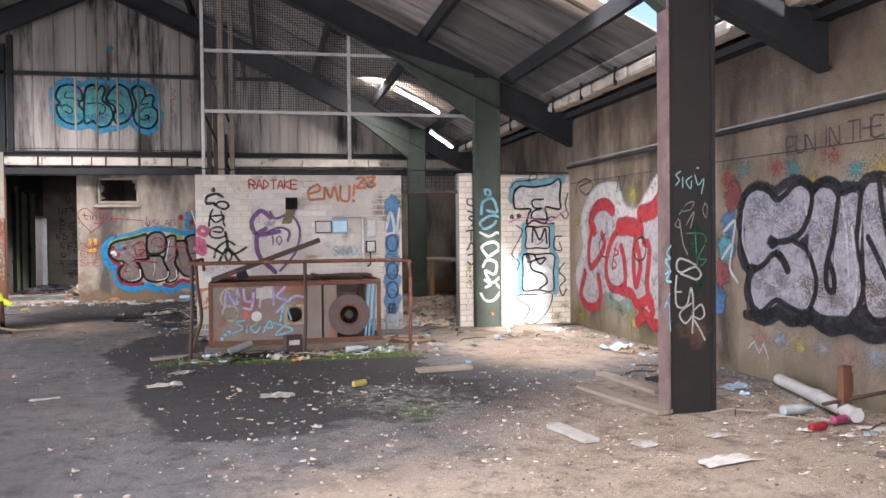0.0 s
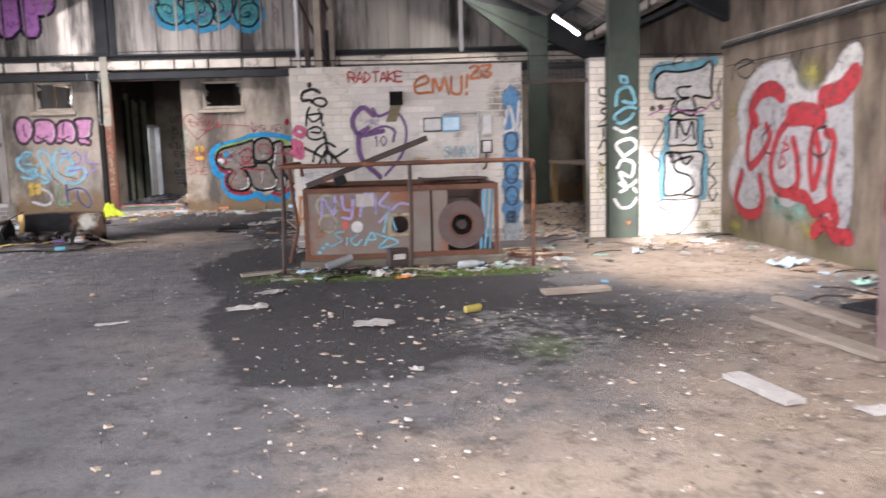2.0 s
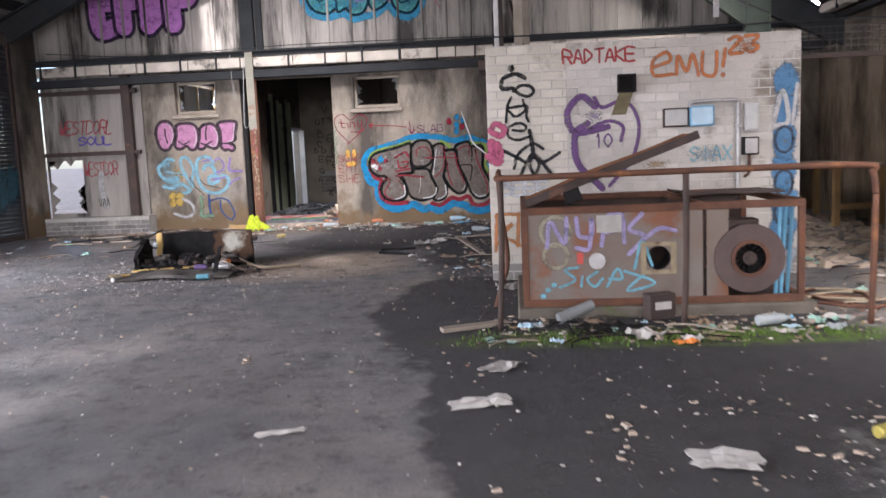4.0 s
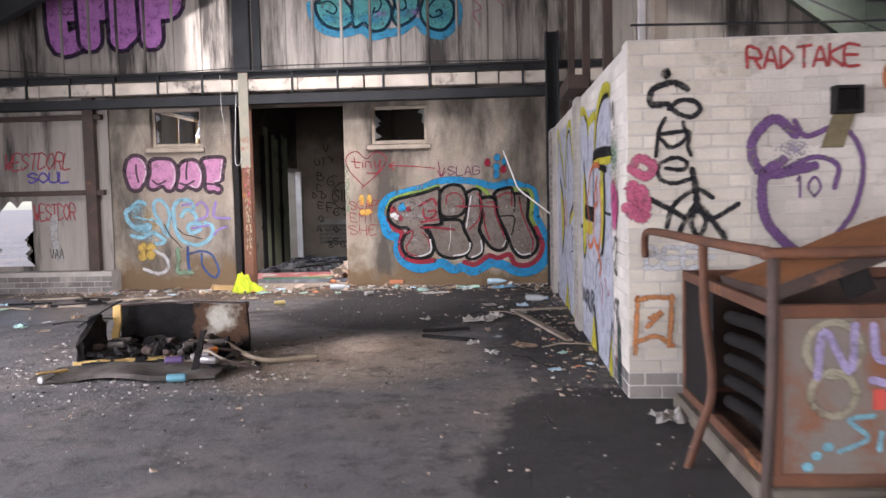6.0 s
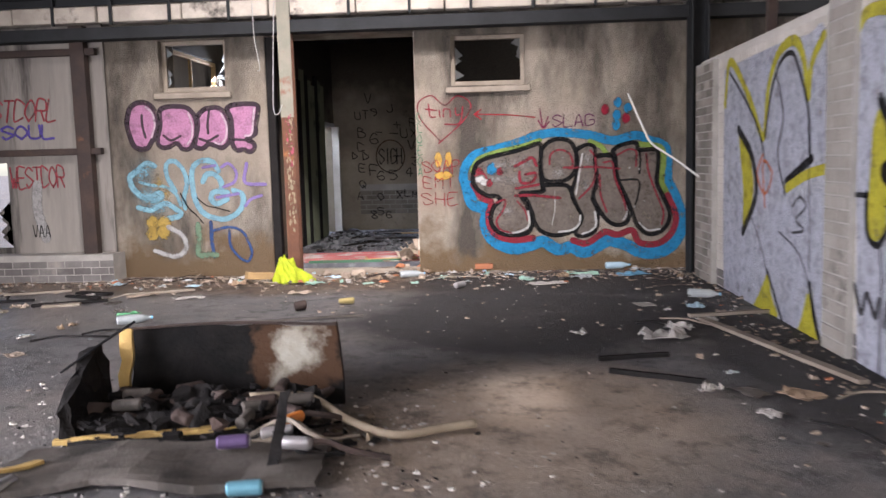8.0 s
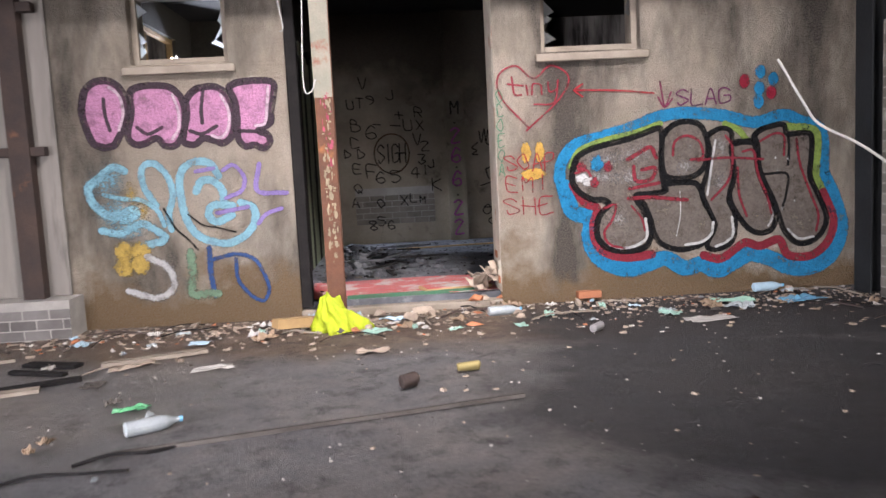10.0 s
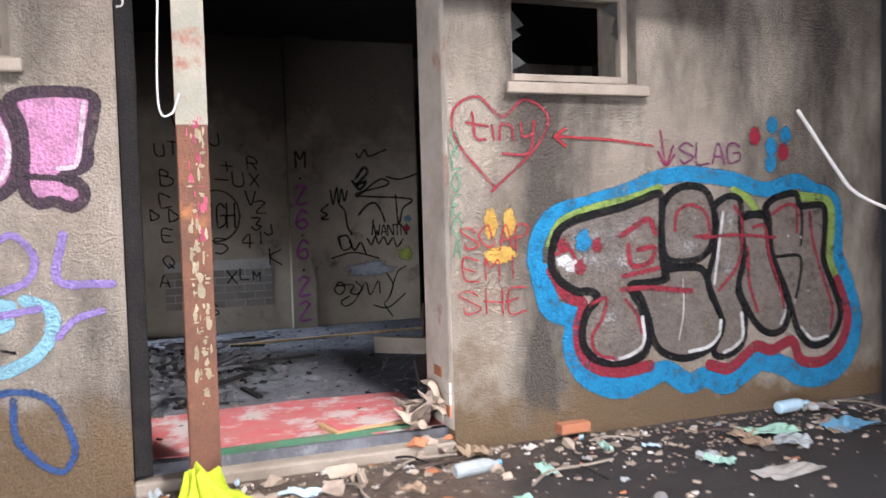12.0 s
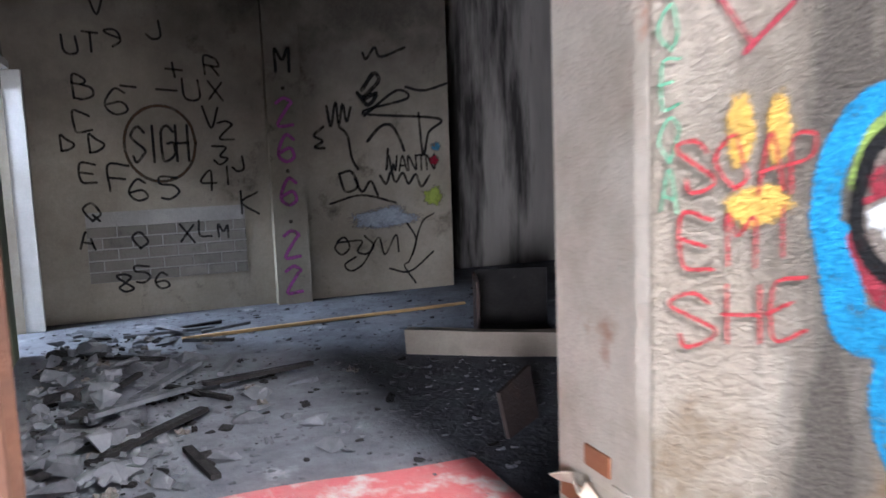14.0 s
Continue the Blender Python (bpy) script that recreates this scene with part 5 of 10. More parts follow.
m.stroke([(-1.07, 0.39), (-0.94, 0.43), (-0.83, 0.37)], 0.05, (0.84, 0.36, 0.14), 0.7)
m.stroke([(-0.99, 0.50), (-0.90, 0.59), (-0.97, 0.56)], 0.05, (0.84, 0.36, 0.14), 0.7)
m.stroke([(-0.83, 0.70), (-0.84, 0.50), (-0.85, 0.37)], 0.05, (0.84, 0.36, 0.14), 0.7)
for k, run in enumerate(([(-0.02, 1.78), (-0.16, 1.88), (-0.3, 1.72), (-0.22, 1.52), (0.1, 1.56)], [(-0.1, 1.60), (-0.22, 1.5), (-0.2, 1.2), (0.04, 0.94)], [(0.12, 0.96), (0.36, 1.25), (0.42, 1.6), (0.28, 1.82), (0.06, 1.76), (-0.02, 1.86)], [(-0.18, 1.5), (0.1, 1.62), (0.26, 1.56), (0.24, 1.42)])):
    m.stroke(run, 0.085 if k < 2 else 0.045, PURPLE, 0.4)
m.blob(-0.02, 1.68, 0.16, 0.09, (0.52, 0.46, 0.62), 0.6, 0.4)
m.letter("10", -0.02, 1.36, 0.07, 0.13, 0.022, PURPLE)
m.letter("RADTAKE", -0.33, 2.22, 0.085, 0.13, 0.026, (0.62, 0.10, 0.10), gap=1.25, wild=0.006)
m.stroke([(0.58, 2.14), (0.74, 2.20), (0.70, 2.28), (0.57, 2.20), (0.58, 2.06), (0.76, 2.06)], 0.045, ORANGE, 0.4)
m.stroke([(0.80, 2.06), (0.82, 2.24), (0.90, 2.08), (0.96, 2.25), (1.02, 2.04)], 0.045, ORANGE, 0.4)
m.stroke([(1.06, 2.26), (1.06, 2.06), (1.18, 2.04), (1.20, 2.26)], 0.045, ORANGE, 0.4)
m.stroke([(1.28, 2.28), (1.26, 2.12)], 0.045, ORANGE, 0.4), m.blob(1.26, 2.03, 0.03, 0.03, ORANGE)
m.letter("23", 1.32, 2.24, 0.12, 0.16, 0.05, ORANGE, fade=0.6), m.blob(1.48, 2.3, 0.17, 0.11, ORANGE, 0.7, 0.5)
m.letter("SIAX", 0.94, 1.18, 0.08, 0.14, 0.022, CYAN, fade=0.6)
m.blob(1.1, 1.24, 0.24, 0.12, (0.52, 0.64, 0.68), 0.8, 0.4), m.blob(0.6, 1.16, 0.22, 0.07, (0.60, 0.44, 0.24), 0.7, 0.5)
# blue painted strip with rings
for v in (0.15, 0.45, 0.75, 1.05, 1.35, 1.65, 1.95):
    m.blob(1.86, v, 0.15, 0.22, (0.16, 0.36, 0.62) if v > 0.3 else (0.5, 0.55, 0.6), 0.35, 0.35, v)
m.stroke([(1.76, 1.55), (1.84, 1.85), (1.9, 1.55), (1.78, 1.5)], 0.06, WHITE, 0.4)
m.stroke([(1.94, 1.52), (1.98, 1.9)], 0.05, WHITE, 0.5)
for v in (1.36, 0.92, 0.62):
    m.stroke([(1.86 + 0.09 * math.cos(a), v + 0.13 * math.sin(a)) for a in [k * math.tau / 8 for k in range(9)]], 0.035, (0.10, 0.13, 0.18), 0.4)
m.letter("ROI7T", 1.80, 0.25, 0.1, 0.14, 0.03, (0.08, 0.10, 0.14), fade=0.5, gap=0.01)
m.finish(screen_front, "many coloured tags and scrawls")

# brick screen, side: tall yellow, black and orange shapes on white
m = Mural((SIDE - 0.006, 0, 0), (0, -1, 0), (-1, 0, 0), 0.003)
m.fill([(-18.49, 2.21), (-18.10, 2.23), (-17.43, 2.25), (-16.86, 2.26), (-16.31, 2.24), (-16.01, 2.23), (-15.96, 1.45), (-15.90, 0.61), (-15.89, 0.00), (-16.46, -0.05), (-17.22, -0.05), (-17.88, -0.03), (-18.42, -0.01)], PALE)
m.fill([(-15.50, 2.25), (-14.95, 2.21), (-14.32, 2.16), (-13.97, 2.20), (-13.67, 2.23), (-13.39, 2.21), (-13.35, 1.70), (-13.32, 1.13), (-13.29, 0.56), (-13.26, 0.04), (-13.54, -0.03), (-13.88, -0.05), (-14.29, -0.06), (-14.72, -0.08), (-15.22, -0.04), (-15.38, 0.10)], PALE)
m.stroke([(-18.45, 1.87), (-18.34, 2.25), (-18.10, 2.19), (-17.65, 1.85), (-17.28, 1.51), (-17.18, 1.90), (-16.96, 2.17), (-16.61, 2.24), (-16.41, 2.09), (-16.29, 1.79)], 0.10, YELLOW, 0.25)
m.stroke([(-16.29, 1.79), (-16.23, 2.03), (-16.03, 2.19)], 0.09, YELLOW, 0.25)
m.stroke([(-17.24, 1.52), (-17.09, 1.89), (-16.90, 2.10), (-16.65, 2.15), (-16.49, 2.01), (-16.29, 1.70), (-16.23, 1.36)], 0.05, BLACK, 0.25)
m.stroke([(-18.30, 2.17), (-17.75, 1.84), (-17.38, 1.55), (-17.23, 1.30)], 0.04, BLACK, 0.3)
m.fill([(-17.99, 1.57), (-17.66, 1.36), (-17.52, 1.07), (-17.64, 0.83), (-17.82, 0.66), (-17.83, 1.06), (-17.93, 1.36)], YELLOW)
m.stroke([(-17.99, 1.60), (-17.60, 1.36), (-17.44, 1.07), (-17.56, 0.87), (-17.82, 0.64)], 0.10, BLACK, 0.2)
m.stroke([(-16.71, 1.14), (-16.38, 1.26), (-16.20, 1.32)], 0.08, BLACK, 0.2)
m.stroke([(-16.69, 1.09), (-16.30, 1.20), (-15.95, 1.25)], 0.09, YELLOW, 0.2)
m.fill([(-17.48, -0.01), (-17.28, 0.17), (-17.12, 0.33), (-17.00, 0.15), (-16.86, 0.00)], YELLOW)
m.stroke([(-17.12, 0.36), (-16.95, 0.19), (-16.73, -0.02)], 0.05, BLACK, 0.2)
m.fill([(-16.48, -0.11), (-16.33, 0.10), (-16.21, 0.32), (-16.09, 0.10), (-15.99, -0.11)], YELLOW)
m.stroke([(-16.19, 0.38), (-16.07, 0.13), (-15.89, -0.10)], 0.07, BLACK, 0.2)
m.stroke([(-17.55, 0.78), (-17.30, 0.56), (-17.12, 0.33)], 0.02, BLACK, 0.4)
m.stroke([(-16.84, 0.72), (-16.43, 0.60), (-16.19, 0.38)], 0.02, BLACK, 0.4)
m.stroke([(-16.28, 1.65), (-16.22, 0.97), (-16.20, 0.48)], 0.02, BLACK, 0.4)
m.stroke([(-16.96, 2.00), (-16.80, 1.67), (-16.91, 1.36), (-16.73, 1.04)], 0.04, BLACK, 0.5)
m.stroke([(-16.56, 0.95), (-16.41, 1.03), (-16.29, 0.96), (-16.48, 0.85), (-16.32, 0.78), (-16.55, 0.74)], 0.03, SLATE, 0.5)
m.stroke([(-17.28, 1.36), (-17.42, 1.19), (-17.22, 1.02), (-17.04, 1.19), (-17.27, 1.30), (-17.21, 0.91)], 0.04, HOT, 0.5)
m.stroke([(-15.47, 2.16), (-15.36, 2.23), (-15.10, 2.21), (-14.85, 2.11), (-14.76, 2.00)], 0.10, YELLOW, 0.25)
m.stroke([(-14.76, 2.07), (-14.53, 2.09), (-14.29, 2.10)], 0.10, YELLOW, 0.25)
m.stroke([(-14.30, 1.84), (-14.22, 2.03), (-13.97, 2.18), (-13.74, 2.24), (-13.47, 2.22), (-13.39, 2.19)], 0.12, YELLOW, 0.25)
m.stroke([(-14.26, 1.81), (-14.16, 2.00), (-13.94, 2.13), (-13.72, 2.18), (-13.46, 2.17)], 0.05, BLACK, 0.25)
m.stroke([(-15.07, 2.17), (-14.85, 2.05), (-14.77, 1.81)], 0.04, BLACK, 0.25)
m.stroke([(-14.37, 1.73), (-14.03, 1.74), (-13.64, 1.73), (-13.36, 1.71)], 0.13, BLACK, 0.2)
m.stroke([(-14.43, 1.67), (-14.02, 1.68), (-13.64, 1.67), (-13.36, 1.67)], 0.07, YELLOW, 0.2)
m.fill([(-15.15, 1.64), (-15.03, 1.44), (-15.04, 1.11), (-15.03, 0.91), (-15.16, 0.81), (-15.27, 0.89), (-15.26, 1.23), (-15.23, 1.52)], YELLOW)
m.stroke([(-15.15, 1.68), (-15.01, 1.48), (-15.00, 1.28), (-15.04, 1.07)], 0.09, BLACK, 0.2)
m.stroke([(-15.01, 0.91), (-15.13, 0.79), (-15.27, 0.85), (-15.30, 1.10)], 0.05, BLACK, 0.2)
m.stroke([(-15.05, 1.24), (-14.73, 1.23), (-14.42, 1.22)], 0.15, BLACK, 0.15)
m.stroke([(-15.07, 1.10), (-14.78, 1.09), (-14.56, 1.10)], 0.13, YELLOW, 0.15)
m.stroke([(-14.41, 1.71), (-14.41, 1.43), (-14.44, 1.25)], 0.05, BLACK, 0.25)
m.fill([(-13.95, 1.62), (-13.80, 1.61), (-13.75, 1.42), (-13.77, 1.17), (-13.87, 0.94), (-13.92, 1.03), (-13.96, 1.42)], YELLOW)
m.stroke([(-13.73, 1.61), (-13.70, 1.42), (-13.72, 1.17), (-13.84, 0.94)], 0.11, BLACK, 0.2)
m.stroke([(-14.04, 1.64), (-13.82, 1.62), (-13.58, 1.60)], 0.06, BLACK, 0.2)
m.stroke([(-13.85, 0.94), (-14.05, 0.86), (-14.26, 0.76), (-14.33, 0.57)], 0.03, BLACK, 0.3)
m.stroke([(-14.82, 1.43), (-14.88, 1.32), (-14.73, 1.13), (-14.89, 0.99), (-14.72, 0.92), (-14.47, 0.98), (-14.40, 1.14), (-14.30, 1.43), (-14.16, 1.55)], 0.06, HOT, 0.4)
m.stroke([(-14.77, 1.43), (-14.67, 1.57), (-14.40, 1.66), (-14.02, 1.65)], 0.06, HOT, 0.4)
m.stroke([(-14.21, 1.50), (-14.14, 1.36), (-14.25, 1.30)], 0.06, HOT, 0.4)
m.stroke([(-14.37, 1.00), (-14.16, 0.94), (-13.99, 1.01), (-13.90, 1.23), (-13.98, 1.49)], 0.07, HOT, 0.4)
m.stroke([(-14.14, 0.94), (-14.03, 0.85), (-13.94, 0.80), (-14.04, 0.71)], 0.07, HOT, 0.5)
m.stroke([(-13.97, 0.66), (-13.86, 0.61), (-13.92, 0.43)], 0.03, RED, 0.6)
m.stroke([(-13.74, 0.71), (-13.67, 0.70), (-13.53, 0.60), (-13.44, 0.65)], 0.025, RED, 0.6)
m.stroke([(-15.42, 0.49), (-15.32, 0.33), (-15.25, 0.47), (-15.13, 0.34), (-15.09, 0.45)], 0.06, SLATE, 0.6)
m.stroke([(-15.00, 0.32), (-14.96, 0.47), (-14.80, 0.45), (-14.91, 0.38), (-14.74, 0.31)], 0.06, SLATE, 0.6)
m.stroke([(-14.65, 0.33), (-14.61, 0.50), (-14.44, 0.48), (-14.56, 0.40), (-14.37, 0.34)], 0.06, SLATE, 0.6)
m.stroke([(-15.10, 0.78), (-15.06, 0.54), (-15.06, -0.01)], 0.02, BLACK, 0.3)
m.fill([(-14.69, -0.01), (-14.56, 0.17), (-14.45, 0.32), (-14.36, 0.16), (-14.28, 0.00)], YELLOW)
m.stroke([(-14.41, 0.37), (-14.29, 0.18), (-14.14, -0.06)], 0.10, BLACK, 0.2)
m.fill([(-13.51, 0.01), (-13.44, 0.16), (-13.35, 0.32), (-13.33, 0.16), (-13.31, -0.01)], YELLOW)
m.stroke([(-13.33, 0.40), (-13.41, 0.23), (-13.50, 0.04)], 0.05, BLACK, 0.25)
m.stroke([(-15.91, 1.09), (-15.56, 1.09), (-15.28, 1.09)], 0.04, BLACK, 0.3)
m.stroke([(-13.67, 1.26), (-13.51, 1.25), (-13.35, 1.25)], 0.03, BLACK, 0.3)
m.blob(*(-13.22, 1.71), 0.22, 0.25, GREEN_OLD, 0.6, 0.4)
m.blob(*(-13.11, 1.68), 0.22, 0.25, GREEN_OLD, 0.6, 0.4)
m.blob(*(-13.21, 1.48), 0.12, 0.10, OCHRE, 0.6, 0.4)
m.blob(*(-13.10, 1.49), 0.12, 0.10, OCHRE, 0.6, 0.4)
m.blob(*(-13.20, 1.38), 0.16, 0.18, MAGENTA_OLD, 0.5, 0.4)
m.blob(*(-13.11, 1.32), 0.16, 0.18, MAGENTA_OLD, 0.5, 0.4)
m.blob(*(-13.16, 1.25), 0.16, 0.18, MAGENTA_OLD, 0.5, 0.4)
m.stroke([(-13.21, 0.99), (-13.13, 1.08), (-13.03, 1.04), (-13.09, 0.92), (-13.17, 0.86), (-13.07, 0.82)], 0.05, BLACK, 0.5)
m.stroke([(-13.12, 0.53), (-13.17, 0.58), (-13.10, 0.62), (-13.03, 0.58), (-13.09, 0.48)], 0.05, SLATE, 0.5)
m.fill([(-13.06, 0.49), (-12.96, 0.48), (-12.93, 0.01), (-13.02, 0.03), (-13.06, 0.27)], DARK_GREEN)
m.stroke([(-13.30, 2.08), (-13.24, 1.96), (-13.19, 2.09), (-13.12, 1.92)], 0.04, BLACK, 0.5)
m.blob(*(-13.12, 0.34), 0.07, 0.2, RED_OLD, 0.6, 0.4)
m.blob(*(-13.09, 0.20), 0.07, 0.2, RED_OLD, 0.6, 0.4)
m.finish(screen_side, "tall yellow and black painted shapes")

# pier, stub and column in the enclosure's front
m = Mural((0, HUT - 0.058, 0), (1, 0, 0), (0, -1, 0), 0.003)
m.stroke([(3.21, 2.05), (3.09, 2.05), (3.10, 1.96), (3.21, 1.93), (3.19, 1.84), (3.09, 1.86)], 0.035, SLATE, 0.4)
m.stroke([(3.21, 1.79), (3.10, 1.75), (3.19, 1.67), (3.10, 1.59)], 0.035, SLATE, 0.4)
m.stroke([(3.07, 1.54), (3.15, 1.55), (3.22, 1.54)], 0.035, SLATE, 0.4)
m.stroke([(3.14, 1.54), (3.14, 1.46), (3.14, 1.38)], 0.035, SLATE, 0.4)
m.stroke([(3.08, 1.24), (3.15, 1.35), (3.22, 1.20)], 0.035, SLATE, 0.4)
m.stroke([(3.09, 1.15), (3.20, 1.17), (3.21, 1.06), (3.14, 1.00), (3.08, 1.04)], 0.03, SLATE, 0.4)
m.blob(*(3.10, 0.94), 0.09, 0.18, YELLOW_OLD, 0.7, 0.4)
m.blob(*(3.12, 0.71), 0.09, 0.18, YELLOW_OLD, 0.7, 0.4)
m.stroke([(3.16, 0.89), (3.08, 0.80), (3.17, 0.71), (3.08, 0.60), (3.17, 0.51), (3.08, 0.39), (3.16, 0.27), (3.09, 0.16)], 0.025, WHITE, 0.5)
m.finish(pier_door, "black letters down the pier")
m = Mural((0, HUT - 0.006, 0), (1, 0, 0), (0, -1, 0), 0.003)
m.stroke([(3.87, 2.08), (3.94, 2.30), (4.28, 2.30), (4.67, 2.38)], 0.22, BLUE_MIST, 0.6)
m.stroke([(4.06, 1.61), (4.05, 1.20), (3.98, 1.06), (3.99, 0.55)], 0.14, BLUE_MIST, 0.6)
m.stroke([(4.53, 1.61), (4.54, 1.19), (4.60, 1.05), (4.58, 0.53)], 0.14, BLUE_MIST, 0.6)
m.bubble([(3.89, 2.17), (3.99, 2.26), (4.23, 2.25), (4.52, 2.30), (4.63, 2.38), (4.69, 2.32), (4.67, 2.08), (4.67, 1.89), (4.43, 1.92), (4.45, 1.76), (4.41, 1.65), (4.22, 1.70), (4.10, 1.64), (4.13, 1.80), (4.16, 1.89), (3.94, 1.89), (3.88, 1.95)], WHITE, BLACK, 0.04)
m.bubble([(4.09, 1.60), (4.27, 1.59), (4.47, 1.59), (4.48, 1.43), (4.47, 1.25), (4.27, 1.25), (4.08, 1.25), (4.09, 1.43)], WHITE, BLACK, 0.03)
m.bubble([(4.04, 1.14), (4.27, 1.14), (4.56, 1.13), (4.55, 0.86), (4.54, 0.54), (4.26, 0.56), (4.03, 0.56), (4.03, 0.87)], WHITE, BLACK, 0.03)
m.bubble([(4.02, 0.49), (4.26, 0.48), (4.52, 0.49), (4.46, 0.23), (4.24, 0.01), (4.03, 0.04), (4.13, 0.26), (3.91, 0.43)], WHITE, SLATE, 0.02)
m.stroke([(4.38, 2.05), (4.20, 2.03), (4.23, 1.91), (4.37, 1.90), (4.21, 1.85), (4.19, 1.74), (4.41, 1.72)], 0.04, BLACK, 0.4)
m.stroke([(4.19, 1.35), (4.21, 1.58), (4.32, 1.38), (4.41, 1.57), (4.44, 1.33)], 0.04, BLACK, 0.4)
m.stroke([(4.27, 1.30), (4.33, 1.33), (4.39, 1.39)], 0.02, BLACK, 0.4)
m.stroke([(4.39, 1.09), (4.17, 1.02), (4.19, 0.89), (4.38, 0.81), (4.44, 0.68), (4.31, 0.58)], 0.045, BLACK, 0.4)
m.stroke([(4.22, 1.13), (4.32, 0.98), (4.42, 1.07)], 0.04, BLACK, 0.4)
m.stroke([(3.84, 2.25), (3.91, 2.33), (4.13, 2.36), (4.28, 2.40), (4.25, 2.47), (4.16, 2.44), (4.14, 2.34)], 0.025, SLATE, 0.5)
m.stroke([(4.81, 2.14), (4.77, 1.95), (4.82, 1.80), (4.76, 1.73), (4.68, 1.82)], 0.03, SLATE, 0.5)
m.stroke([(4.61, 1.74), (4.51, 1.76), (4.43, 1.65), (4.57, 1.65)], 0.03, SLATE, 0.5)
m.stroke([(4.70, 1.44), (4.58, 1.42), (4.57, 1.24), (4.70, 1.20), (4.66, 1.33)], 0.03, SLATE, 0.5)
m.stroke([(4.74, 0.99), (4.65, 0.86), (4.76, 0.72), (4.66, 0.60), (4.71, 0.45), (4.78, 0.56)], 0.03, SLATE, 0.5)
m.stroke([(3.92, 1.62), (4.02, 1.52), (3.88, 1.25), (3.84, 1.14), (3.96, 1.02), (3.92, 0.89)], 0.025, SLATE, 0.5)
m.blob(*(3.84, 1.76), 0.05, 0.05, SLATE, 0.4, 0.4)
m.blob(*(3.96, 1.78), 0.05, 0.05, SLATE, 0.4, 0.4)
m.blob(*(4.11, 1.10), 0.05, 0.05, SLATE, 0.4, 0.4)
m.blob(*(4.13, 1.03), 0.05, 0.05, SLATE, 0.4, 0.4)
m.blob(*(4.60, 0.11), 0.16, 0.10, YELLOW_OLD, 0.7, 0.4)
m.blob(*(4.75, 0.29), 0.16, 0.10, YELLOW_OLD, 0.7, 0.4)
m.blob(*(4.70, -0.04), 0.16, 0.10, YELLOW_OLD, 0.7, 0.4)
m.stroke([(3.79, 1.67), (4.03, 1.75), (4.47, 1.69), (4.67, 1.80), (4.79, 1.87)], 0.02, MAGENTA, 0.5)
m.finish(wall_stub, "tall white letters edged in blue")
cols = [o for o in bpy.data.objects if o.name.startswith("column")]
col_near, col_far = min(cols, key=lambda o: abs(o.bound_box[0][1] - 6.05)), min(cols, key=lambda o: abs(o.bound_box[0][1] - 12.44))
m = Mural((0, 12.459, 0), (1, 0, 0), (0, -1, 0), 0.003)
m.stroke([(3.35, 2.20), (3.42, 2.18), (3.43, 2.11), (3.36, 2.12), (3.34, 2.19)], 0.05, CYAN, 0.4)
m.stroke([(3.28, 1.82), (3.31, 2.00), (3.47, 2.05), (3.54, 1.84), (3.39, 1.86)], 0.06, CYAN, 0.4)
m.stroke([(3.60, 1.76), (3.43, 1.78), (3.26, 1.67), (3.32, 1.57), (3.46, 1.62), (3.52, 1.69)], 0.055, CYAN, 0.4)
m.stroke([(3.26, 1.51), (3.41, 1.45), (3.54, 1.51), (3.62, 1.44)], 0.05, WHITE, 0.4)
m.stroke([(3.37, 1.13), (3.28, 1.28), (3.48, 1.36), (3.57, 1.25), (3.39, 1.12)], 0.06, WHITE, 0.4)
m.stroke([(3.30, 0.97), (3.37, 1.07), (3.52, 1.02), (3.49, 0.84), (3.33, 0.90), (3.44, 0.71), (3.59, 0.80)], 0.055, WHITE, 0.4)
m.stroke([(3.33, 0.75), (3.42, 0.68), (3.35, 0.64)], 0.06, WHITE, 0.4)
m.stroke([(3.26, 0.53), (3.34, 0.42), (3.48, 0.43), (3.59, 0.58), (3.53, 0.67)], 0.055, WHITE, 0.4)
m.blob(*(3.45, 0.20), 0.06, 0.09, ORANGE, 0.6, 0.4)
m.finish(col_far, "white and cyan tags")
m = Mural((0, 6.069, 0), (1, 0, 0), (0, -1, 0), 0.003)
m.blob(*(3.43, 1.50), 0.10, 0.16, COL_GREEN, 0.7, 0.4)
m.blob(*(3.45, 1.07), 0.10, 0.16, COL_GREEN, 0.7, 0.4)
m.blob(*(3.41, 1.36), 0.10, 0.16, COL_GREEN, 0.7, 0.4)
m.stroke([(3.29, 1.99), (3.25, 1.96), (3.28, 1.92), (3.25, 1.88)], 0.014, MINT, 0.4)
m.stroke([(3.31, 1.94), (3.31, 1.86)], 0.014, MINT, 0.4)
m.stroke([(3.39, 1.95), (3.34, 1.91), (3.38, 1.85), (3.39, 1.91)], 0.014, MINT, 0.4)
m.stroke([(3.42, 1.96), (3.45, 1.88), (3.50, 1.93), (3.48, 1.81)], 0.014, MINT, 0.4)
m.stroke([(3.44, 2.02), (3.45, 2.02)], 0.020, MINT, 0.4)
m.stroke([(3.28, 1.64), (3.34, 1.72), (3.41, 1.74), (3.38, 1.68), (3.31, 1.66)], 0.012, DUST, 0.5)
m.stroke([(3.34, 1.55), (3.41, 1.66), (3.38, 1.53)], 0.012, DUST, 0.5)
m.stroke([(3.51, 1.73), (3.49, 1.67), (3.52, 1.61), (3.53, 1.70), (3.51, 1.73)], 0.012, DUST, 0.5)
m.stroke([(3.27, 1.60), (3.24, 1.55), (3.28, 1.53), (3.28, 1.59), (3.31, 1.40), (3.35, 1.31)], 0.012, DUST, 0.5)
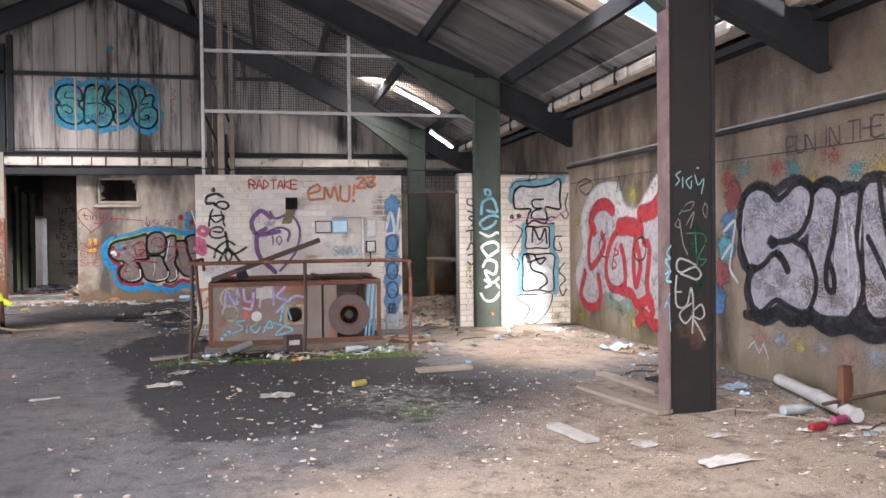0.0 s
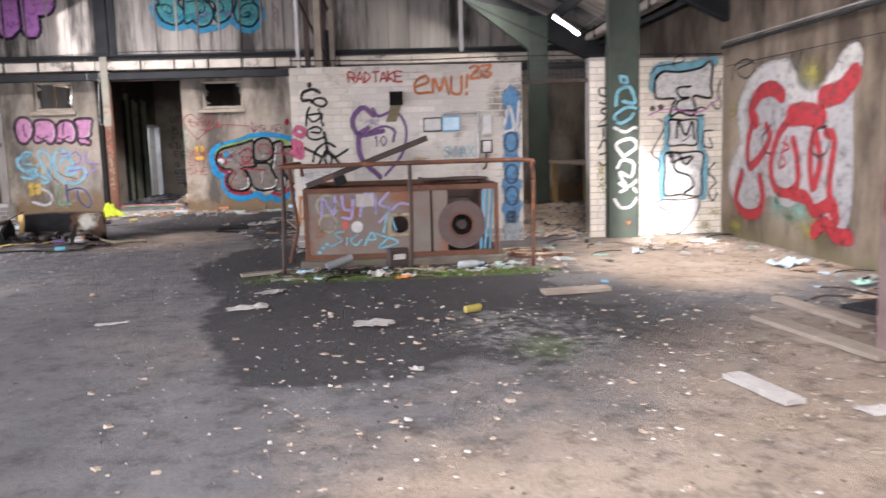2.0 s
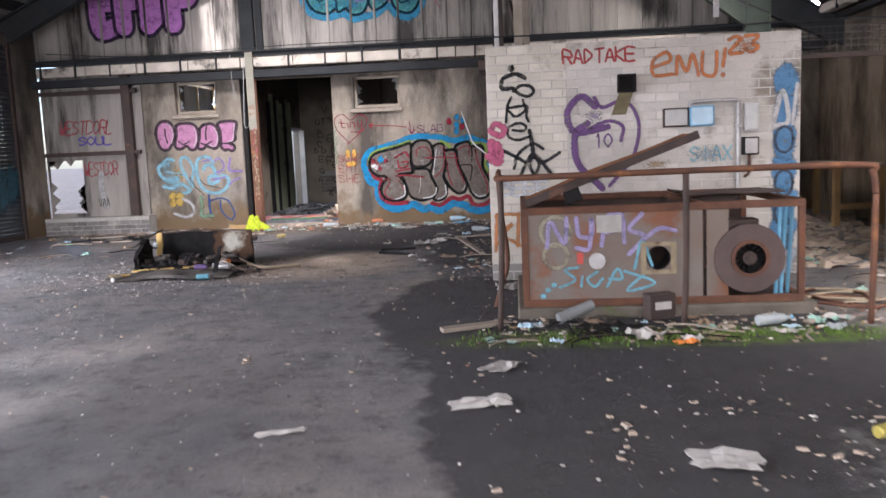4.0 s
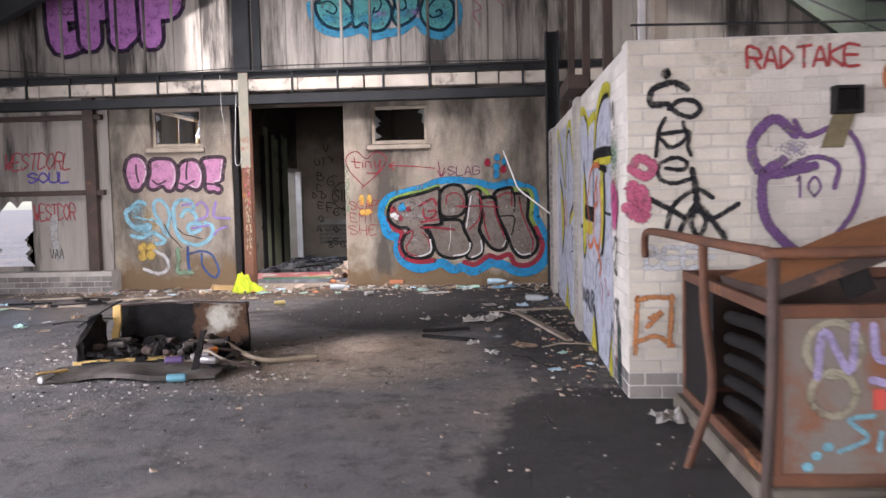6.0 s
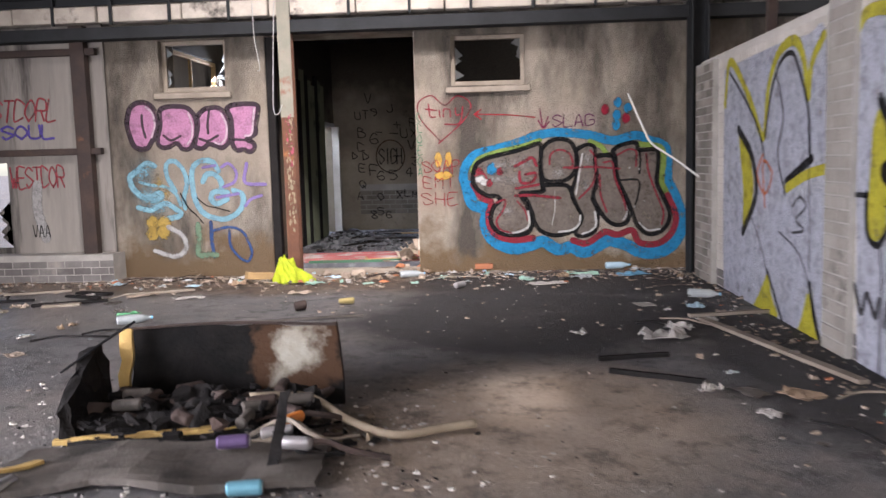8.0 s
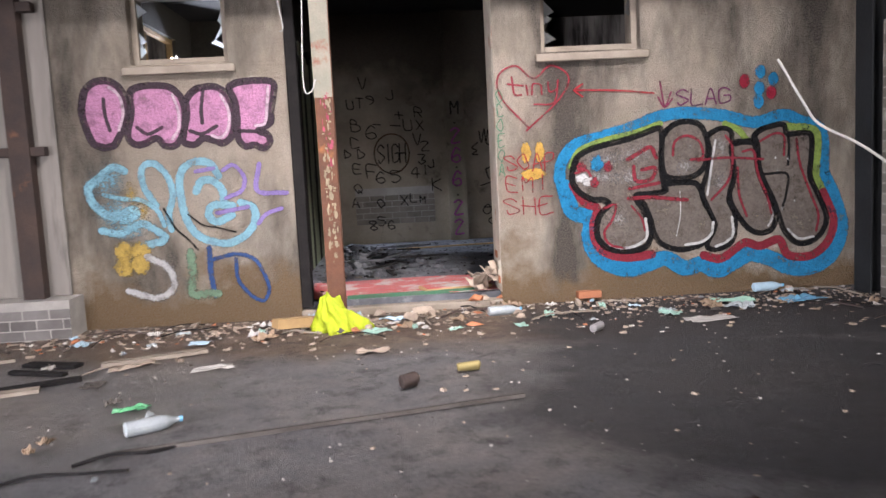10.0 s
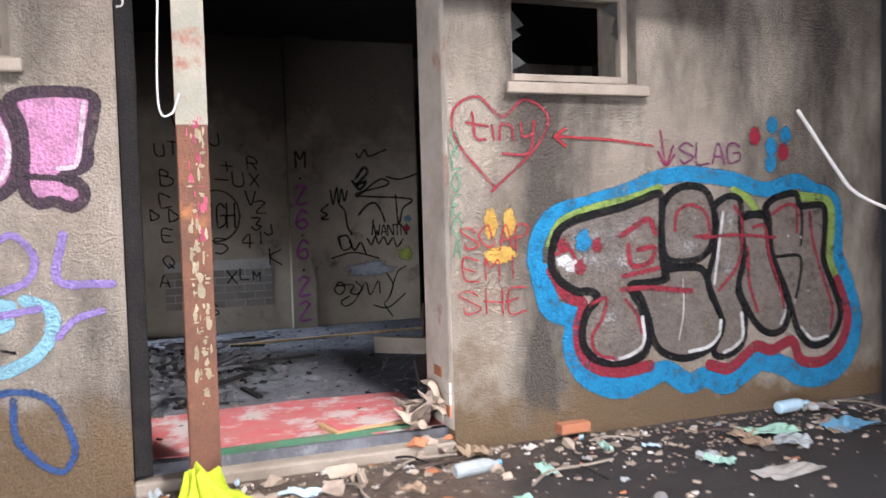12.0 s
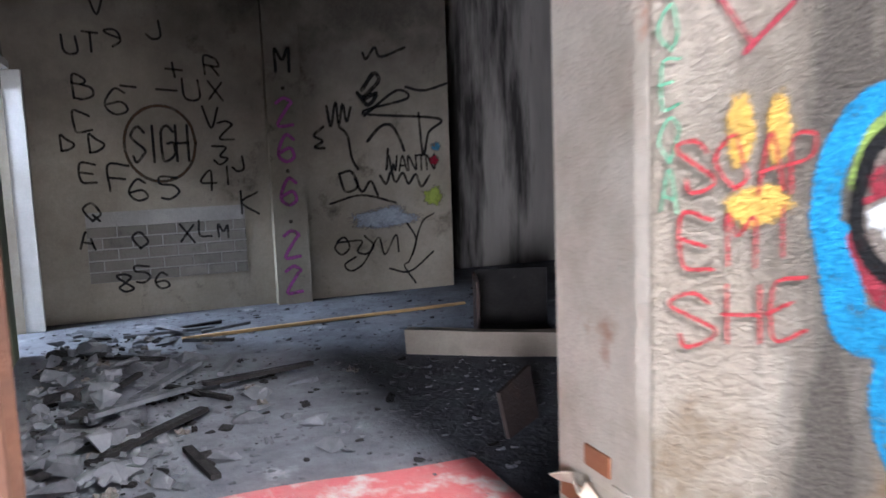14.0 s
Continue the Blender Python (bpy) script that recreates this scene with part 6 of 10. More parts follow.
m.stroke([(3.35, 1.48), (3.47, 1.48), (3.52, 1.42), (3.45, 1.28), (3.52, 1.26), (3.47, 1.21)], 0.014, COL_GREEN2, 0.5)
m.stroke([(3.42, 1.47), (3.43, 1.33), (3.44, 1.22)], 0.012, COL_GREEN2, 0.5)
m.stroke([(3.42, 1.22), (3.34, 1.26), (3.27, 1.27), (3.25, 1.20), (3.29, 1.16), (3.37, 1.19), (3.43, 1.20), (3.47, 1.14), (3.43, 1.10), (3.34, 1.13), (3.29, 1.15)], 0.022, BONE, 0.4)
m.stroke([(3.25, 1.13), (3.24, 1.01), (3.25, 0.89), (3.31, 0.87), (3.35, 0.91), (3.38, 1.03), (3.40, 0.89), (3.39, 0.66)], 0.020, BONE, 0.4)
m.stroke([(3.29, 1.00), (3.24, 1.00)], 0.020, BONE, 0.4)
m.stroke([(3.38, 0.90), (3.29, 0.84), (3.28, 0.79), (3.33, 0.74), (3.39, 0.80)], 0.020, BONE, 0.4)
m.stroke([(3.40, 0.84), (3.47, 0.89), (3.50, 0.81), (3.46, 0.77), (3.41, 0.79)], 0.020, BONE, 0.4)
m.stroke([(3.41, 0.76), (3.46, 0.68), (3.50, 0.60)], 0.020, BONE, 0.4)
m.finish(col_near, "white, cyan and green tags")
m = Mural((3.163, 0, 0), (0, -1, 0), (-1, 0, 0), 0.003)
m.stroke([(-5.99, 1.38), (-6.06, 1.32), (-6.00, 1.28), (-6.08, 1.26), (-6.01, 1.20)], 0.025, CYAN, 0.4)
m.stroke([(-6.08, 1.15), (-5.99, 1.18), (-6.07, 1.10), (-5.99, 1.09)], 0.025, CYAN, 0.4)
m.stroke([(-6.01, 0.99), (-6.10, 0.87), (-6.03, 0.91), (-6.00, 0.69)], 0.02, CYAN, 0.5)
m.finish(col_near, "cyan tag down the flange")

# east wall: red and silver piece, large silver letters
m = Mural((EAST, 0, 0), (0, -1, 0), (-1, 0, 0))
m.blob(*(-10.81, 1.99), 0.5, 0.3, MINT, 0.7, 0.4)
m.blob(*(-10.53, 1.82), 0.5, 0.3, MINT, 0.7, 0.4)
m.blob(*(-11.66, 1.42), 0.5, 0.3, MINT, 0.7, 0.4)
m.blob(*(-10.94, 0.52), 0.5, 0.3, MINT, 0.7, 0.4)
m.blob(*(-10.46, 0.47), 0.5, 0.3, MINT, 0.7, 0.4)
m.blob(*(-9.76, 1.72), 0.5, 0.3, MINT, 0.7, 0.4)
m.blob(*(-12.11, 1.69), 0.4, 0.25, YELLOW_OLD, 0.75, 0.4)
m.blob(*(-10.26, 2.01), 0.4, 0.25, YELLOW_OLD, 0.75, 0.4)
m.blob(*(-10.20, 0.27), 0.4, 0.25, YELLOW_OLD, 0.75, 0.4)
m.blob(*(-12.14, 0.15), 0.4, 0.25, YELLOW_OLD, 0.75, 0.4)
m.stroke([(-11.99, 0.53), (-12.23, 0.78), (-11.89, 1.24), (-11.97, 1.69), (-11.51, 2.01), (-10.85, 2.03), (-10.63, 1.76), (-10.09, 1.65), (-9.52, 2.04)], 0.5, FOG_WHITE, 0.5)
m.fill([(-11.97, 1.67), (-11.65, 1.93), (-11.01, 1.99), (-10.74, 1.72), (-10.09, 1.55), (-9.52, 1.97), (-9.42, 1.43), (-9.43, 0.45), (-9.90, 0.40), (-10.31, 0.66), (-10.72, 0.50), (-11.20, 0.61), (-11.59, 0.33), (-12.09, 0.35), (-12.18, 0.79), (-11.89, 1.24)], FOG_SILVER)
m.stroke([(-11.61, 1.53), (-11.74, 1.67), (-11.52, 1.87), (-11.18, 1.91), (-10.94, 1.82)], 0.22, RED, 0.25)
m.stroke([(-11.65, 1.60), (-11.82, 1.25), (-11.76, 0.96), (-11.44, 1.10), (-11.21, 1.32), (-11.31, 1.46)], 0.14, RED, 0.25)
m.stroke([(-11.99, 0.85), (-12.16, 0.51), (-11.90, 0.34), (-11.52, 0.37), (-11.37, 0.57), (-11.45, 0.81)], 0.16, RED, 0.25)
m.stroke([(-10.67, 1.57), (-10.41, 1.58), (-10.06, 1.53)], 0.30, RED, 0.25)
m.stroke([(-9.99, 1.74), (-9.66, 1.78), (-9.44, 1.92)], 0.28, RED, 0.25)
m.stroke([(-10.71, 1.54), (-11.00, 1.34), (-11.17, 1.00), (-11.05, 0.72), (-10.74, 0.67), (-10.51, 0.79), (-10.54, 1.11), (-10.63, 1.28)], 0.14, RED, 0.25)
m.stroke([(-10.16, 1.43), (-10.24, 1.11), (-10.17, 0.76), (-10.03, 1.04), (-10.13, 1.35)], 0.14, RED, 0.25)
m.stroke([(-9.92, 1.36), (-9.76, 1.28), (-9.83, 0.83), (-9.77, 0.53)], 0.14, RED, 0.25)
m.stroke([(-10.64, 0.67), (-10.31, 0.64), (-10.11, 0.51), (-9.77, 0.61), (-9.68, 0.47)], 0.18, RED, 0.25)
m.stroke([(-10.11, 0.28), (-9.90, 0.39), (-9.65, 0.29), (-9.43, 0.29)], 0.20, RED, 0.25)
m.stroke([(-10.87, 1.26), (-10.71, 1.20), (-10.91, 1.13), (-10.79, 1.02), (-10.95, 0.98), (-10.79, 1.33)], 0.04, RED, 0.4)
m.stroke([(-9.92, 1.43), (-10.13, 1.39), (-10.23, 1.25), (-10.13, 1.12), (-9.93, 1.14), (-9.86, 1.29), (-9.96, 1.41)], 0.04, SLATE, 0.5)
m.stroke([(-11.18, 1.47), (-11.40, 1.34), (-11.36, 1.17), (-11.19, 1.12)], 0.035, SLATE, 0.5)
m.stroke([(-12.35, 2.11), (-12.25, 2.29), (-11.87, 2.33), (-11.64, 2.21), (-11.92, 2.09), (-12.20, 2.22), (-11.75, 2.28)], 0.03, SLATE, 0.5)
m.stroke([(-10.77, 2.07), (-10.69, 2.29), (-10.62, 2.08), (-10.47, 2.29)], 0.03, SLATE, 0.5)
m.blob(*(-10.99, 0.58), 0.12, 0.12, GREENP, 0.6, 0.4)
m.blob(*(-10.65, 0.38), 0.12, 0.12, GREENP, 0.6, 0.4)
m.finish(wall_east, "red and silver graffiti piece")
m = Mural((EAST, 0, 0), (0, -1, 0), (-1, 0, 0))
for k in range(14):
    m.blob(-7.9 + k * 0.28, 2.05 + 0.12 * math.sin(k * 2.3), 0.2, 0.16, ((0.50, 0.10, 0.08), (0.10, 0.40, 0.42), (0.56, 0.44, 0.10))[k % 3], 0.6, 0.6, k)
for k in range(5):
    m.blob(-8.1 + 0.08 * k, 0.75 + k * 0.28, 0.2, 0.2, ((0.10, 0.22, 0.40), (0.3, 0.1, 0.1), (0.12, 0.36, 0.40))[k % 3], 0.5, 0.6, k * 2.0)
INK = (0.03, 0.03, 0.035)
bodies = [(0.56, [(-7.34, 1.64), (-7.05, 1.56), (-6.76, 1.66)]), (0.50, [(-7.36, 1.38), (-7.0, 1.32), (-6.72, 1.12)]), (0.44, [(-7.26, 0.90), (-7.0, 1.0), (-6.70, 0.95)]),
          (0.36, [(-6.34, 1.70), (-6.40, 1.2), (-6.34, 0.94)]), (0.44, [(-6.34, 0.94), (-6.08, 0.96)]), (0.34, [(-6.02, 1.66), (-6.06, 1.2), (-6.04, 0.96)]),
          (0.30, [(-5.72, 1.74), (-5.70, 1.3), (-5.68, 0.92)]), (0.34, [(-5.62, 1.60), (-5.45, 1.2), (-5.34, 0.98)]), (0.28, [(-5.28, 1.70), (-5.26, 1.0)])]
for w, run in bodies:
    m.stroke([(p, q - 0.03) for p, q in run], w + 0.26, (0.045, 0.045, 0.055), 0.08)
for w, run in bodies:
    m.stroke(run, w, SILVER, 0.10)
for k in range(22):
    m.blob(-7.45 + (k * 0.61) % 2.2, 1.62 + 0.16 * math.sin(k * 1.9), 0.16, 0.16, (0.40, 0.39, 0.50) if k % 3 else (0.46, 0.40, 0.38), 0.7, 0.6, k * 1.3)
for k in range(18):
    m.blob(-7.35 + (k * 0.73) % 2.1, 0.96 + 0.10 * math.sin(k * 2.7), 0.16, 0.13, (0.33, 0.26, 0.23) if k % 3 else (0.40, 0.36, 0.38), 0.7, 0.6, k * 2.1)
m.blob(-7.10, 1.38, 0.09, 0.08, INK, 0.2, 0.3)
m.stroke([(-7.07, 1.38), (-6.85, 1.40), (-6.65, 1.48), (-6.53, 1.66), (-6.50, 1.81), (-6.56, 1.93), (-6.75, 1.93), (-6.88, 1.85), (-7.03, 1.80), (-7.19, 1.91), (-7.41, 1.94), (-7.58, 1.84), (-7.64, 1.57), (-7.61, 1.30), (-7.49, 1.11), (-7.27, 1.14), (-7.09, 1.26), (-6.95, 1.25)], 0.07, INK, 0.15)
m.stroke([(-7.02, 1.27), (-6.94, 1.22), (-6.86, 1.12)], 0.10, INK, 0.15)
m.stroke([(-6.78, 1.40), (-6.59, 1.32), (-6.49, 1.18), (-6.44, 0.99), (-6.53, 0.78), (-6.66, 0.73), (-6.85, 0.77), (-7.04, 0.81), (-7.27, 0.68), (-7.42, 0.66), (-7.49, 0.88), (-7.52, 1.10)], 0.06, INK, 0.15)
m.stroke([(-6.47, 1.88), (-6.31, 1.95), (-6.14, 1.88), (-6.16, 1.70), (-6.22, 1.42), (-6.30, 1.19), (-6.30, 0.99), (-6.21, 0.96), (-6.21, 1.09), (-6.27, 1.21)], 0.07, INK, 0.15)
m.stroke([(-6.10, 1.81), (-5.89, 1.84), (-5.90, 1.60), (-5.93, 1.37), (-5.85, 1.13), (-5.87, 0.91), (-6.0, 0.75)], 0.06, INK, 0.15)
m.stroke([(-7.55, 0.62), (-7.27, 0.61), (-7.05, 0.70), (-6.82, 0.62), (-6.56, 0.68), (-6.27, 0.60), (-6.0, 0.66), (-5.74, 0.60), (-5.4, 0.68), (-5.1, 0.62)], 0.12, INK, 0.3)
for run in ([(-5.79, 1.43), (-5.69, 1.28), (-5.6, 1.14), (-5.51, 1.01)], [(-5.67, 1.93), (-5.62, 1.63), (-5.50, 1.30), (-5.46, 1.86)], [(-5.84, 0.84), (-5.70, 0.74), (-5.50, 0.76), (-5.30, 0.72)]):
    m.stroke(run, 0.06, INK, 0.15)
for run in ([(-7.58, 1.70), (-7.60, 1.40), (-7.48, 1.18)], [(-6.10, 1.76), (-6.04, 1.4), (-6.02, 1.1)], [(-5.98, 1.50), (-5.92, 1.10), (-5.95, 0.86)], [(-6.60, 1.84), (-6.58, 1.66)]):
    m.stroke(run, 0.06, (0.60, 0.60, 0.66), 0.7)
for run in ([(-8.0, 1.2), (-7.8, 1.35), (-7.85, 1.1), (-7.7, 0.95)], [(-7.95, 1.5), (-7.75, 1.6), (-7.8, 1.35)]):
    m.stroke(run, 0.05, (0.66, 0.68, 0.70), 0.4)
for k in range(10):
    m.blob(-7.3 + k * 0.32, 0.42 + 0.06 * math.sin(k * 3), 0.2, 0.16, ((0.62, 0.32, 0.30), (0.36, 0.50, 0.62), (0.60, 0.52, 0.18), (0.5, 0.5, 0.52))[k % 4], 0.75, 0.6, k * 1.7)
m.letter("FUNINTHE"[:3], -6.86, 2.22, 0.12, 0.16, 0.022, (0.12, 0.10, 0.10), gap=1.2, fade=0.5)
m.letter("IN", -6.36, 2.24, 0.12, 0.16, 0.022, (0.12, 0.10, 0.10), gap=0.9, fade=0.5)
m.letter("THE", -6.02, 2.26, 0.12, 0.16, 0.022, (0.12, 0.10, 0.10), gap=1.2, fade=0.5)
m.stroke([(-7.5, 0.28), (-7.4, 0.36), (-7.32, 0.24), (-7.24, 0.36), (-7.16, 0.22)], 0.02, WHITE, 0.5, corners=True)
m.finish(wall_east, "large silver letters edged in black")

# room wall: alphabet of black tags round a circle, and the date down the pilaster
m = Mural((0, ROOM, 0), (1, 0, 0), (0, -1, 0), 0.003)
INK = (0.025, 0.024, 0.024)
m.stroke([(-5.40 + 0.27 * math.cos(a), 1.50 + 0.30 * math.sin(a)) for a in [k * math.tau / 12 for k in range(13)]], 0.03, (0.12, 0.07, 0.04), 0.5)
m.letter("SIGH", -5.61, 1.36, 0.09, 0.28, 0.026, INK, gap=1.22)
for ch, u, v, s in (("V", -5.85, 2.5, .16), ("U", -6.05, 2.2, .13), ("T", -5.9, 2.22, .14), ("9", -5.74, 2.26, .13), ("J", -5.45, 2.32, .14), ("R", -5.02, 2.04, .14), ("B", -6.0, 1.86, .17), ("C", -6.02, 1.60, .16), ("D", -6.12, 1.46, .12), ("D", -5.92, 1.44, .14), ("E", -6.0, 1.22, .14), ("F", -5.8, 1.14, .2), ("6", -5.66, 1.06, .17), ("5", -5.42, 1.06, .17), ("4", -5.12, 1.12, .16), ("I", -4.95, 1.16, .14), ("J", -4.86, 1.26, .12), ("3", -5.0, 1.32, .14), ("2", -4.94, 1.52, .15), ("V", -5.06, 1.62, .16), ("X", -5.0, 1.84, .14), ("U", -5.2, 1.84, .16), ("+", -5.32, 2.0, .16), ("6", -5.78, 1.74, .2), ("Q", -6.0, 0.92, .14), ("A", -6.05, 0.70, .14), ("K", -4.80, 0.9, .18), ("8", -5.8, 0.34, .14), ("5", -5.66, 0.4, .13), ("6", -5.52, 0.34, .13), ("L", -5.15, 0.74, .12), ("M", -5.0, 0.72, .1), ("X", -5.3, 0.7, .14), ("O", -5.66, 0.68, .13), ("-", -5.4, 1.82, .2), ("-", -5.66, 1.88, .14)):
    m.letter(ch, u, v, s * 0.75, s, 0.022, INK, wild=0.008)
m.stroke([(-4.08, 1.60), (-4.16, 1.53), (-4.09, 1.48), (-4.16, 1.43), (-4.08, 1.42)], 0.03, INK, 0.45)
m.stroke([(-4.04, 1.77), (-4.01, 1.60), (-3.96, 1.81), (-3.94, 1.61), (-3.90, 1.79), (-3.87, 1.64), (-3.83, 1.76)], 0.03, INK, 0.45)
m.stroke([(-3.94, 1.60), (-3.87, 1.52), (-3.84, 1.33), (-3.79, 1.23)], 0.03, INK, 0.45)
m.stroke([(-3.72, 1.91), (-3.61, 2.05), (-3.57, 1.98), (-3.72, 1.83), (-3.59, 1.88), (-3.67, 1.78), (-3.76, 1.88)], 0.045, INK, 0.45)
m.stroke([(-3.71, 1.69), (-3.41, 1.90), (-3.31, 1.83), (-3.73, 1.71), (-3.02, 1.65), (-3.12, 1.53), (-3.18, 1.33), (-3.21, 1.70)], 0.03, INK, 0.45)
m.stroke([(-3.69, 1.47), (-3.57, 1.59), (-3.47, 1.60), (-3.40, 1.49), (-3.36, 1.38)], 0.035, INK, 0.45)
m.stroke([(-3.51, 1.39), (-3.52, 1.29), (-3.53, 1.22)], 0.03, INK, 0.45)
m.stroke([(-3.32, 1.93), (-3.15, 1.90), (-2.93, 1.96)], 0.03, INK, 0.45)
m.stroke([(-3.96, 1.19), (-3.91, 1.04), (-3.80, 1.08), (-3.85, 1.21), (-3.95, 1.20)], 0.03, INK, 0.45)
m.stroke([(-4.05, 0.94), (-3.77, 1.00), (-3.46, 0.92)], 0.025, INK, 0.45)
m.stroke([(-3.82, 1.14), (-3.76, 1.03), (-3.68, 1.12), (-3.62, 0.99)], 0.03, INK, 0.45)
m.stroke([(-3.59, 1.16), (-3.54, 1.09), (-3.49, 1.19), (-3.45, 1.10), (-3.38, 1.18), (-3.33, 1.08), (-3.26, 1.16), (-3.21, 1.05), (-3.13, 1.14)], 0.03, INK, 0.45)
m.stroke([(-3.71, 0.82), (-3.75, 0.77), (-3.70, 0.72), (-3.65, 0.76), (-3.70, 0.81)], 0.022, INK, 0.4)
m.stroke([(-3.99, 0.62), (-4.03, 0.55), (-3.97, 0.49), (-3.90, 0.55), (-3.94, 0.64), (-4.00, 0.60), (-3.79, 0.60), (-3.83, 0.51), (-3.75, 0.48), (-3.68, 0.55), (-3.76, 0.64)], 0.022, INK, 0.4)
m.stroke([(-3.85, 0.46), (-3.95, 0.40), (-3.90, 0.34), (-3.80, 0.38), (-3.73, 0.47), (-3.63, 0.62), (-3.58, 0.46), (-3.47, 0.63), (-3.45, 0.48)], 0.022, INK, 0.4)
m.stroke([(-3.36, 0.73), (-3.28, 0.57), (-3.35, 0.39), (-3.40, 0.34), (-3.30, 0.18)], 0.022, INK, 0.4)
m.stroke([(-3.10, 0.80), (-3.22, 0.72), (-3.32, 0.44)], 0.022, INK, 0.4)
m.stroke([(-3.54, 0.33), (-3.35, 0.29), (-3.12, 0.45)], 0.022, INK, 0.4)
m.stroke([(-3.70, 2.22), (-3.67, 2.17), (-3.59, 2.27), (-3.54, 2.19), (-3.32, 2.27)], 0.03, INK, 0.45)
m.letter("WANTN", -3.5, 1.20, 0.07, 0.13, 0.022, INK, gap=1.25)
m.blob(-3.55, 0.78, 0.36, 0.12, (0.56, 0.62, 0.72), 0.5, 0.5), m.blob(-3.1, 0.95, 0.12, 0.1, (0.55, 0.66, 0.12), 0.5, 0.4), m.blob(-3.08, 1.28, 0.06, 0.05, (0.5, 0.03, 0.06), 0.4), m.blob(-3.06, 1.4, 0.06, 0.05, (0.1, 0.34, 0.56), 0.5)
m.finish(wall_room, "black alphabet tags round a circle")
m = Mural((0, ROOM - 0.11, 0), (1, 0, 0), (0, -1, 0), 0.003)
m.letter("M", -4.47, 2.06, 0.11, 0.18, 0.03, INK)
for ch, v in (("2", 1.62), ("6", 1.32), ("6", 0.96), ("2", 0.52), ("2", 0.22)):
    m.letter(ch, -4.48, v, 0.12, 0.22, 0.035, MAGENTA)
for v in (1.92, 1.24, 0.82):
    m.blob(-4.42, v, 0.02, 0.02, INK)
m.finish(bpy.data.objects["pilaster"], "purple date down the pilaster")

# ---- things in the hall ----
M_STEEL_GREY = worn("grey_green_enamel", (0.17, 0.15, 0.13), (0.15, 0.105, 0.08), (0.17, 0.07, 0.035), 3, 60, 0.6, 0.3, 0.15, spots=0.52)
M_RUST_BRIGHT = worn("bright_rust", (0.26, 0.11, 0.042), (0.15, 0.068, 0.034), (0.12, 0.06, 0.04), 5, 60, 0.8, 0.4, 0.15, spots=0.62)
M_BLUE_CARD = plain("blue_plastic", (0.16, 0.40, 0.60), 0.5)
M_BLUE_PALE = plain("pale_blue_plastic", (0.42, 0.58, 0.68), 0.5)
M_ORANGE = plain("orange_packet", (0.78, 0.26, 0.05), 0.5)
M_HIVIS = worn("hi_vis_cloth", (0.40, 0.47, 0.02), (0.24, 0.30, 0.015), (0.14, 0.13, 0.05), 9, 60, 0.7, 0.2)
M_FOAM = worn("yellowed_foam", (0.62, 0.44, 0.16), (0.48, 0.32, 0.12), (0.10, 0.07, 0.04), 6, 50, 0.9, 0.4, spots=0.62)
def liner_coat(name):
    """Burnt freezer liner: charred, with a scorched cream area that browns towards its edge."""
    m, nt, b = shader(name)
    v = place(nt)
    x, y, z = split_xyz(nt)
    dx = calc(nt, "DIVIDE", calc(nt, "SUBTRACT", x, -4.66), 0.30)
    dz = calc(nt, "DIVIDE", calc(nt, "SUBTRACT", z, 0.30), 0.26)
    d = calc(nt, "SQRT", calc(nt, "ADD", calc(nt, "MULTIPLY", dx, dx), calc(nt, "MULTIPLY", dz, dz)))
    d = calc(nt, "ADD", d, calc(nt, "MULTIPLY", calc(nt, "SUBTRACT", speckle(nt, v, 3.5, 0.2, 0.8, 8, 0.6, 2.7), 0.5), 1.3))
    col = blend(nt, speckle(nt, v, 6, 0.4, 0.7, 8, 0.7, 1.0), (0.006, 0.006, 0.006), (0.016, 0.014, 0.013))
    col = blend(nt, calc(nt, "MULTIPLY", calc(nt, "SUBTRACT", 1.05, d), 5.0, True), col, (0.06, 0.034, 0.02))
    cream = blend(nt, speckle(nt, v, 5, 0.35, 0.7, 8, 0.7, 5.0), (0.34, 0.33, 0.28), (0.20, 0.18, 0.14))
    col = blend(nt, calc(nt, "MULTIPLY", calc(nt, "SUBTRACT", 0.62, d), 3.5, True), col, cream)
    nt.links.new(col, b.inputs["Base Color"])
    b.inputs["Roughness"].default_value, b.inputs["Specular IOR Level"].default_value = 0.85, 0.1
    bumpy(nt, b, speckle(nt, v, 30, 0.3, 0.7, 6, 0.7, 3.0), 0.5, 0.012)
    _mats[name] = m
    return m


M_SCORCHED = liner_coat("scorched_liner")
M_HOSE = worn("dirty_hose", (0.34, 0.28, 0.20), (0.22, 0.18, 0.13), None, 5, 50, 0.7, 0.2)
M_CAN = worn("scuffed_aluminium", (0.60, 0.60, 0.60), (0.45, 0.44, 0.43), None, 12, 60, 0.35, 0.2, 0.8)
M_PLASTIC_WHITE = plain("white_plastic", (0.44, 0.44, 0.42), 0.4)
M_GREEN_STRIP = worn("green_painted_board", (0.05, 0.14, 0.08), (0.08, 0.12, 0.08), (0.3, 0.26, 0.2), 6, 60, 0.7, 0.3, spots=0.64)
M_RUBBLE = worn("plaster_rubble", (0.40, 0.33, 0.26), (0.26, 0.205, 0.16), None, 6, 50, 0.95, 0.5, vary=0.2)
M_GREY_RUBBLE = worn("grey_ash_rubble", (0.12, 0.123, 0.13), (0.05, 0.052, 0.057), (0.22, 0.22, 0.23), 5, 50, 0.9, 0.5, vary=0.25)
M_BRICK_RED = worn("red_brick", (0.40, 0.16, 0.08), (0.32, 0.14, 0.08), None, 6, 50, 0.9, 0.4, vary=0.15)


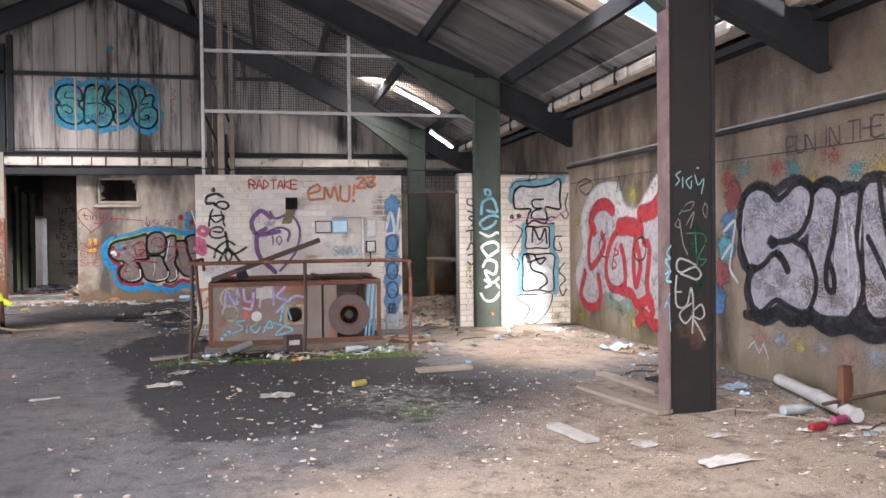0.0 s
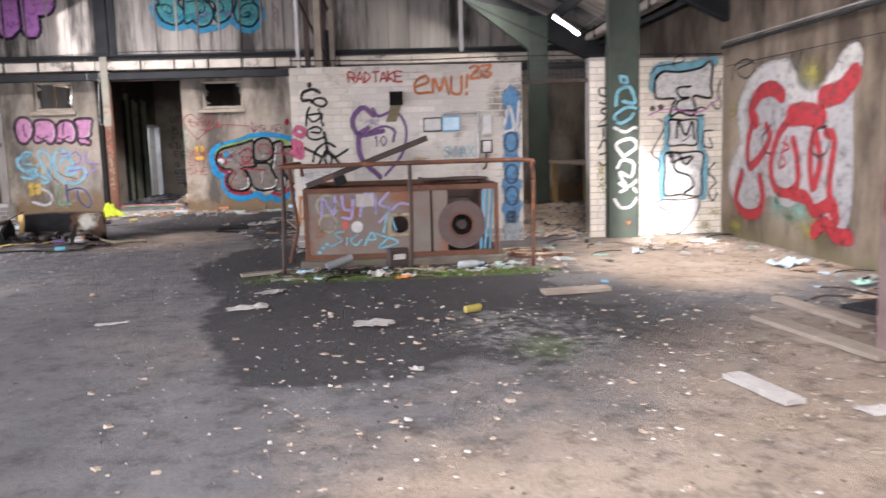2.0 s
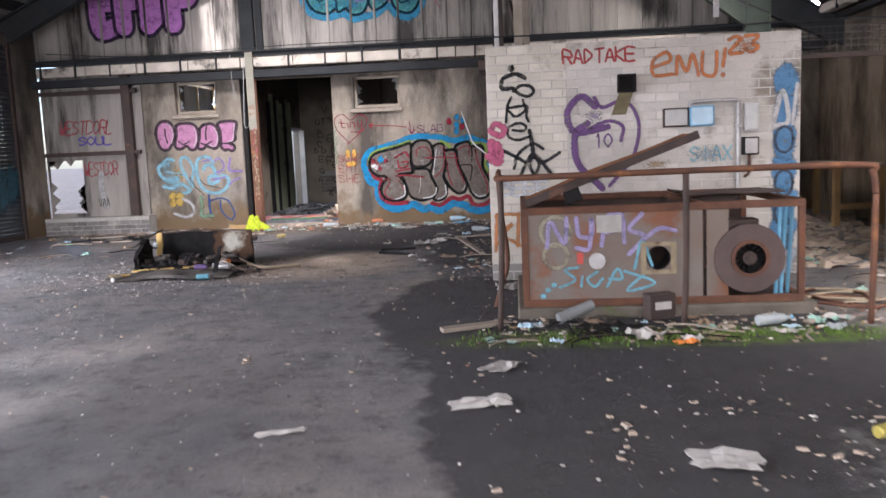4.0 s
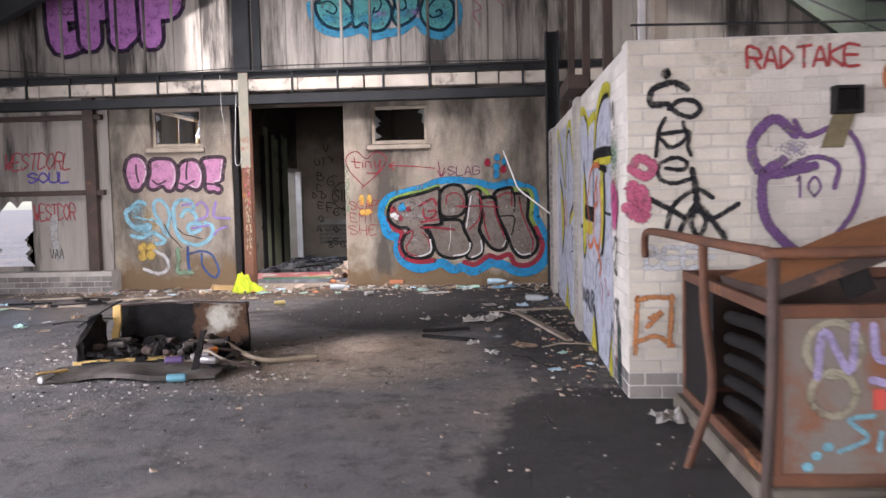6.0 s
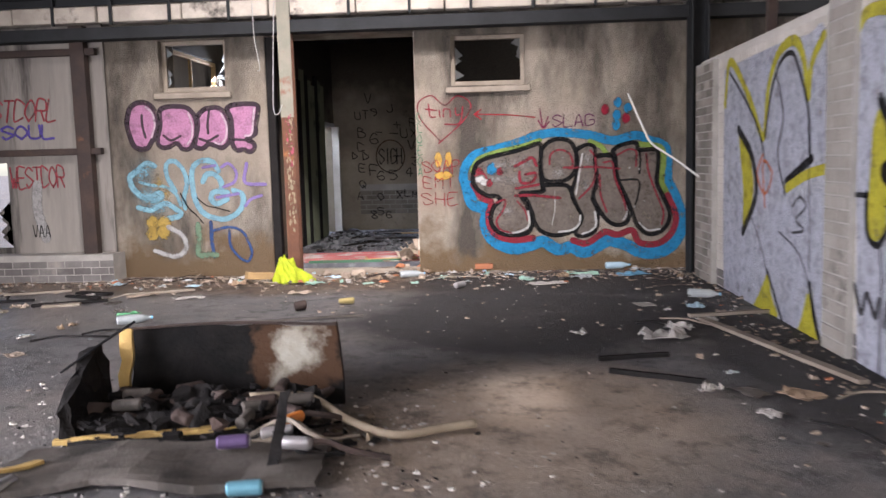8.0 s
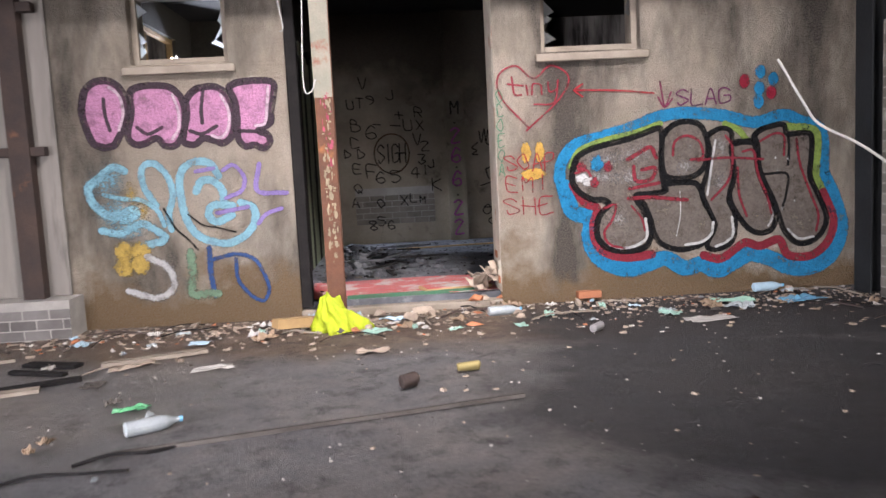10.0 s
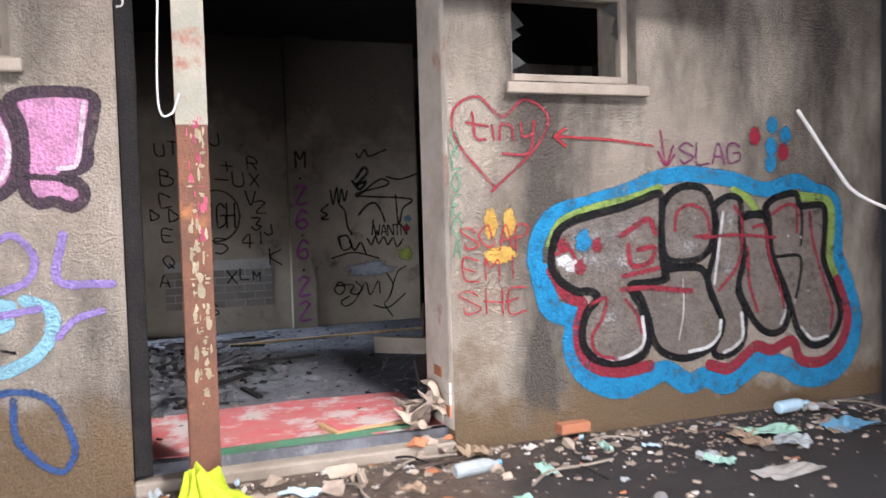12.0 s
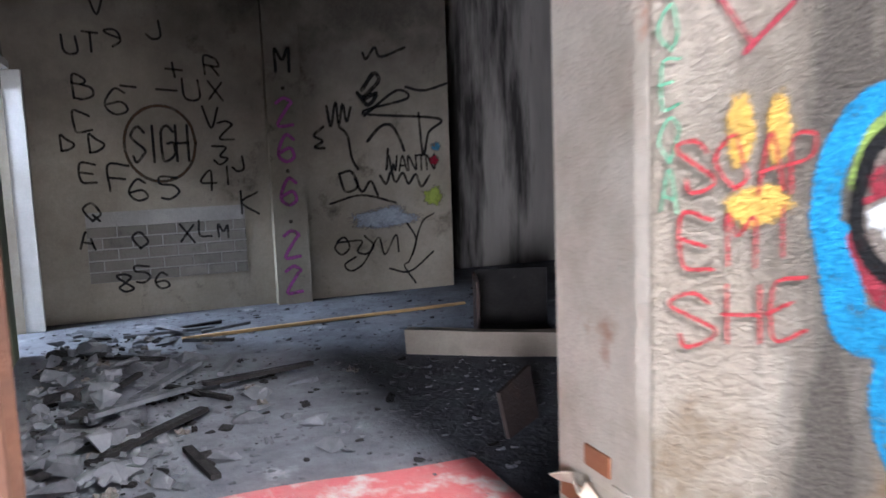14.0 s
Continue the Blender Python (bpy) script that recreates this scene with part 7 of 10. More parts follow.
def tube_ring(bm, cx, cz, y0, y1, ro, ri, n=28):
    """A thick ring facing along y."""
    rows = [[bm.verts.new((cx + r * math.cos(k * math.tau / n), y, cz + r * math.sin(k * math.tau / n))) for k in range(n)] for y, r in ((y0, ri), (y0, ro), (y1, ro), (y1, ri))]
    for a, b in zip(rows, rows[1:] + rows[:1]):
        for k in range(n):
            bm.faces.new((a[k], a[(k + 1) % n], b[(k + 1) % n], b[k]))


# the derelict air heater: open casing, fan in its scroll, hinged lid thrown back
heater = thing("air_heater", "rusty gutted warm-air heater with graffiti on its casing", "heater", (-0.81, 10.72, 0.0))
W, D, H = 2.23, 1.70, 0.90
part("base_frame", boxes((0, W, 0.0, 0.06, 0.08, 0.14), (0, W, D - 0.06, D, 0.08, 0.14), (0, 0.06, 0.06, D - 0.06, 0.08, 0.14), (W - 0.06, W, 0.06, D - 0.06, 0.08, 0.14)), M_RUST, heater, bevel=0.004)
part("top_frame", boxes((0, W, 0.0, 0.05, H - 0.06, H), (0, W, D - 0.05, D, H - 0.06, H), (0, 0.05, 0.05, D - 0.05, H - 0.06, H), (W - 0.05, W, 0.05, D - 0.05, H - 0.06, H), (1.42, 1.46, 0.05, D - 0.05, H - 0.06, H)), M_RUST, heater, bevel=0.004)
for x in (0.0, W - 0.05):
    for y in (0.0, D - 0.05):
        part("corner_post", boxes((x, x + 0.05, y, y + 0.05, 0.14, H - 0.06)), M_RUST, heater, bevel=0.003)
# front panel with the round duct opening cut through
bm = bmesh.new()
N, CX, CZ, R = 32, 1.09, 0.46, 0.098
out, inn = [], []
x0, x1, z0, z1 = 0.05, 1.44, 0.14, H - 0.06
for k in range(N):
    a = k * math.tau / N
    c, s = math.cos(a), math.sin(a)
    t = min(((x1 - CX) if c > 0 else (x0 - CX)) / c if abs(c) > 1e-6 else 9, ((z1 - CZ) if s > 0 else (z0 - CZ)) / s if abs(s) > 1e-6 else 9)
    out.append((CX + c * t, CZ + s * t)), inn.append((CX + c * R, CZ + s * R))
for y in (0.012, 0.018):
    a = [bm.verts.new((p[0], y, p[1])) for p in out]
    b = [bm.verts.new((p[0], y, p[1])) for p in inn]
    for k in range(N):
        bm.faces.new((a[k], a[(k + 1) % N], b[(k + 1) % N], b[k]))
    for cx, cz in ((x0, z0), (x1, z0), (x0, z1), (x1, z1)):
        near = sorted(range(N), key=lambda k: (out[k][0] - cx) ** 2 + (out[k][1] - cz) ** 2)[:2]
        if min(abs(out[near[0]][0] - cx), abs(out[near[0]][1] - cz)) < 1e-4 and abs(out[near[0]][0] - cx) + abs(out[near[0]][1] - cz) > 1e-4:
            bm.faces.new((a[near[0]], a[near[1]], bm.verts.new((cx, y, cz))))
front = part("front_panel", bm, M_STEEL_GREY, heater, "grey-green panel gone brown with rust")
part("duct_plate", boxes((CX - 0.14, CX - 0.098, 0.004, 0.011, CZ - 0.13, CZ + 0.13), (CX + 0.098, CX + 0.14, 0.004, 0.011, CZ - 0.13, CZ + 0.13), (CX - 0.098, CX + 0.098, 0.004, 0.011, CZ + 0.098, CZ + 0.13), (CX - 0.098, CX + 0.098, 0.004, 0.011, CZ - 0.13, CZ - 0.098)), worn("perished_gasket", (0.36, 0.31, 0.20), (0.20, 0.15, 0.10), (0.12, 0.07, 0.045), 9, 60, 0.9, 0.3, spots=0.55), heater, "yellowed gasket round the duct hole")
bm = bmesh.new()
tube_ring(bm, CX, CZ, 0.019, 0.30, 0.105, 0.098)
part("duct", bm, M_CHAR, heater, "black duct stub")
bm = bmesh.new()
tube_ring(bm, 0.60, 0.45, -0.004, 0.011, 0.066, 0.0)
part("dial", bm, M_GALV, heater, "round grey dial plate")
part("label_plate", boxes((0.60, 0.80, 0.004, 0.011, 0.68, 0.82)), M_PAPER, heater, "torn white data plate")
part("switch", boxes((0.44, 0.49, 0.0, 0.011, 0.43, 0.52)), plain("red_switch", (0.5, 0.07, 0.05)), heater, "red switch")
# Black sheet stands in for the dark of the open rear end.
part("end_panel", boxes((0.012, 0.018, 1.0, D - 0.05, 0.14, H - 0.06)), M_CHAR, heater)
part("back_panel", boxes((0.05, W - 0.05, D - 0.02, D - 0.014, 0.14, H - 0.06)), M_RUST_DARK, heater)
part("floor_pan", boxes((0.05, W - 0.05, 0.06, D - 0.06, 0.10, 0.11)), M_RUST_DARK, heater)
part("divider", boxes((1.455, 1.465, 0.06, D - 0.06, 0.14, H - 0.06)), M_RUST_DARK, heater)
for k in range(5):
    part("heat_tube", bent([(0.10, 0.12 + 0.01 * k, 0.22 + k * 0.12), (0.12, 0.5, 0.24 + k * 0.12), (0.10, 0.98, 0.22 + k * 0.12)], 0.038, 10, 3), M_CHAR, heater, "", 0, True)
part("side_plate", boxes((1.47, 1.64, 0.012, 0.018, 0.14, H - 0.06)), M_STEEL_GREY, heater)
# fan scroll
bm = bmesh.new()
FX, FZ = 1.80, 0.44
tube_ring(bm, FX, FZ, -0.02, 0.10, 0.275, 0.14, 36)
for v in bm.verts:
    if v.co.y > 0.05 and (v.co.x - FX) ** 2 + (v.co.z - FZ) ** 2 > 0.05:
        v.co.y += 0.22
fan = part("fan_scroll", bm, worn("fan_brown", (0.10, 0.07, 0.062), (0.07, 0.05, 0.046), (0.15, 0.10, 0.08), 5, 60, 0.6, 0.3, 0.25), heater, "brown sheet-metal fan scroll", 0, False)
bm = bmesh.new()
tube_ring(bm, FX, FZ, -0.035, -0.021, 0.150, 0.120, 36)
part("inlet_ring", bm, M_RUST, fan)
bm = bmesh.new()
rod(bm, (FX, -0.01, FZ), (FX, 0.09, FZ), 0.055, 20)
rod(bm, (FX, -0.03, FZ), (FX, -0.01, FZ), 0.022, 14)
part("hub", bm, M_RUST_DARK, fan, "dull steel hub")
for k in range(14):
    a = k * math.tau / 14
    part("blade", boxes((-0.004, 0.004, 0.04, 0.09, 0.058, 0.128)), M_CHAR, fan).matrix_basis = pose(FX, 0.0, FZ, 0, math.degrees(a), 0)
# Black disc added behind the blades, standing in for the shaded scroll interior.
bm = bmesh.new()
rod(bm, (FX, 0.092, FZ), (FX, 0.098, FZ), 0.139, 28)
part("drum", bm, M_CHAR, fan, "black disc for the dark inside the fan")
part("outlet", boxes((1.55, 1.90, 0.10, 0.30, 0.68, 0.74)), M_RUST_DARK, fan)
for k, x in enumerate((2.02, 2.07, 2.13)):
    bm = bmesh.new()
    rod(bm, (x, 0.06 + 0.03 * k, 0.12), (x + 0.05, 0.10 + 0.03 * k, 0.86), 0.016, 8)
    part("conduit", bm, plain("blue_conduit", (0.14, 0.36, 0.52), 0.5), heater, "blue plastic conduit")
# lid, hinged up, and crumpled sheet on the top
bm = boxes((0, 1.48, 0, 0.80, -0.006, 0.006))
bmesh.ops.subdivide_edges(bm, edges=bm.edges[:], cuts=6, use_grid_fill=True)
wobble(bm, 0.02, 2.2, 3.0)
lid = part("lid", bm, M_RUST_BRIGHT, heater, "rust-orange lid plate propped aslant")
lid.matrix_basis = pose(0.04, 0.14, 0.95, -1.5, -20, 0)
# Dark rust on the folded edges holds the shade on the lid's front.
part("lid_flange", boxes((0.0, 1.48, -0.012, 0.0, -0.055, 0.012)), M_RUST_DARK, lid, "folded edge, darkened for shade", bevel=0.003)
part("lid_flange", boxes((-0.012, 0.0, -0.012, 0.80, -0.055, 0.012)), M_RUST_DARK, lid, bevel=0.003)
part("hinge_plate", boxes((0.30, 0.44, -0.006, 0.02, -0.16, -0.055)), M_CHAR, lid, "burnt hinge plate", bevel=0.004)
bm = boxes((1.35, 2.15, 0.25, 1.0, 0.0, 0.01))
bmesh.ops.subdivide_edges(bm, edges=bm.edges[:], cuts=5, use_grid_fill=True)
wobble(bm, 0.07, 2.6, 1.0)
part("top_sheet", bm, M_RUST_DARK, heater, "buckled top sheet").matrix_basis = pose(0, 0, 0.93)
m = Mural((0, 0.012, 0), (1, 0, 0), (0, -1, 0), 0.0006, 0.00005)
for r in (0.12, 0.10):
    m.stroke([(0.27 + r * math.cos(a), (0.70 if r > 0.11 else 0.50) + r * math.sin(a)) for a in [k * math.tau / 8 for k in range(9)]], 0.05, (0.50, 0.46, 0.34), 0.6)
LILAC = (0.55, 0.48, 0.78)
for run in ([(0.20, 0.58), (0.23, 0.78), (0.34, 0.60), (0.36, 0.80)], [(0.44, 0.80), (0.46, 0.66), (0.56, 0.66), (0.56, 0.80), (0.54, 0.56), (0.44, 0.56)], [(0.64, 0.58), (0.68, 0.80), (0.80, 0.82), (0.82, 0.6)], [(0.66, 0.68), (0.80, 0.70)], [(0.96, 0.82), (0.86, 0.70), (0.98, 0.64), (0.86, 0.50)], [(0.98, 0.62), (1.1, 0.70), (1.22, 0.68)]):
    m.stroke(run, 0.045, LILAC, 0.4)
for run in ([(0.44, 0.40), (0.34, 0.38), (0.42, 0.30), (0.30, 0.24)], [(0.48, 0.32), (0.47, 0.25)], [(0.60, 0.36), (0.52, 0.30), (0.58, 0.24), (0.64, 0.30)], [(0.68, 0.24), (0.76, 0.38), (0.80, 0.30), (0.70, 0.30)], [(0.82, 0.36), (1.06, 0.26), (0.84, 0.20), (0.98, 0.34)], [(0.90, 0.38), (0.96, 0.60), (1.04, 0.40)]):
    m.stroke(run, 0.03, CYAN, 0.4)
for u, v in ((0.20, 0.22), (0.25, 0.26), (0.16, 0.17)):
    m.blob(u, v, 0.03, 0.025, CYAN)
m.finish(front, "lilac and pale blue tags")

plinth_h = tagged(part("concrete_plinth", boxes((-0.86, 1.5, 10.66, 12.48, -0.03, 0.08)), worn("mossy_plinth", (0.15, 0.13, 0.105), (0.09, 0.08, 0.065), (0.08, 0.11, 0.03), 4, 50, 0.95, 0.4, spots=0.58), None, "", 0.015), "low crumbling concrete plinth under the heater", "plinth", "", "structure")

# tubular guard rail round the heater
rail = thing("guard_rail", "bent tubular steel guard rail, brown with rust", "railing", (0.4, 10.25, 0.0))
part("top_rail", bent([(-1.41, 2.36, 0.98), (-1.42, 2.32, 1.10), (-1.42, 2.18, 1.155), (-1.41, 1.6, 1.165), (-1.40, 0.9, 1.165), (-1.36, 0.12, 1.165), (-1.28, 0.0, 1.165), (0.0, 0.0, 1.17), (1.22, 0.0, 1.165), (1.32, 0.0, 1.10), (1.345, 0.0, 0.95)], 0.024, 12, 6), M_RUST, rail, "", 0, True)
part("post", bent([(-1.365, 0.0, 1.15), (-1.37, 0.0, 0.6), (-1.40, 0.02, -0.03)], 0.023, 12, 4), M_RUST_DARK, rail, "", 0, True)
part("post", bent([(0.0, 0.0, 1.15), (0.0, 0.0, 0.5), (-0.02, 0.0, -0.03)], 0.023, 12, 3), M_RUST_DARK, rail, "", 0, True)
part("post", bent([(1.345, 0.0, 0.97), (1.34, 0.0, 0.5), (1.33, 0.0, -0.03)], 0.023, 12, 4), M_RUST, rail, "", 0, True)
part("post", bent([(-1.40, 0.90, 1.15), (-1.38, 0.94, 0.8), (-1.34, 0.96, 0.42), (-1.40, 0.98, 0.18), (-1.46, 1.0, -0.03)], 0.023, 12, 5), M_RUST, rail, "bent brown post", 0, True)

# brick screen fittings: switch boxes, conduit, flue stub
def wall_box(name, label, x, z, w, h, d, mat, cover=None, cover_label=""):
    ob = thing(name, label, "electrical box", (x, HUT - 0.007, z))
    part("body", boxes((0, w, -d, 0, 0, h)), mat, ob, bevel=0.006)
    part("cover", boxes((0.015, w - 0.015, -d - 0.012, -d - 0.0005, 0.015, h - 0.015)), cover or mat, ob, cover_label, bevel=0.004)
    return ob


wall_box("control_box", "open control box with a pale cover on the brick wall", 0.66, 1.53, 0.25, 0.19, 0.06, M_RUST_DARK, M_PLASTIC_WHITE)
wall_box("control_box", "control box with a blue and white cover", 0.92, 1.53, 0.24, 0.20, 0.07, M_BLUE_CARD, M_BLUE_PALE, "faded blue cover")
wall_box("switch_box", "white switch box beside the conduit", 1.46, 1.46, 0.14, 0.28, 0.06, M_PLASTIC_WHITE)
wall_box("meter", "small black meter under the white box", 1.44, 1.22, 0.15, 0.18, 0.10, M_CHAR, M_GALV, "dull glass dial")
pipe = thing("conduit_pipe", "galvanised conduit running down the brick wall", "pipe", (1.4, HUT - 0.03, 0.3))
part("pipe_run", bent([(-0.48, -0.03, 1.42), (-0.44, -0.03, 1.47), (-0.1, -0.03, 1.48), (-0.01, -0.03, 1.46), (0.0, -0.03, 1.38), (0.0, -0.03, 0.7), (0.0, -0.03, -0.3)], 0.02, 10, 5), M_GALV, pipe, "", 0, True)
for z in (0.25, 0.75, 1.2):
    part("clip", boxes((-0.035, 0.035, -0.054, 0.02, z, z + 0.03)), M_GALV, pipe, bevel=0.004)
pipe2 = thing("meter_pipe", "thin rusty pipe below the meter", "pipe", (1.51, HUT - 0.03, 0.0))
part("pipe_run", bent([(0, -0.02, 1.22), (0, -0.02, 1.05), (-0.05, -0.02, 1.0)], 0.014, 8, 4), M_RUST, pipe2, "", 0, True)
flue = thing("flue_outlet", "square hole with a broken sooty flue stub", "flue", (0.30, HUT, 2.0))
part("box_frame", boxes((-0.09, -0.07, -0.10, 0.0, -0.10, 0.08), (0.07, 0.09, -0.10, 0.0, -0.10, 0.08), (-0.07, 0.07, -0.10, 0.0, 0.06, 0.08), (-0.07, 0.07, -0.10, 0.0, -0.10, -0.08), (-0.07, 0.07, -0.02, -0.01, -0.08, 0.06)), M_CHAR, flue)
bm = boxes((-0.075, 0.07, -0.014, -0.009, -0.32, -0.10))
bmesh.ops.subdivide_edges(bm, edges=bm.edges[:], cuts=3, use_grid_fill=True)
for v in bm.verts:
    v.co.x -= 0.35 * max(0, -0.10 - v.co.z)
part("soot_flap", bm, worn("soot_stain", (0.12, 0.10, 0.06), (0.20, 0.17, 0.10), None, 8, 60, 0.9, 0.3), flue, "brown hanging flap")

# mesh partition above the brick screen
M_MESH = worn("mesh_wire", (0.035, 0.036, 0.038), (0.06, 0.058, 0.056), None, 5, 60, 0.5, 0.1, 0.5)
screen = thing("mesh_screen", "galvanised angle frame with sagging wire mesh above the brick wall", "partition", (0, 12.75, 2.43))


def clip_top(x):
    return roof_z(x) - 0.62 - 2.43


part("rail", boxes((-0.98, 1.95, -0.02, 0.02, 1.87, 1.92)), M_GALV, screen, bevel=0.003)
part("rail", boxes((-0.98, 3.18, -0.02, 0.02, 0.95, 1.00)), M_GALV, screen, bevel=0.003)
for x, lo in ((-1.0, 0.0), (1.22, 0.18)):
    part("upright", boxes((x - 0.025, x + 0.025, -0.025, 0.025, lo, clip_top(x))), M_GALV, screen, bevel=0.003)
part("upright", boxes((-0.82, -0.72, 0.5, 0.6, 0.0, clip_top(-0.8))), M_TIMBER, screen, "weathered timber upright", bevel=0.004)
part("upright", boxes((-0.70, -0.62, 1.8, 1.9, 0.0, clip_top(-0.6))), M_TIMBER, screen, bevel=0.004)
for z in (0.2, 1.05):
    bm = bmesh.new()
    rod(bm, (-0.98, 0.05, z + 0.72), (-0.70, 1.85, z), 0.02, 6)
    part("brace", bm, M_RUST_DARK, screen)
vs, fs = [], []


def wire(a, b, t=0.0042):
    n = len(vs)
    d = Vector((b[0] - a[0], 0, b[2] - a[2])).normalized()
    s = Vector((-d.z, 0, d.x)) * t
    for p in (a, b):
        p = Vector(p)
        vs.extend([tuple(p + s), tuple(p - s), tuple(p + Vector((0, 2 * t, 0)))])
    fs.extend([(n, n + 1, n + 4, n + 3), (n + 1, n + 2, n + 5, n + 4), (n + 2, n, n + 3, n + 5)])


PITCH = 0.038
k = 0
while -0.97 + k * PITCH < 3.16:
    x = -0.97 + k * PITCH
    sag = 0.02 * math.sin(x * 4)
    wire((x, sag, 0.93), (x, sag, max(1.0, clip_top(x))))
    k += 1
k = 0
while 0.96 + k * PITCH < clip_top(-0.97):
    z = 0.96 + k * PITCH
    x_end = min(3.16, RIDGE_X + (RIDGE_Z - 0.62 - 2.43 - z) / SLOPE)
    if x_end > -0.9:
        wire((-0.97, 0.0, z), (x_end, 0.0, z))
    k += 1
for k in range(14):
    x = 2.05 + k * 0.068
    wire((x, -0.03, -0.24), (x, -0.03, 0.04))
for k in range(5):
    wire((2.03, -0.03, -0.23 + k * 0.065), (2.96, -0.03, -0.23 + k * 0.065))
me = bpy.data.meshes.new("wire_mesh")
me.from_pydata(vs, [], fs)
me.materials.append(M_MESH)
ob = new("wire_mesh", me)
ob.parent = screen
ob["label"] = "dark square wire mesh"
lintel = setting("lintel_door", boxes((2.02, 2.95, 12.66, 12.72, 2.15, 2.19)), M_RUST_DARK, "steel door transom under the mesh", "lintel")

# side frame over the long brick wall
for y in (14.2, 15.8, 17.4):
    setting("post_side", boxes((-1.06, -0.98, y, y + 0.08, 2.39, 4.3)), M_RUST_DARK, "rusty upright above the brick wall", "post", 0.004)
bm = boxes((-1.30, -1.08, 15.0, 15.9, 2.42, 2.56))
setting("duct_end", bm, M_RUST_DARK, "broken rusty duct resting on the wall", "duct", 0.01)

# fluorescent tubes hung from the roof
def tube_lamp(a, b, label):
    a, b = Vector(a), Vector(b)
    ob = thing("tube_lamp", label, "lamp", tuple((a + b) / 2))
    c = (a + b) / 2
    bm = bmesh.new()
    rod(bm, a - c, b - c, 0.022, 14)
    part("tube", bm, M_GLOW, ob, "shining white tube")
    bm = bmesh.new()
    rod(bm, a - c + Vector((0, 0, 0.055)), b - c + Vector((0, 0, 0.055)), 0.032, 4)
    part("batten", bm, M_GALV, ob)
    for e in (0.12, 0.88):
        p = a.lerp(b, e)
        bm = bmesh.new()
        rod(bm, p - c + Vector((0, 0, 0.05)), Vector((p.x, p.y, roof_z(p.x) + 0.0)) - c, 0.004, 5)
        part("chain", bm, M_STEEL_DARK, ob)


tube_lamp((2.12, 13.9, 4.03), (2.95, 14.1, 3.66), "lit fluorescent tube hanging askew from the roof")
tube_lamp((3.42, 17.3, 3.72), (4.02, 17.8, 3.45), "lit fluorescent tube far back under the roof")

# store behind the doorway: bench
bench = thing("workbench", "rough timber workbench in the store", "bench", (3.95, 17.2, 0.0), 8)
part("top", boxes((-0.15, 0.75, -0.5, 1.6, 0.88, 0.94)), M_TIMBER, bench, bevel=0.006)
for x in (-0.08, 0.62):
    for y in (-0.42, 1.5):
        part("leg", boxes((x, x + 0.09, y, y + 0.09, 0.0, 0.88)), M_TIMBER_RAW, bench, bevel=0.005)
part("stretcher", boxes((-0.08, 0.71, -0.40, -0.36, 0.25, 0.34)), M_TIMBER_RAW, bench)

# east wall services
pipe = setting("pipe_east", bent([(EAST - 0.05, -4.8, 2.56), (EAST - 0.05, 4, 2.555), (EAST - 0.05, 12.6, 2.56)], 0.022, 8, 8), M_STEEL_DARK, "dark pipe along the rendered wall", "pipe")
setting("cable_east", bent([(EAST - 0.035, -4.8, 2.62), (EAST - 0.035, 6, 2.60), (EAST - 0.035, 12.6, 2.63)], 0.010, 6, 8), M_GALV, "pale cable above the pipe", "cable")
setting("cable_screen", bent([(-1.1, 12.6, 2.52), (0.5, 12.58, 2.49), (2.0, 12.58, 2.51), (4.8, 12.6, 2.48)], 0.008, 6, 8), M_STEEL_DARK, "slack cable along the top of the brick wall", "cable")
setting("cable_wall", bent([(EAST - 0.03, 12.5, 2.30), (EAST - 0.03, 9, 2.27), (EAST - 0.03, 5, 2.22)], 0.005, 5, 6), M_STEEL_DARK, "thin wire along the wall", "cable")

# ---- windows, shutter, room contents ----
def timber_window(name, label, u0, u1, v0, v1, y, sill_out, broken_seed):
    ob = thing(name, label, "window", ((u0 + u1) / 2, y, v0), kind="structure")
    w, h = (u1 - u0) / 2, v1 - v0
    part("window_frame", boxes((-w, -w + 0.055, 0.10, 0.17, 0, h), (w - 0.055, w, 0.10, 0.17, 0, h), (-w + 0.055, w - 0.055, 0.10, 0.17, h - 0.05, h), (-w + 0.055, w - 0.055, 0.10, 0.17, 0, 0.06)), M_TIMBER, ob, "weathered timber frame", bevel=0.005)
    part("window_sill", boxes((-w - 0.06, w + 0.06, -0.07, 0.10, -0.09, -0.02)), M_TIMBER, ob, "pale chipped sill", bevel=0.008)
    rnd = random.Random(broken_seed)
    for k in range(6):
        side = k % 2
        z = 0.07 + rnd.random() * (h - 0.2)
        bm = bmesh.new()
        e = 1 if side else -1
        a = [(e * (w - 0.056), z), (e * (w - 0.056), z + 0.08 + rnd.random() * 0.1), (e * (w - 0.09 - rnd.random() * 0.08), z + 0.05)]
        f = [bm.verts.new((p[0], yy, p[1])) for yy in (0.132, 0.136) for p in a]
        bm.faces.new(f[:3]), bm.faces.new(f[3:])
        for i in range(3):
            bm.faces.new((f[i], f[(i + 1) % 3], f[3 + (i + 1) % 3], f[3 + i]))
        part("pane", bm, M_GLASS, ob, "dirty shard of broken glass")
    return ob


def _glass():
    m, nt, b = shader("dirty_glass")
    b.inputs["Base Color"].default_value = (0.10, 0.105, 0.10, 1)
    b.inputs["Roughness"].default_value = 0.35
    b.inputs["Transmission Weight"].default_value = 0.7
    return m


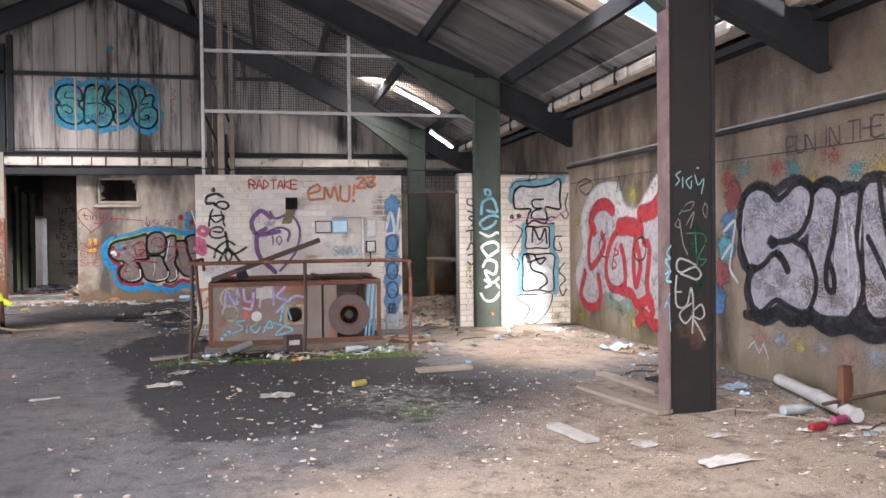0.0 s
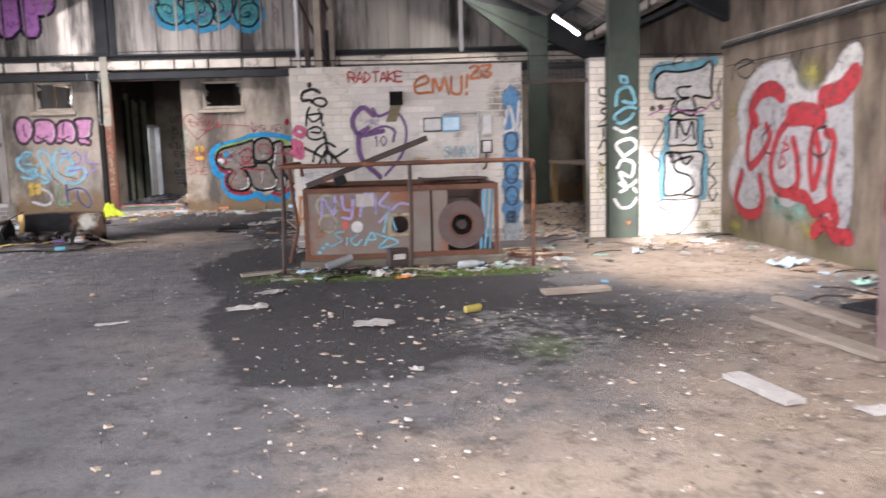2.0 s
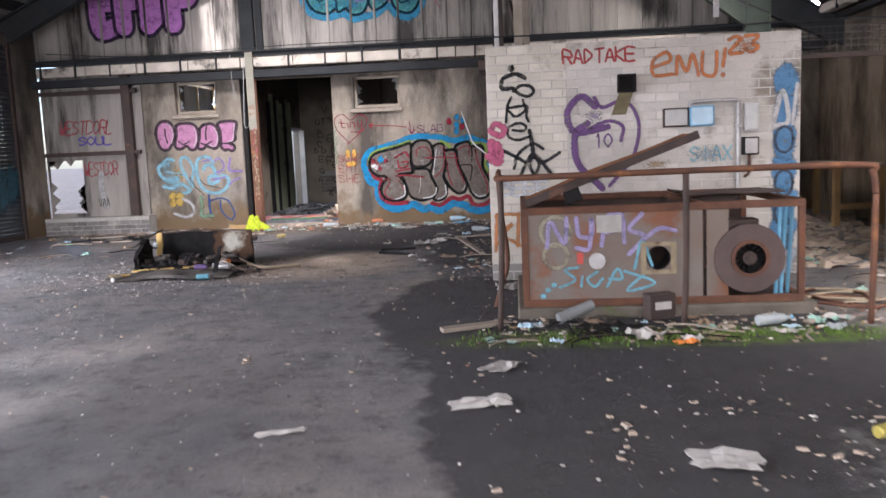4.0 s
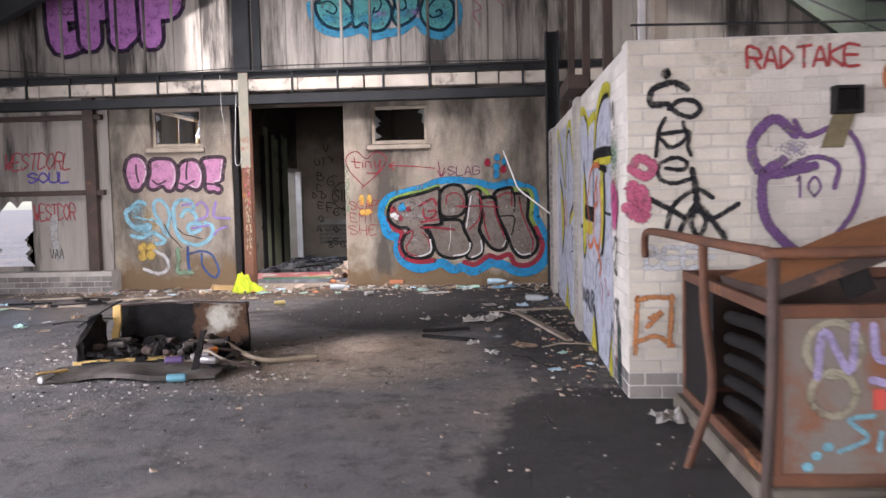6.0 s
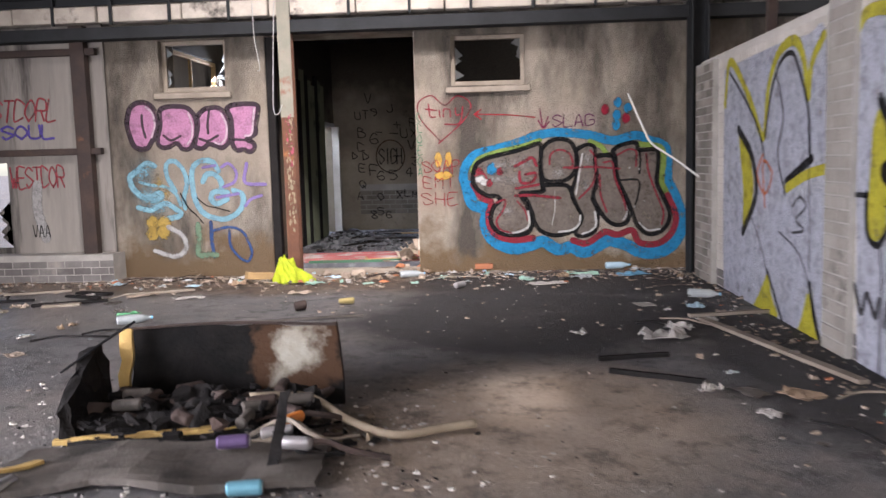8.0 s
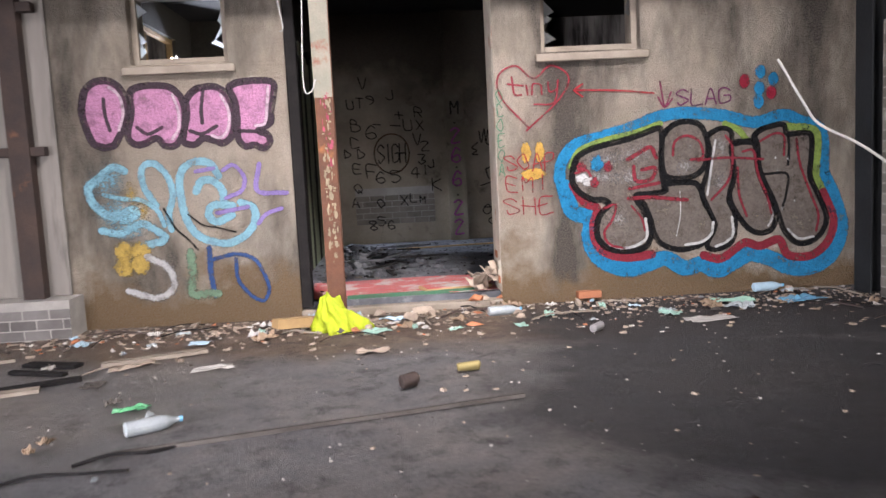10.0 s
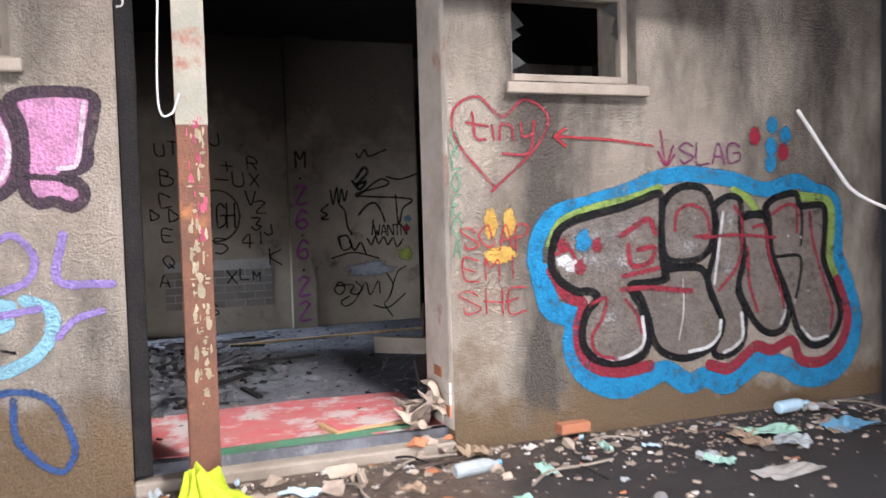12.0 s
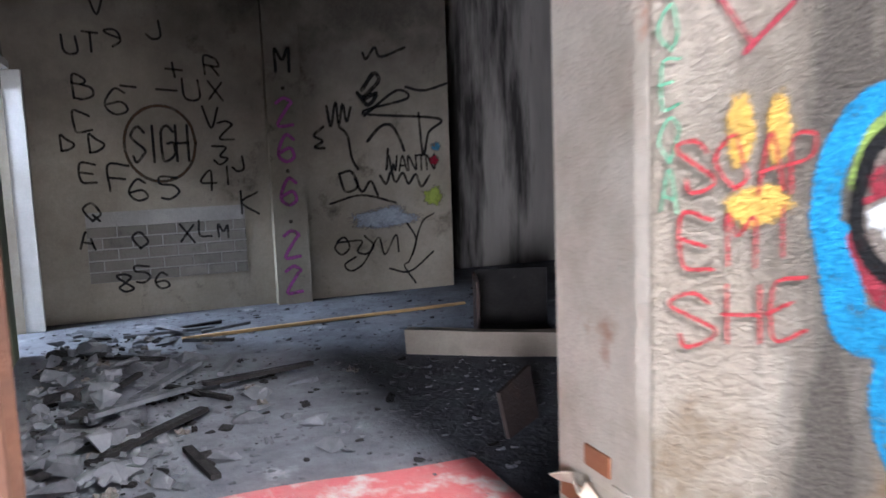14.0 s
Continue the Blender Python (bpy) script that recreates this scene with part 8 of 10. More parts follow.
M_GLASS = _glass()
timber_window("window_1", "broken timber window with a pale sill", WIN1[0], WIN1[1], WIN1[2], WIN1[3], NORTH, 0.08, 3)
timber_window("window_2", "dark broken timber window", WIN2[0], WIN2[1], WIN2[2], WIN2[3], NORTH, 0.08, 5)
ofw = thing("window_3", "bare timber window against the sky", "window", (-8.3, (OFFICE_WIN[0] + OFFICE_WIN[1]) / 2, OFFICE_WIN[2]), 90, kind="structure")
_w, _h = (OFFICE_WIN[1] - OFFICE_WIN[0]) / 2, OFFICE_WIN[3] - OFFICE_WIN[2]
part("window_frame", boxes((-_w, -_w + 0.06, 0.05, 0.12, 0, _h), (_w - 0.06, _w, 0.05, 0.12, 0, _h), (-_w + 0.06, _w - 0.06, 0.05, 0.12, _h - 0.06, _h), (-_w + 0.06, _w - 0.06, 0.05, 0.12, 0, 0.06), (-0.02, 0.02, 0.06, 0.11, 0.06, _h - 0.06)), M_TIMBER_RAW, ofw, bevel=0.004)

# roller shutter in the west wall
shutter = thing("roller_shutter", "closed grey steel roller shutter with red and teal graffiti", "shutter", (WEST - 0.08, 16.0, 0.0))
bm = bmesh.new()
prof = [(0.0, 0.0), (0.022, 0.02), (0.022, 0.055), (0.0, 0.075), (-0.006, 0.075), (-0.006, 0.0)]
rows = [[bm.verts.new((d, y, h)) for d, h in prof] for y in (0.02, 3.18)]
for k in range(6):
    bm.faces.new((rows[0][k], rows[0][(k + 1) % 6], rows[1][(k + 1) % 6], rows[1][k]))
slat = part("slat", bm, M_SHUTTER, shutter)
for k in range(1, 48):
    ob = new("slat", slat.data)
    ob.parent = shutter
    ob.matrix_basis = pose(0, 0, k * 0.078)
part("guide", boxes((-0.05, 0.07, 3.12, 3.20, 0, 3.78)), M_RUST_DARK, shutter, bevel=0.004)
part("guide", boxes((-0.05, 0.07, 0.0, 0.08, 0, 3.78)), M_RUST_DARK, shutter, bevel=0.004)
part("bottom_bar", boxes((-0.01, 0.045, 0.08, 3.12, 0.0, 0.09)), M_RUST_DARK, shutter, bevel=0.004)
m = Mural((0.024, 0, 0), (0, 1, 0), (1, 0, 0), 0.002)
for k in range(9):
    m.blob(0.3 + k * 0.33, 0.9 + 0.2 * math.sin(k), 0.3, 0.55, (0.08, 0.20, 0.26), 0.5, 0.5, k)
for run in ([(1.2, 1.5), (1.5, 1.9), (1.6, 1.2), (1.9, 1.6), (2.0, 0.9)], [(1.3, 0.5), (1.7, 1.0), (2.1, 0.6)], [(2.1, 1.8), (2.3, 1.2), (2.5, 1.5)]):
    m.stroke(run, 0.12, (0.50, 0.06, 0.08), 0.3)
m.stroke([(0.4 + 0.3 * math.cos(k), 1.4 + 0.3 * math.sin(k)) for k in range(7)], 0.14, (0.70, 0.50, 0.08), 0.3)
m.finish(shutter, "teal, red and yellow graffiti")

# flaking paint on the door post
for k in range(120):
    rnd = random.Random(k)
    bm = bmesh.new()
    z = 0.5 + rnd.random() ** 0.8 * 1.5
    w, h = 0.008 + rnd.random() ** 1.5 * 0.035, 0.010 + rnd.random() ** 2.4 * 0.09
    bmesh.ops.create_circle(bm, cap_ends=True, segments=9, radius=0.5)
    for v in bm.verts:
        e = 0.5 + 0.6 * rnd.random()
        v.co = Vector((v.co.x * w * e, -0.0015 - 0.003 * rnd.random(), v.co.y * h * e))
    ob = part("paint_flake", bm, M_FLAKE_RED if (1.35 < z and rnd.random() < 0.5) else M_FLAKE, door_post)
    ob.matrix_basis = pose(-5.925 + (rnd.random() - 0.35) * 0.08, 19.668, z)
part("painted_top", boxes((-6.002, -5.848, 19.6655, 19.6695, 1.95, 3.43)), M_POST_GREEN, door_post, "chalky green paint")

# threshold: red sheet, green strip, splintered boards
lino = thing("red_sheet", "scuffed red lino sheet on the room's threshold", "flooring", (-5.35, 20.75, 0.122))
bm = bmesh.new()
bmesh.ops.create_grid(bm, x_segments=14, y_segments=8, size=0.5)
for v in bm.verts:
    e = 1 + 0.12 * noise.noise(v.co * 3)
    v.co = Vector((v.co.x * 1.85, v.co.y * 1.05 * e, 0.006 + 0.012 * abs(noise.noise(v.co * 5))))
bmesh.ops.solidify(bm, geom=bm.faces[:], thickness=0.004)
part("sheet", bm, M_RED, lino)
strip = thing("threshold_strip", "green painted timber strip across the doorway", "threshold", (-5.25, 20.22, 0.10), 2)
part("board", boxes((-0.62, 0.62, -0.02, 0.03, 0.0, 0.05)), M_GREEN_STRIP, strip, bevel=0.006)
brd = thing("broken_board", "splintered red-faced board on the threshold", "board", (-4.82, 20.42, 0.13), 12)
part("board", boxes((-0.35, 0.32, -0.14, 0.14, 0.0, 0.03)), M_TIMBER_RAW, brd, "raw split timber", bevel=0.005)
part("facing", boxes((-0.32, 0.28, -0.12, 0.12, 0.031, 0.036)), M_RED, brd)
step = setting("step_door", boxes((DOOR[0], DOOR[1], NORTH - 0.02, NORTH + 0.12, -0.05, 0.06)), M_TIMBER, "broken timber sill under the doorway", "threshold", 0.01)

# jambs: scorched left frame, cream right jamb with exposed brick
setting("jamb_left", boxes((DOOR[0] + 0.001, DOOR[0] + 0.10, NORTH + 0.03, NORTH + 0.16, 0.08, 2.96)), M_CHAR, "scorched timber door jamb", "jamb", 0.005)
bm = boxes((DOOR[1] - 0.012, DOOR[1] - 0.001, NORTH + 0.012, NORTH + 0.485, 0.125, 2.96))
bmesh.ops.subdivide_edges(bm, edges=bm.edges[:], cuts=9, use_grid_fill=True)
for v in bm.verts:
    if v.co.y < NORTH + 0.03:
        v.co.x = max(v.co.x, DOOR[1] - 0.003)
jamb = setting("jamb_right", bm, M_CREAM, "chipped cream plaster reveal", "jamb")
for k in (1, 3, 4, 6, 8, 9, 13):
    z = 0.125 + 0.075 * (k // 3)
    part("brick", boxes((DOOR[1] - 0.021, DOOR[1] - 0.002, NORTH + 0.04 + 0.145 * (k % 3), NORTH + 0.175 + 0.145 * (k % 3), z, z + 0.065)), M_BRICK_RED if k % 5 in (0, 3) else M_CREAM, jamb, bevel=0.003)

# white lining of the partition's doorway, scorched boards beside it
lining = setting("door_frame", boxes((-6.64, -6.33, 24.985, 25.05, 0.12, 2.06)), M_WHITE, "chipped white door lining in the burnt room", "door frame", 0.004)
part("head", boxes((-6.64, -6.40, 24.19, 24.98, 2.06, 2.12)), M_WHITE, lining, bevel=0.004)
gb = thing("board_panel", "green and black scorched board partition", "panel", (-6.43, 24.18, 0.12), 90)
for k in range(8):
    part("board", boxes((-1.94 + k * 0.243, -1.704 + k * 0.243, -0.015, 0.015, 0.0, 2.55 + 0.06 * (k * 7 % 4))), M_CHAR if k in (0, 2, 5) else M_SAGE, gb, bevel=0.003)
for z in (0.75, 1.62):
    part("rail", boxes((-1.94, 0.0, 0.016, 0.05, z, z + 0.08)), M_CHAR, gb, bevel=0.004)

# brick patch in the room wall
patch = setting("brick_patch", boxes((-6.0, -4.78, ROOM - 0.004, ROOM - 0.001, 0.42, 0.98)), M_MORTAR, "bricked-up hatch in the plaster", "wall")

# rubble and timbers inside the room
def lump(rnd, r):
    """An angular broken piece that lies on its flat side."""
    bm = bmesh.new()
    sx, sy, sz = rnd.uniform(0.7, 1.4) * r, rnd.uniform(0.5, 1.1) * r, rnd.uniform(0.3, 0.75) * r
    for _ in range(14):
        d = Vector((rnd.gauss(0, 1), rnd.gauss(0, 1), rnd.gauss(0, 1))).normalized() * rnd.uniform(0.7, 1.15)
        bm.verts.new((d.x * sx, d.y * sy, max(d.z, -0.45) * sz))
    bmesh.ops.convex_hull(bm, input=bm.verts[:])
    for v in [v for v in bm.verts if not v.link_faces]:
        bm.verts.remove(v)
    low = min(v.co.z for v in bm.verts)
    for v in bm.verts:
        v.co.z -= low
    return bm


rnd = random.Random(11)
for k in range(260):
    r = 0.02 + 0.085 * rnd.random() ** 2.6
    x, y = -6.2 + abs(rnd.gauss(0, 0.55)), rnd.uniform(21.4, 24.4)
    if x > -4.6:
        continue
    ob = tagged(part("rubble_lump", lump(rnd, r), M_GREY_RUBBLE if k % 6 else M_CHAR, None), "grey ash-covered lump of rubble on the room floor", "rubble", "rubble heap in the room")
    ob.matrix_basis = pose(x, y, 0.115 + max(0, 0.07 - 0.16 * abs(x + 6.0)), rnd.uniform(-12, 12), rnd.uniform(-12, 12), rnd.uniform(0, 360))


def timber(name, label, at, turn, size, mat, tip=0.0, group="", category="timber"):
    ob = thing(name, label, category, at, turn, group)
    bm = boxes((-size[0] / 2, size[0] / 2, -size[1] / 2, size[1] / 2, 0.0, size[2]))
    bmesh.ops.subdivide_edges(bm, edges=[e for e in bm.edges if abs((e.verts[0].co - e.verts[1].co).x) > 0.5 * size[0]], cuts=5)
    wobble(bm, min(size[1], size[2]) * 0.14, 4, at[0])
    part("board", bm, mat, ob).rotation_euler = (0, tip, 0)
    return ob


for k in range(16):
    timber("charred_batten", "charred batten among the ash", (rnd.uniform(-6.2, -5.0), rnd.uniform(21.6, 24.6), 0.12 + rnd.random() * 0.06), rnd.uniform(0, 180), (rnd.uniform(0.2, 0.7), rnd.uniform(0.025, 0.06), 0.022), M_CHAR if k % 2 else M_GREY_RUBBLE, rnd.uniform(-0.08, 0.08), "battens in the room")
for k in range(80):
    x, y = -6.25 + abs(rnd.gauss(0, 0.7)), rnd.uniform(21.2, 24.3)
    w = rnd.uniform(0.03, 0.085)
    ob = tagged(part("burnt_scrap", soft_sheet(w, w * rnd.uniform(0.4, 0.9), 4, 3, 0.04, k * 2.3, 0.012), (M_GREY_RUBBLE, M_SOOTY_PANEL, M_SOOTY_PANEL, M_CHAR)[k % 4], None), "crumpled ash-grey sheet scrap on the room floor", "debris", "scraps in the room")
    ob.matrix_basis = pose(min(x, -4.5), y, 0.118, rnd.uniform(-8, 8), rnd.uniform(-8, 8), rnd.uniform(0, 360))
timber("fallen_joist", "long grey joist lying across the room floor", (-3.55, 22.65, 0.125), -33, (1.35, 0.09, 0.15), M_TIMBER)
timber("lath", "thin pale lath on the room floor", (-4.3, 24.2, 0.125), 4, (2.2, 0.03, 0.02), M_TIMBER_RAW)
bx = thing("steel_box", "open dark steel box on the room floor", "box", (-3.30, 23.15, 0.12), -20)
part("back", boxes((-0.25, 0.25, 0.2, 0.22, 0, 0.42)), M_CHAR, bx), part("side", boxes((-0.27, -0.25, -0.2, 0.22, 0, 0.4)), M_RUST_DARK, bx), part("bottom", boxes((-0.25, 0.25, -0.2, 0.2, 0, 0.02)), M_CHAR, bx)
bk = thing("rusty_plate", "bent rusty plate standing on the room floor", "plate", (-4.08, 21.5, 0.12), 32)
bm = boxes((-0.16, 0.16, -0.01, 0.01, 0, 0.22))
bmesh.ops.subdivide_edges(bm, edges=bm.edges[:], cuts=3, use_grid_fill=True)
for v in bm.verts:
    v.co.y += 0.12 * v.co.x + 0.2 * v.co.z
    v.co.z *= 1 + 0.6 * v.co.x
part("plate", bm, M_RUST_DARK, bk)

# ---- burnt freezer lying open in the hall ----
fz = thing("burnt_freezer", "burnt-out freezer lying on its back, foam exposed", "freezer", (-5.05, 14.2, 0.0), 4)
bm = boxes((-0.62, 0.62, 0, 0.05, 0.0, 0.46))
bmesh.ops.subdivide_edges(bm, edges=bm.edges[:], cuts=9, use_grid_fill=True)
for v in bm.verts:
    v.co.x += 0.22 * max(0, v.co.x) * (0.3 - v.co.z)
wobble(bm, 0.03, 4, 1)
part("back_wall", bm, M_SCORCHED, fz, "scorched liner with a pale patch").matrix_basis = pose(0.05, 0.34, 0.0, -14, 0, -3)
part("rim", bent([(-0.58, 0.46, 0.44), (0, 0.46, 0.46), (0.66, 0.42, 0.44)], 0.010, 6, 5), M_RUST_DARK, fz, "folded steel rim")
bm = boxes((-0.03, 0.03, -0.36, 0.36, 0.0, 0.40))
bmesh.ops.subdivide_edges(bm, edges=bm.edges[:], cuts=6, use_grid_fill=True)
for v in bm.verts:
    v.co.z *= 0.55 + 0.45 * (v.co.y + 0.36) / 0.72 + 0.2 * noise.noise(v.co * 6)
wobble(bm, 0.03, 7, 3)
wobble(bm, 0.03, 14, 6)
part("end_wall", bm, M_CHAR, fz, "burnt foam end").matrix_basis = pose(-0.62, 0.0, 0.0, 0, -8, 8)
def ragged(x, y, z, seed):
    bm = boxes((0, x, 0, y, 0, z))
    bmesh.ops.subdivide_edges(bm, edges=bm.edges[:], cuts=7, use_grid_fill=True)
    wobble(bm, 0.022, 9, seed)
    return bm


part("foam_strip", ragged(0.07, 0.03, 0.36, 1.0), M_FOAM, fz, "yellow insulating foam").matrix_basis = pose(-0.60, 0.30, 0.10, -14, 0, 0)
part("foam_edge", ragged(0.92, 0.035, 0.022, 2.0), M_FOAM, fz, "yellow foam edge").matrix_basis = pose(-0.66, -0.40, 0.03, 10, -2, 6)
part("foam_edge", ragged(0.26, 0.03, 0.018, 4.0), M_FOAM, fz).matrix_basis = pose(-0.74, -0.84, 0.045, 0, 0, 50)
part("char_ridge", ragged(0.9, 0.14, 0.10, 5.0), M_CHAR, fz, "crumbled burnt lining").matrix_basis = pose(-0.55, -0.30, 0.02, 0, 0, 4)
bm = boxes((-0.62, 0.55, -0.40, 0.36, 0.0, 0.05))
bmesh.ops.subdivide_edges(bm, edges=bm.edges[:], cuts=8, use_grid_fill=True)
wobble(bm, 0.035, 5, 2)
for v in bm.verts:
    v.co.z = max(v.co.z, 0.0)
part("floor_pan", bm, M_CHAR, fz, "heap of char and ash")
bm = boxes((-0.75, 0.72, -0.95, -0.42, 0.0, 0.03))
bmesh.ops.subdivide_edges(bm, edges=bm.edges[:], cuts=8, use_grid_fill=True)
for v in bm.verts:
    v.co.z += 0.05 * max(0, noise.noise(v.co * 3)) + 0.03 * max(0, 1 - abs(v.co.x) * 1.6)
    v.co.y += 0.1 * noise.noise(v.co * 2)
wobble(bm, 0.02, 8, 4)
part("door_panel", bm, M_SOOTY_PANEL, fz, "sooty buckled door panel")
part("hinge_bar", bent([(-0.78, 0.0, 0.30), (-0.62, 0.18, 0.42), (-0.50, 0.36, 0.50)], 0.008, 6, 4), M_STEEL_DARK, fz)
part("leg_strut", ragged(0.05, 0.04, 0.36, 7.0), M_CHAR, fz).matrix_basis = pose(0.48, -0.80, 0.03, -22, 8, 0)

rnd = random.Random(21)
for k in range(120):
    r = 0.022 + 0.085 * rnd.random() ** 1.8
    ob = tagged(part("burnt_lump", lump(rnd, r), (M_RUST_DARK, M_CHAR, M_CHAR, M_CHAR)[k % 4], None), "burnt lump of rubbish in the freezer", "debris", "burnt rubbish")
    ob.matrix_basis = pose(rnd.uniform(-5.6, -4.45), 14.16 + rnd.gauss(0, 0.15), 0.05 + 0.10 * rnd.random(), rnd.uniform(-40, 40), rnd.uniform(-40, 40), rnd.uniform(0, 360))
for k in range(12):
    ob = tagged(part("burnt_lump", lump(rnd, rnd.uniform(0.025, 0.06)), (M_RUBBLE, M_CHAR, M_HOSE)[k % 3], None), "burnt lump of rubbish beside the freezer", "debris", "burnt rubbish")
    ob.matrix_basis = pose(rnd.uniform(-4.5, -4.05), rnd.uniform(13.75, 14.3), 0.0, 0, 0, rnd.uniform(0, 360))
for k in range(9):
    ob = thing("burnt_stick", "burnt crooked stick beside the freezer", "stick", (rnd.uniform(-4.65, -4.25), rnd.uniform(13.6, 14.2), 0.02), rnd.uniform(-50, 60), "burnt sticks")
    part("stick", bent([(-0.28, 0, 0.0), (-0.05, 0.04, 0.05 + 0.08 * rnd.random()), (0.12, -0.02, 0.10 * rnd.random()), (0.3, 0.03, 0.0)], rnd.uniform(0.008, 0.016), 6, 4), (M_CHAR, M_RUST_DARK, M_TIMBER)[k % 3], ob)

hose = thing("hose", "thick dirty hose looped beside the freezer", "hose", (-4.3, 14.05, 0.0))
part("tube", bent([(-0.5, 0.1, 0.16), (-0.2, 0.16, 0.14), (0.05, 0.0, 0.06), (0.3, -0.15, 0.035), (0.55, -0.05, 0.035), (0.7, 0.0, 0.04)], 0.022, 10, 6), M_HOSE, hose, "", 0, True)


# ---- litter ----
def can(name, label, at, turn, mat, crushed=0.0, length=0.15, r=0.033, group="drink cans"):
    ob = thing(name, label, "can", at, turn, group)
    bm = bmesh.new()
    for a, b, c, d in ((-0.5, -0.44, 0.75, 1.0), (-0.44, 0.42, 1.0, 1.0), (0.42, 0.5, 1.0, 0.78)):
        rod(bm, (a * length, 0, r), (b * length, 0, r), r * c, 14, r * d)
    for v in bm.verts:
        v.co += noise.noise_vector(v.co * 14) * crushed
        v.co.z = max(0.001, v.co.z)
    part("body", bm, mat, ob)
    bm = bmesh.new()
    rod(bm, (0.5 * length, 0, r), (0.515 * length, 0, r), r * 0.72, 14)
    part("end", bm, M_CAN, ob, "bare metal end")
    return ob


def bottle(label, at, turn, mat):
    ob = thing("plastic_bottle", label, "bottle", at, turn, "plastic bottles")
    bm = bmesh.new()
    prof = [(0.0, 0.03), (0.01, 0.042), (0.18, 0.042), (0.22, 0.036), (0.27, 0.014), (0.29, 0.013)]
    for (a, r0), (b, r1) in zip(prof, prof[1:]):
        rod(bm, (a, 0, 0.042), (b, 0, 0.042), r0, 14, r1)
    part("body", bm, mat, ob)
    bm = bmesh.new()
    rod(bm, (0.288, 0, 0.042), (0.305, 0, 0.042), 0.016, 12)
    part("cap", bm, M_BLUE_CARD, ob, "blue cap")
    return ob


def scrap(name, label, at, turn, w, d, lift, mat, category="scrap", group="paper scraps"):
    ob = part(name, soft_sheet(w, d, 6, 5, lift, at[0] * 3.1 + at[1], 0.003), mat, None)
    tagged(ob, label, category, group)
    ob.matrix_basis = pose(*at, 0, 0, turn)
    return ob


G = 0.004
M_PURPLE_CAN, M_PALE_CAN, M_SKY_CAN = plain("violet_can", (0.19, 0.13, 0.28), 0.35, 0.5), plain("white_can", (0.50, 0.48, 0.48), 0.35, 0.5), plain("sky_blue_can", (0.20, 0.48, 0.60), 0.35, 0.4)
for nm, at, turn, mat, cr in (("sooty", (-5.55, 14.12, 0.07), 20, M_RUST_DARK, 0.006), ("sooty", (-5.25, 14.18, 0.08), 5, M_RUST_DARK, 0.004), ("sooty", (-5.1, 14.02, 0.07), 60, M_HOSE, 0.004), ("sooty", (-5.4, 13.98, 0.07), -30, M_RUST_DARK, 0.006), ("sooty", (-4.85, 14.2, 0.09), 80, M_RUST_DARK, 0.004), ("sooty", (-5.2, 14.35, 0.12), 40, M_RUST_DARK, 0.006),
                              ("violet", (-4.72, 13.62, 0.07), 10, M_PURPLE_CAN, 0.002), ("crushed pale", (-4.55, 13.75, 0.07), 20, M_PALE_CAN, 0.012), ("sky blue", (-4.55, 13.24, G), 8, M_SKY_CAN, 0.002), ("white and red", (-4.42, 13.6, 0.07), -10, M_PALE_CAN, 0.008), ("orange", (-4.52, 13.9, 0.08), 60, M_ORANGE, 0.01)):
    can("drink_can", nm + " drink can lying in the freezer's ash", at, turn, mat, cr)
rnd = random.Random(77)
for k in range(16):
    can("drink_can", "burnt rusty can in the freezer", (rnd.uniform(-5.55, -4.5), 14.1 + rnd.gauss(0, 0.12), 0.09 + 0.05 * rnd.random()), rnd.uniform(0, 180), (M_RUST_DARK, M_CHAR, M_SOOTY_PANEL)[k % 3], 0.008)
can("drink_can", "silver can on the floor by the freezer", (-5.62, 13.25, G), 80, M_CAN, 0.003)
can("drink_can", "crushed yellow can on the dark floor", (-4.95, 17.8, G), 10, plain("yellow_can", (0.42, 0.34, 0.14), 0.4, 0.4), 0.014)
can("drink_can", "pale can on its side near the rendered wall", (-3.87, 18.72, G), 50, M_PALE_CAN, 0.006)
can("drink_can", "red can beside the rendered wall", (3.95, 5.25, G), 8, plain("red_can", (0.34, 0.03, 0.04), 0.35, 0.4), 0.006)
can("drink_can", "pink can beside the rendered wall", (4.25, 5.4, G), 15, plain("pink_can", (0.38, 0.06, 0.15), 0.35, 0.4), 0.006)
can("drink_can", "rusty tin on the floor", (-5.34, 17.5, G), 30, M_RUST_DARK, 0.01, 0.11, 0.045)
can("drink_can", "yellow and white can in the ash", (0.82, 7.9, G), 30, plain("lemon_can", (0.50, 0.42, 0.10), 0.4, 0.3), 0.006)
bottle("empty clear plastic bottle by the wall foot", (-4.62, 19.55, G), 10, M_PLASTIC_CLEAR)
bottle("pale blue plastic bottle against the wall", (-2.15, 19.80, 0.03), 8, M_BLUE_PALE)
bottle("clear plastic bottle by the heater", (0.9, 10.2, G), 20, M_PLASTIC_CLEAR)
bottle("clear bottle on the floor near the brick wall", (-1.62, 17.9, G), -20, M_PLASTIC_CLEAR)
bottle("dusty bottle by the foot of the wall", (4.0, 5.75, G), 5, M_PLASTIC_CLEAR)
bottle("clear bottle among the dirt", (-6.85, 16.9, G), 30, M_PLASTIC_CLEAR)
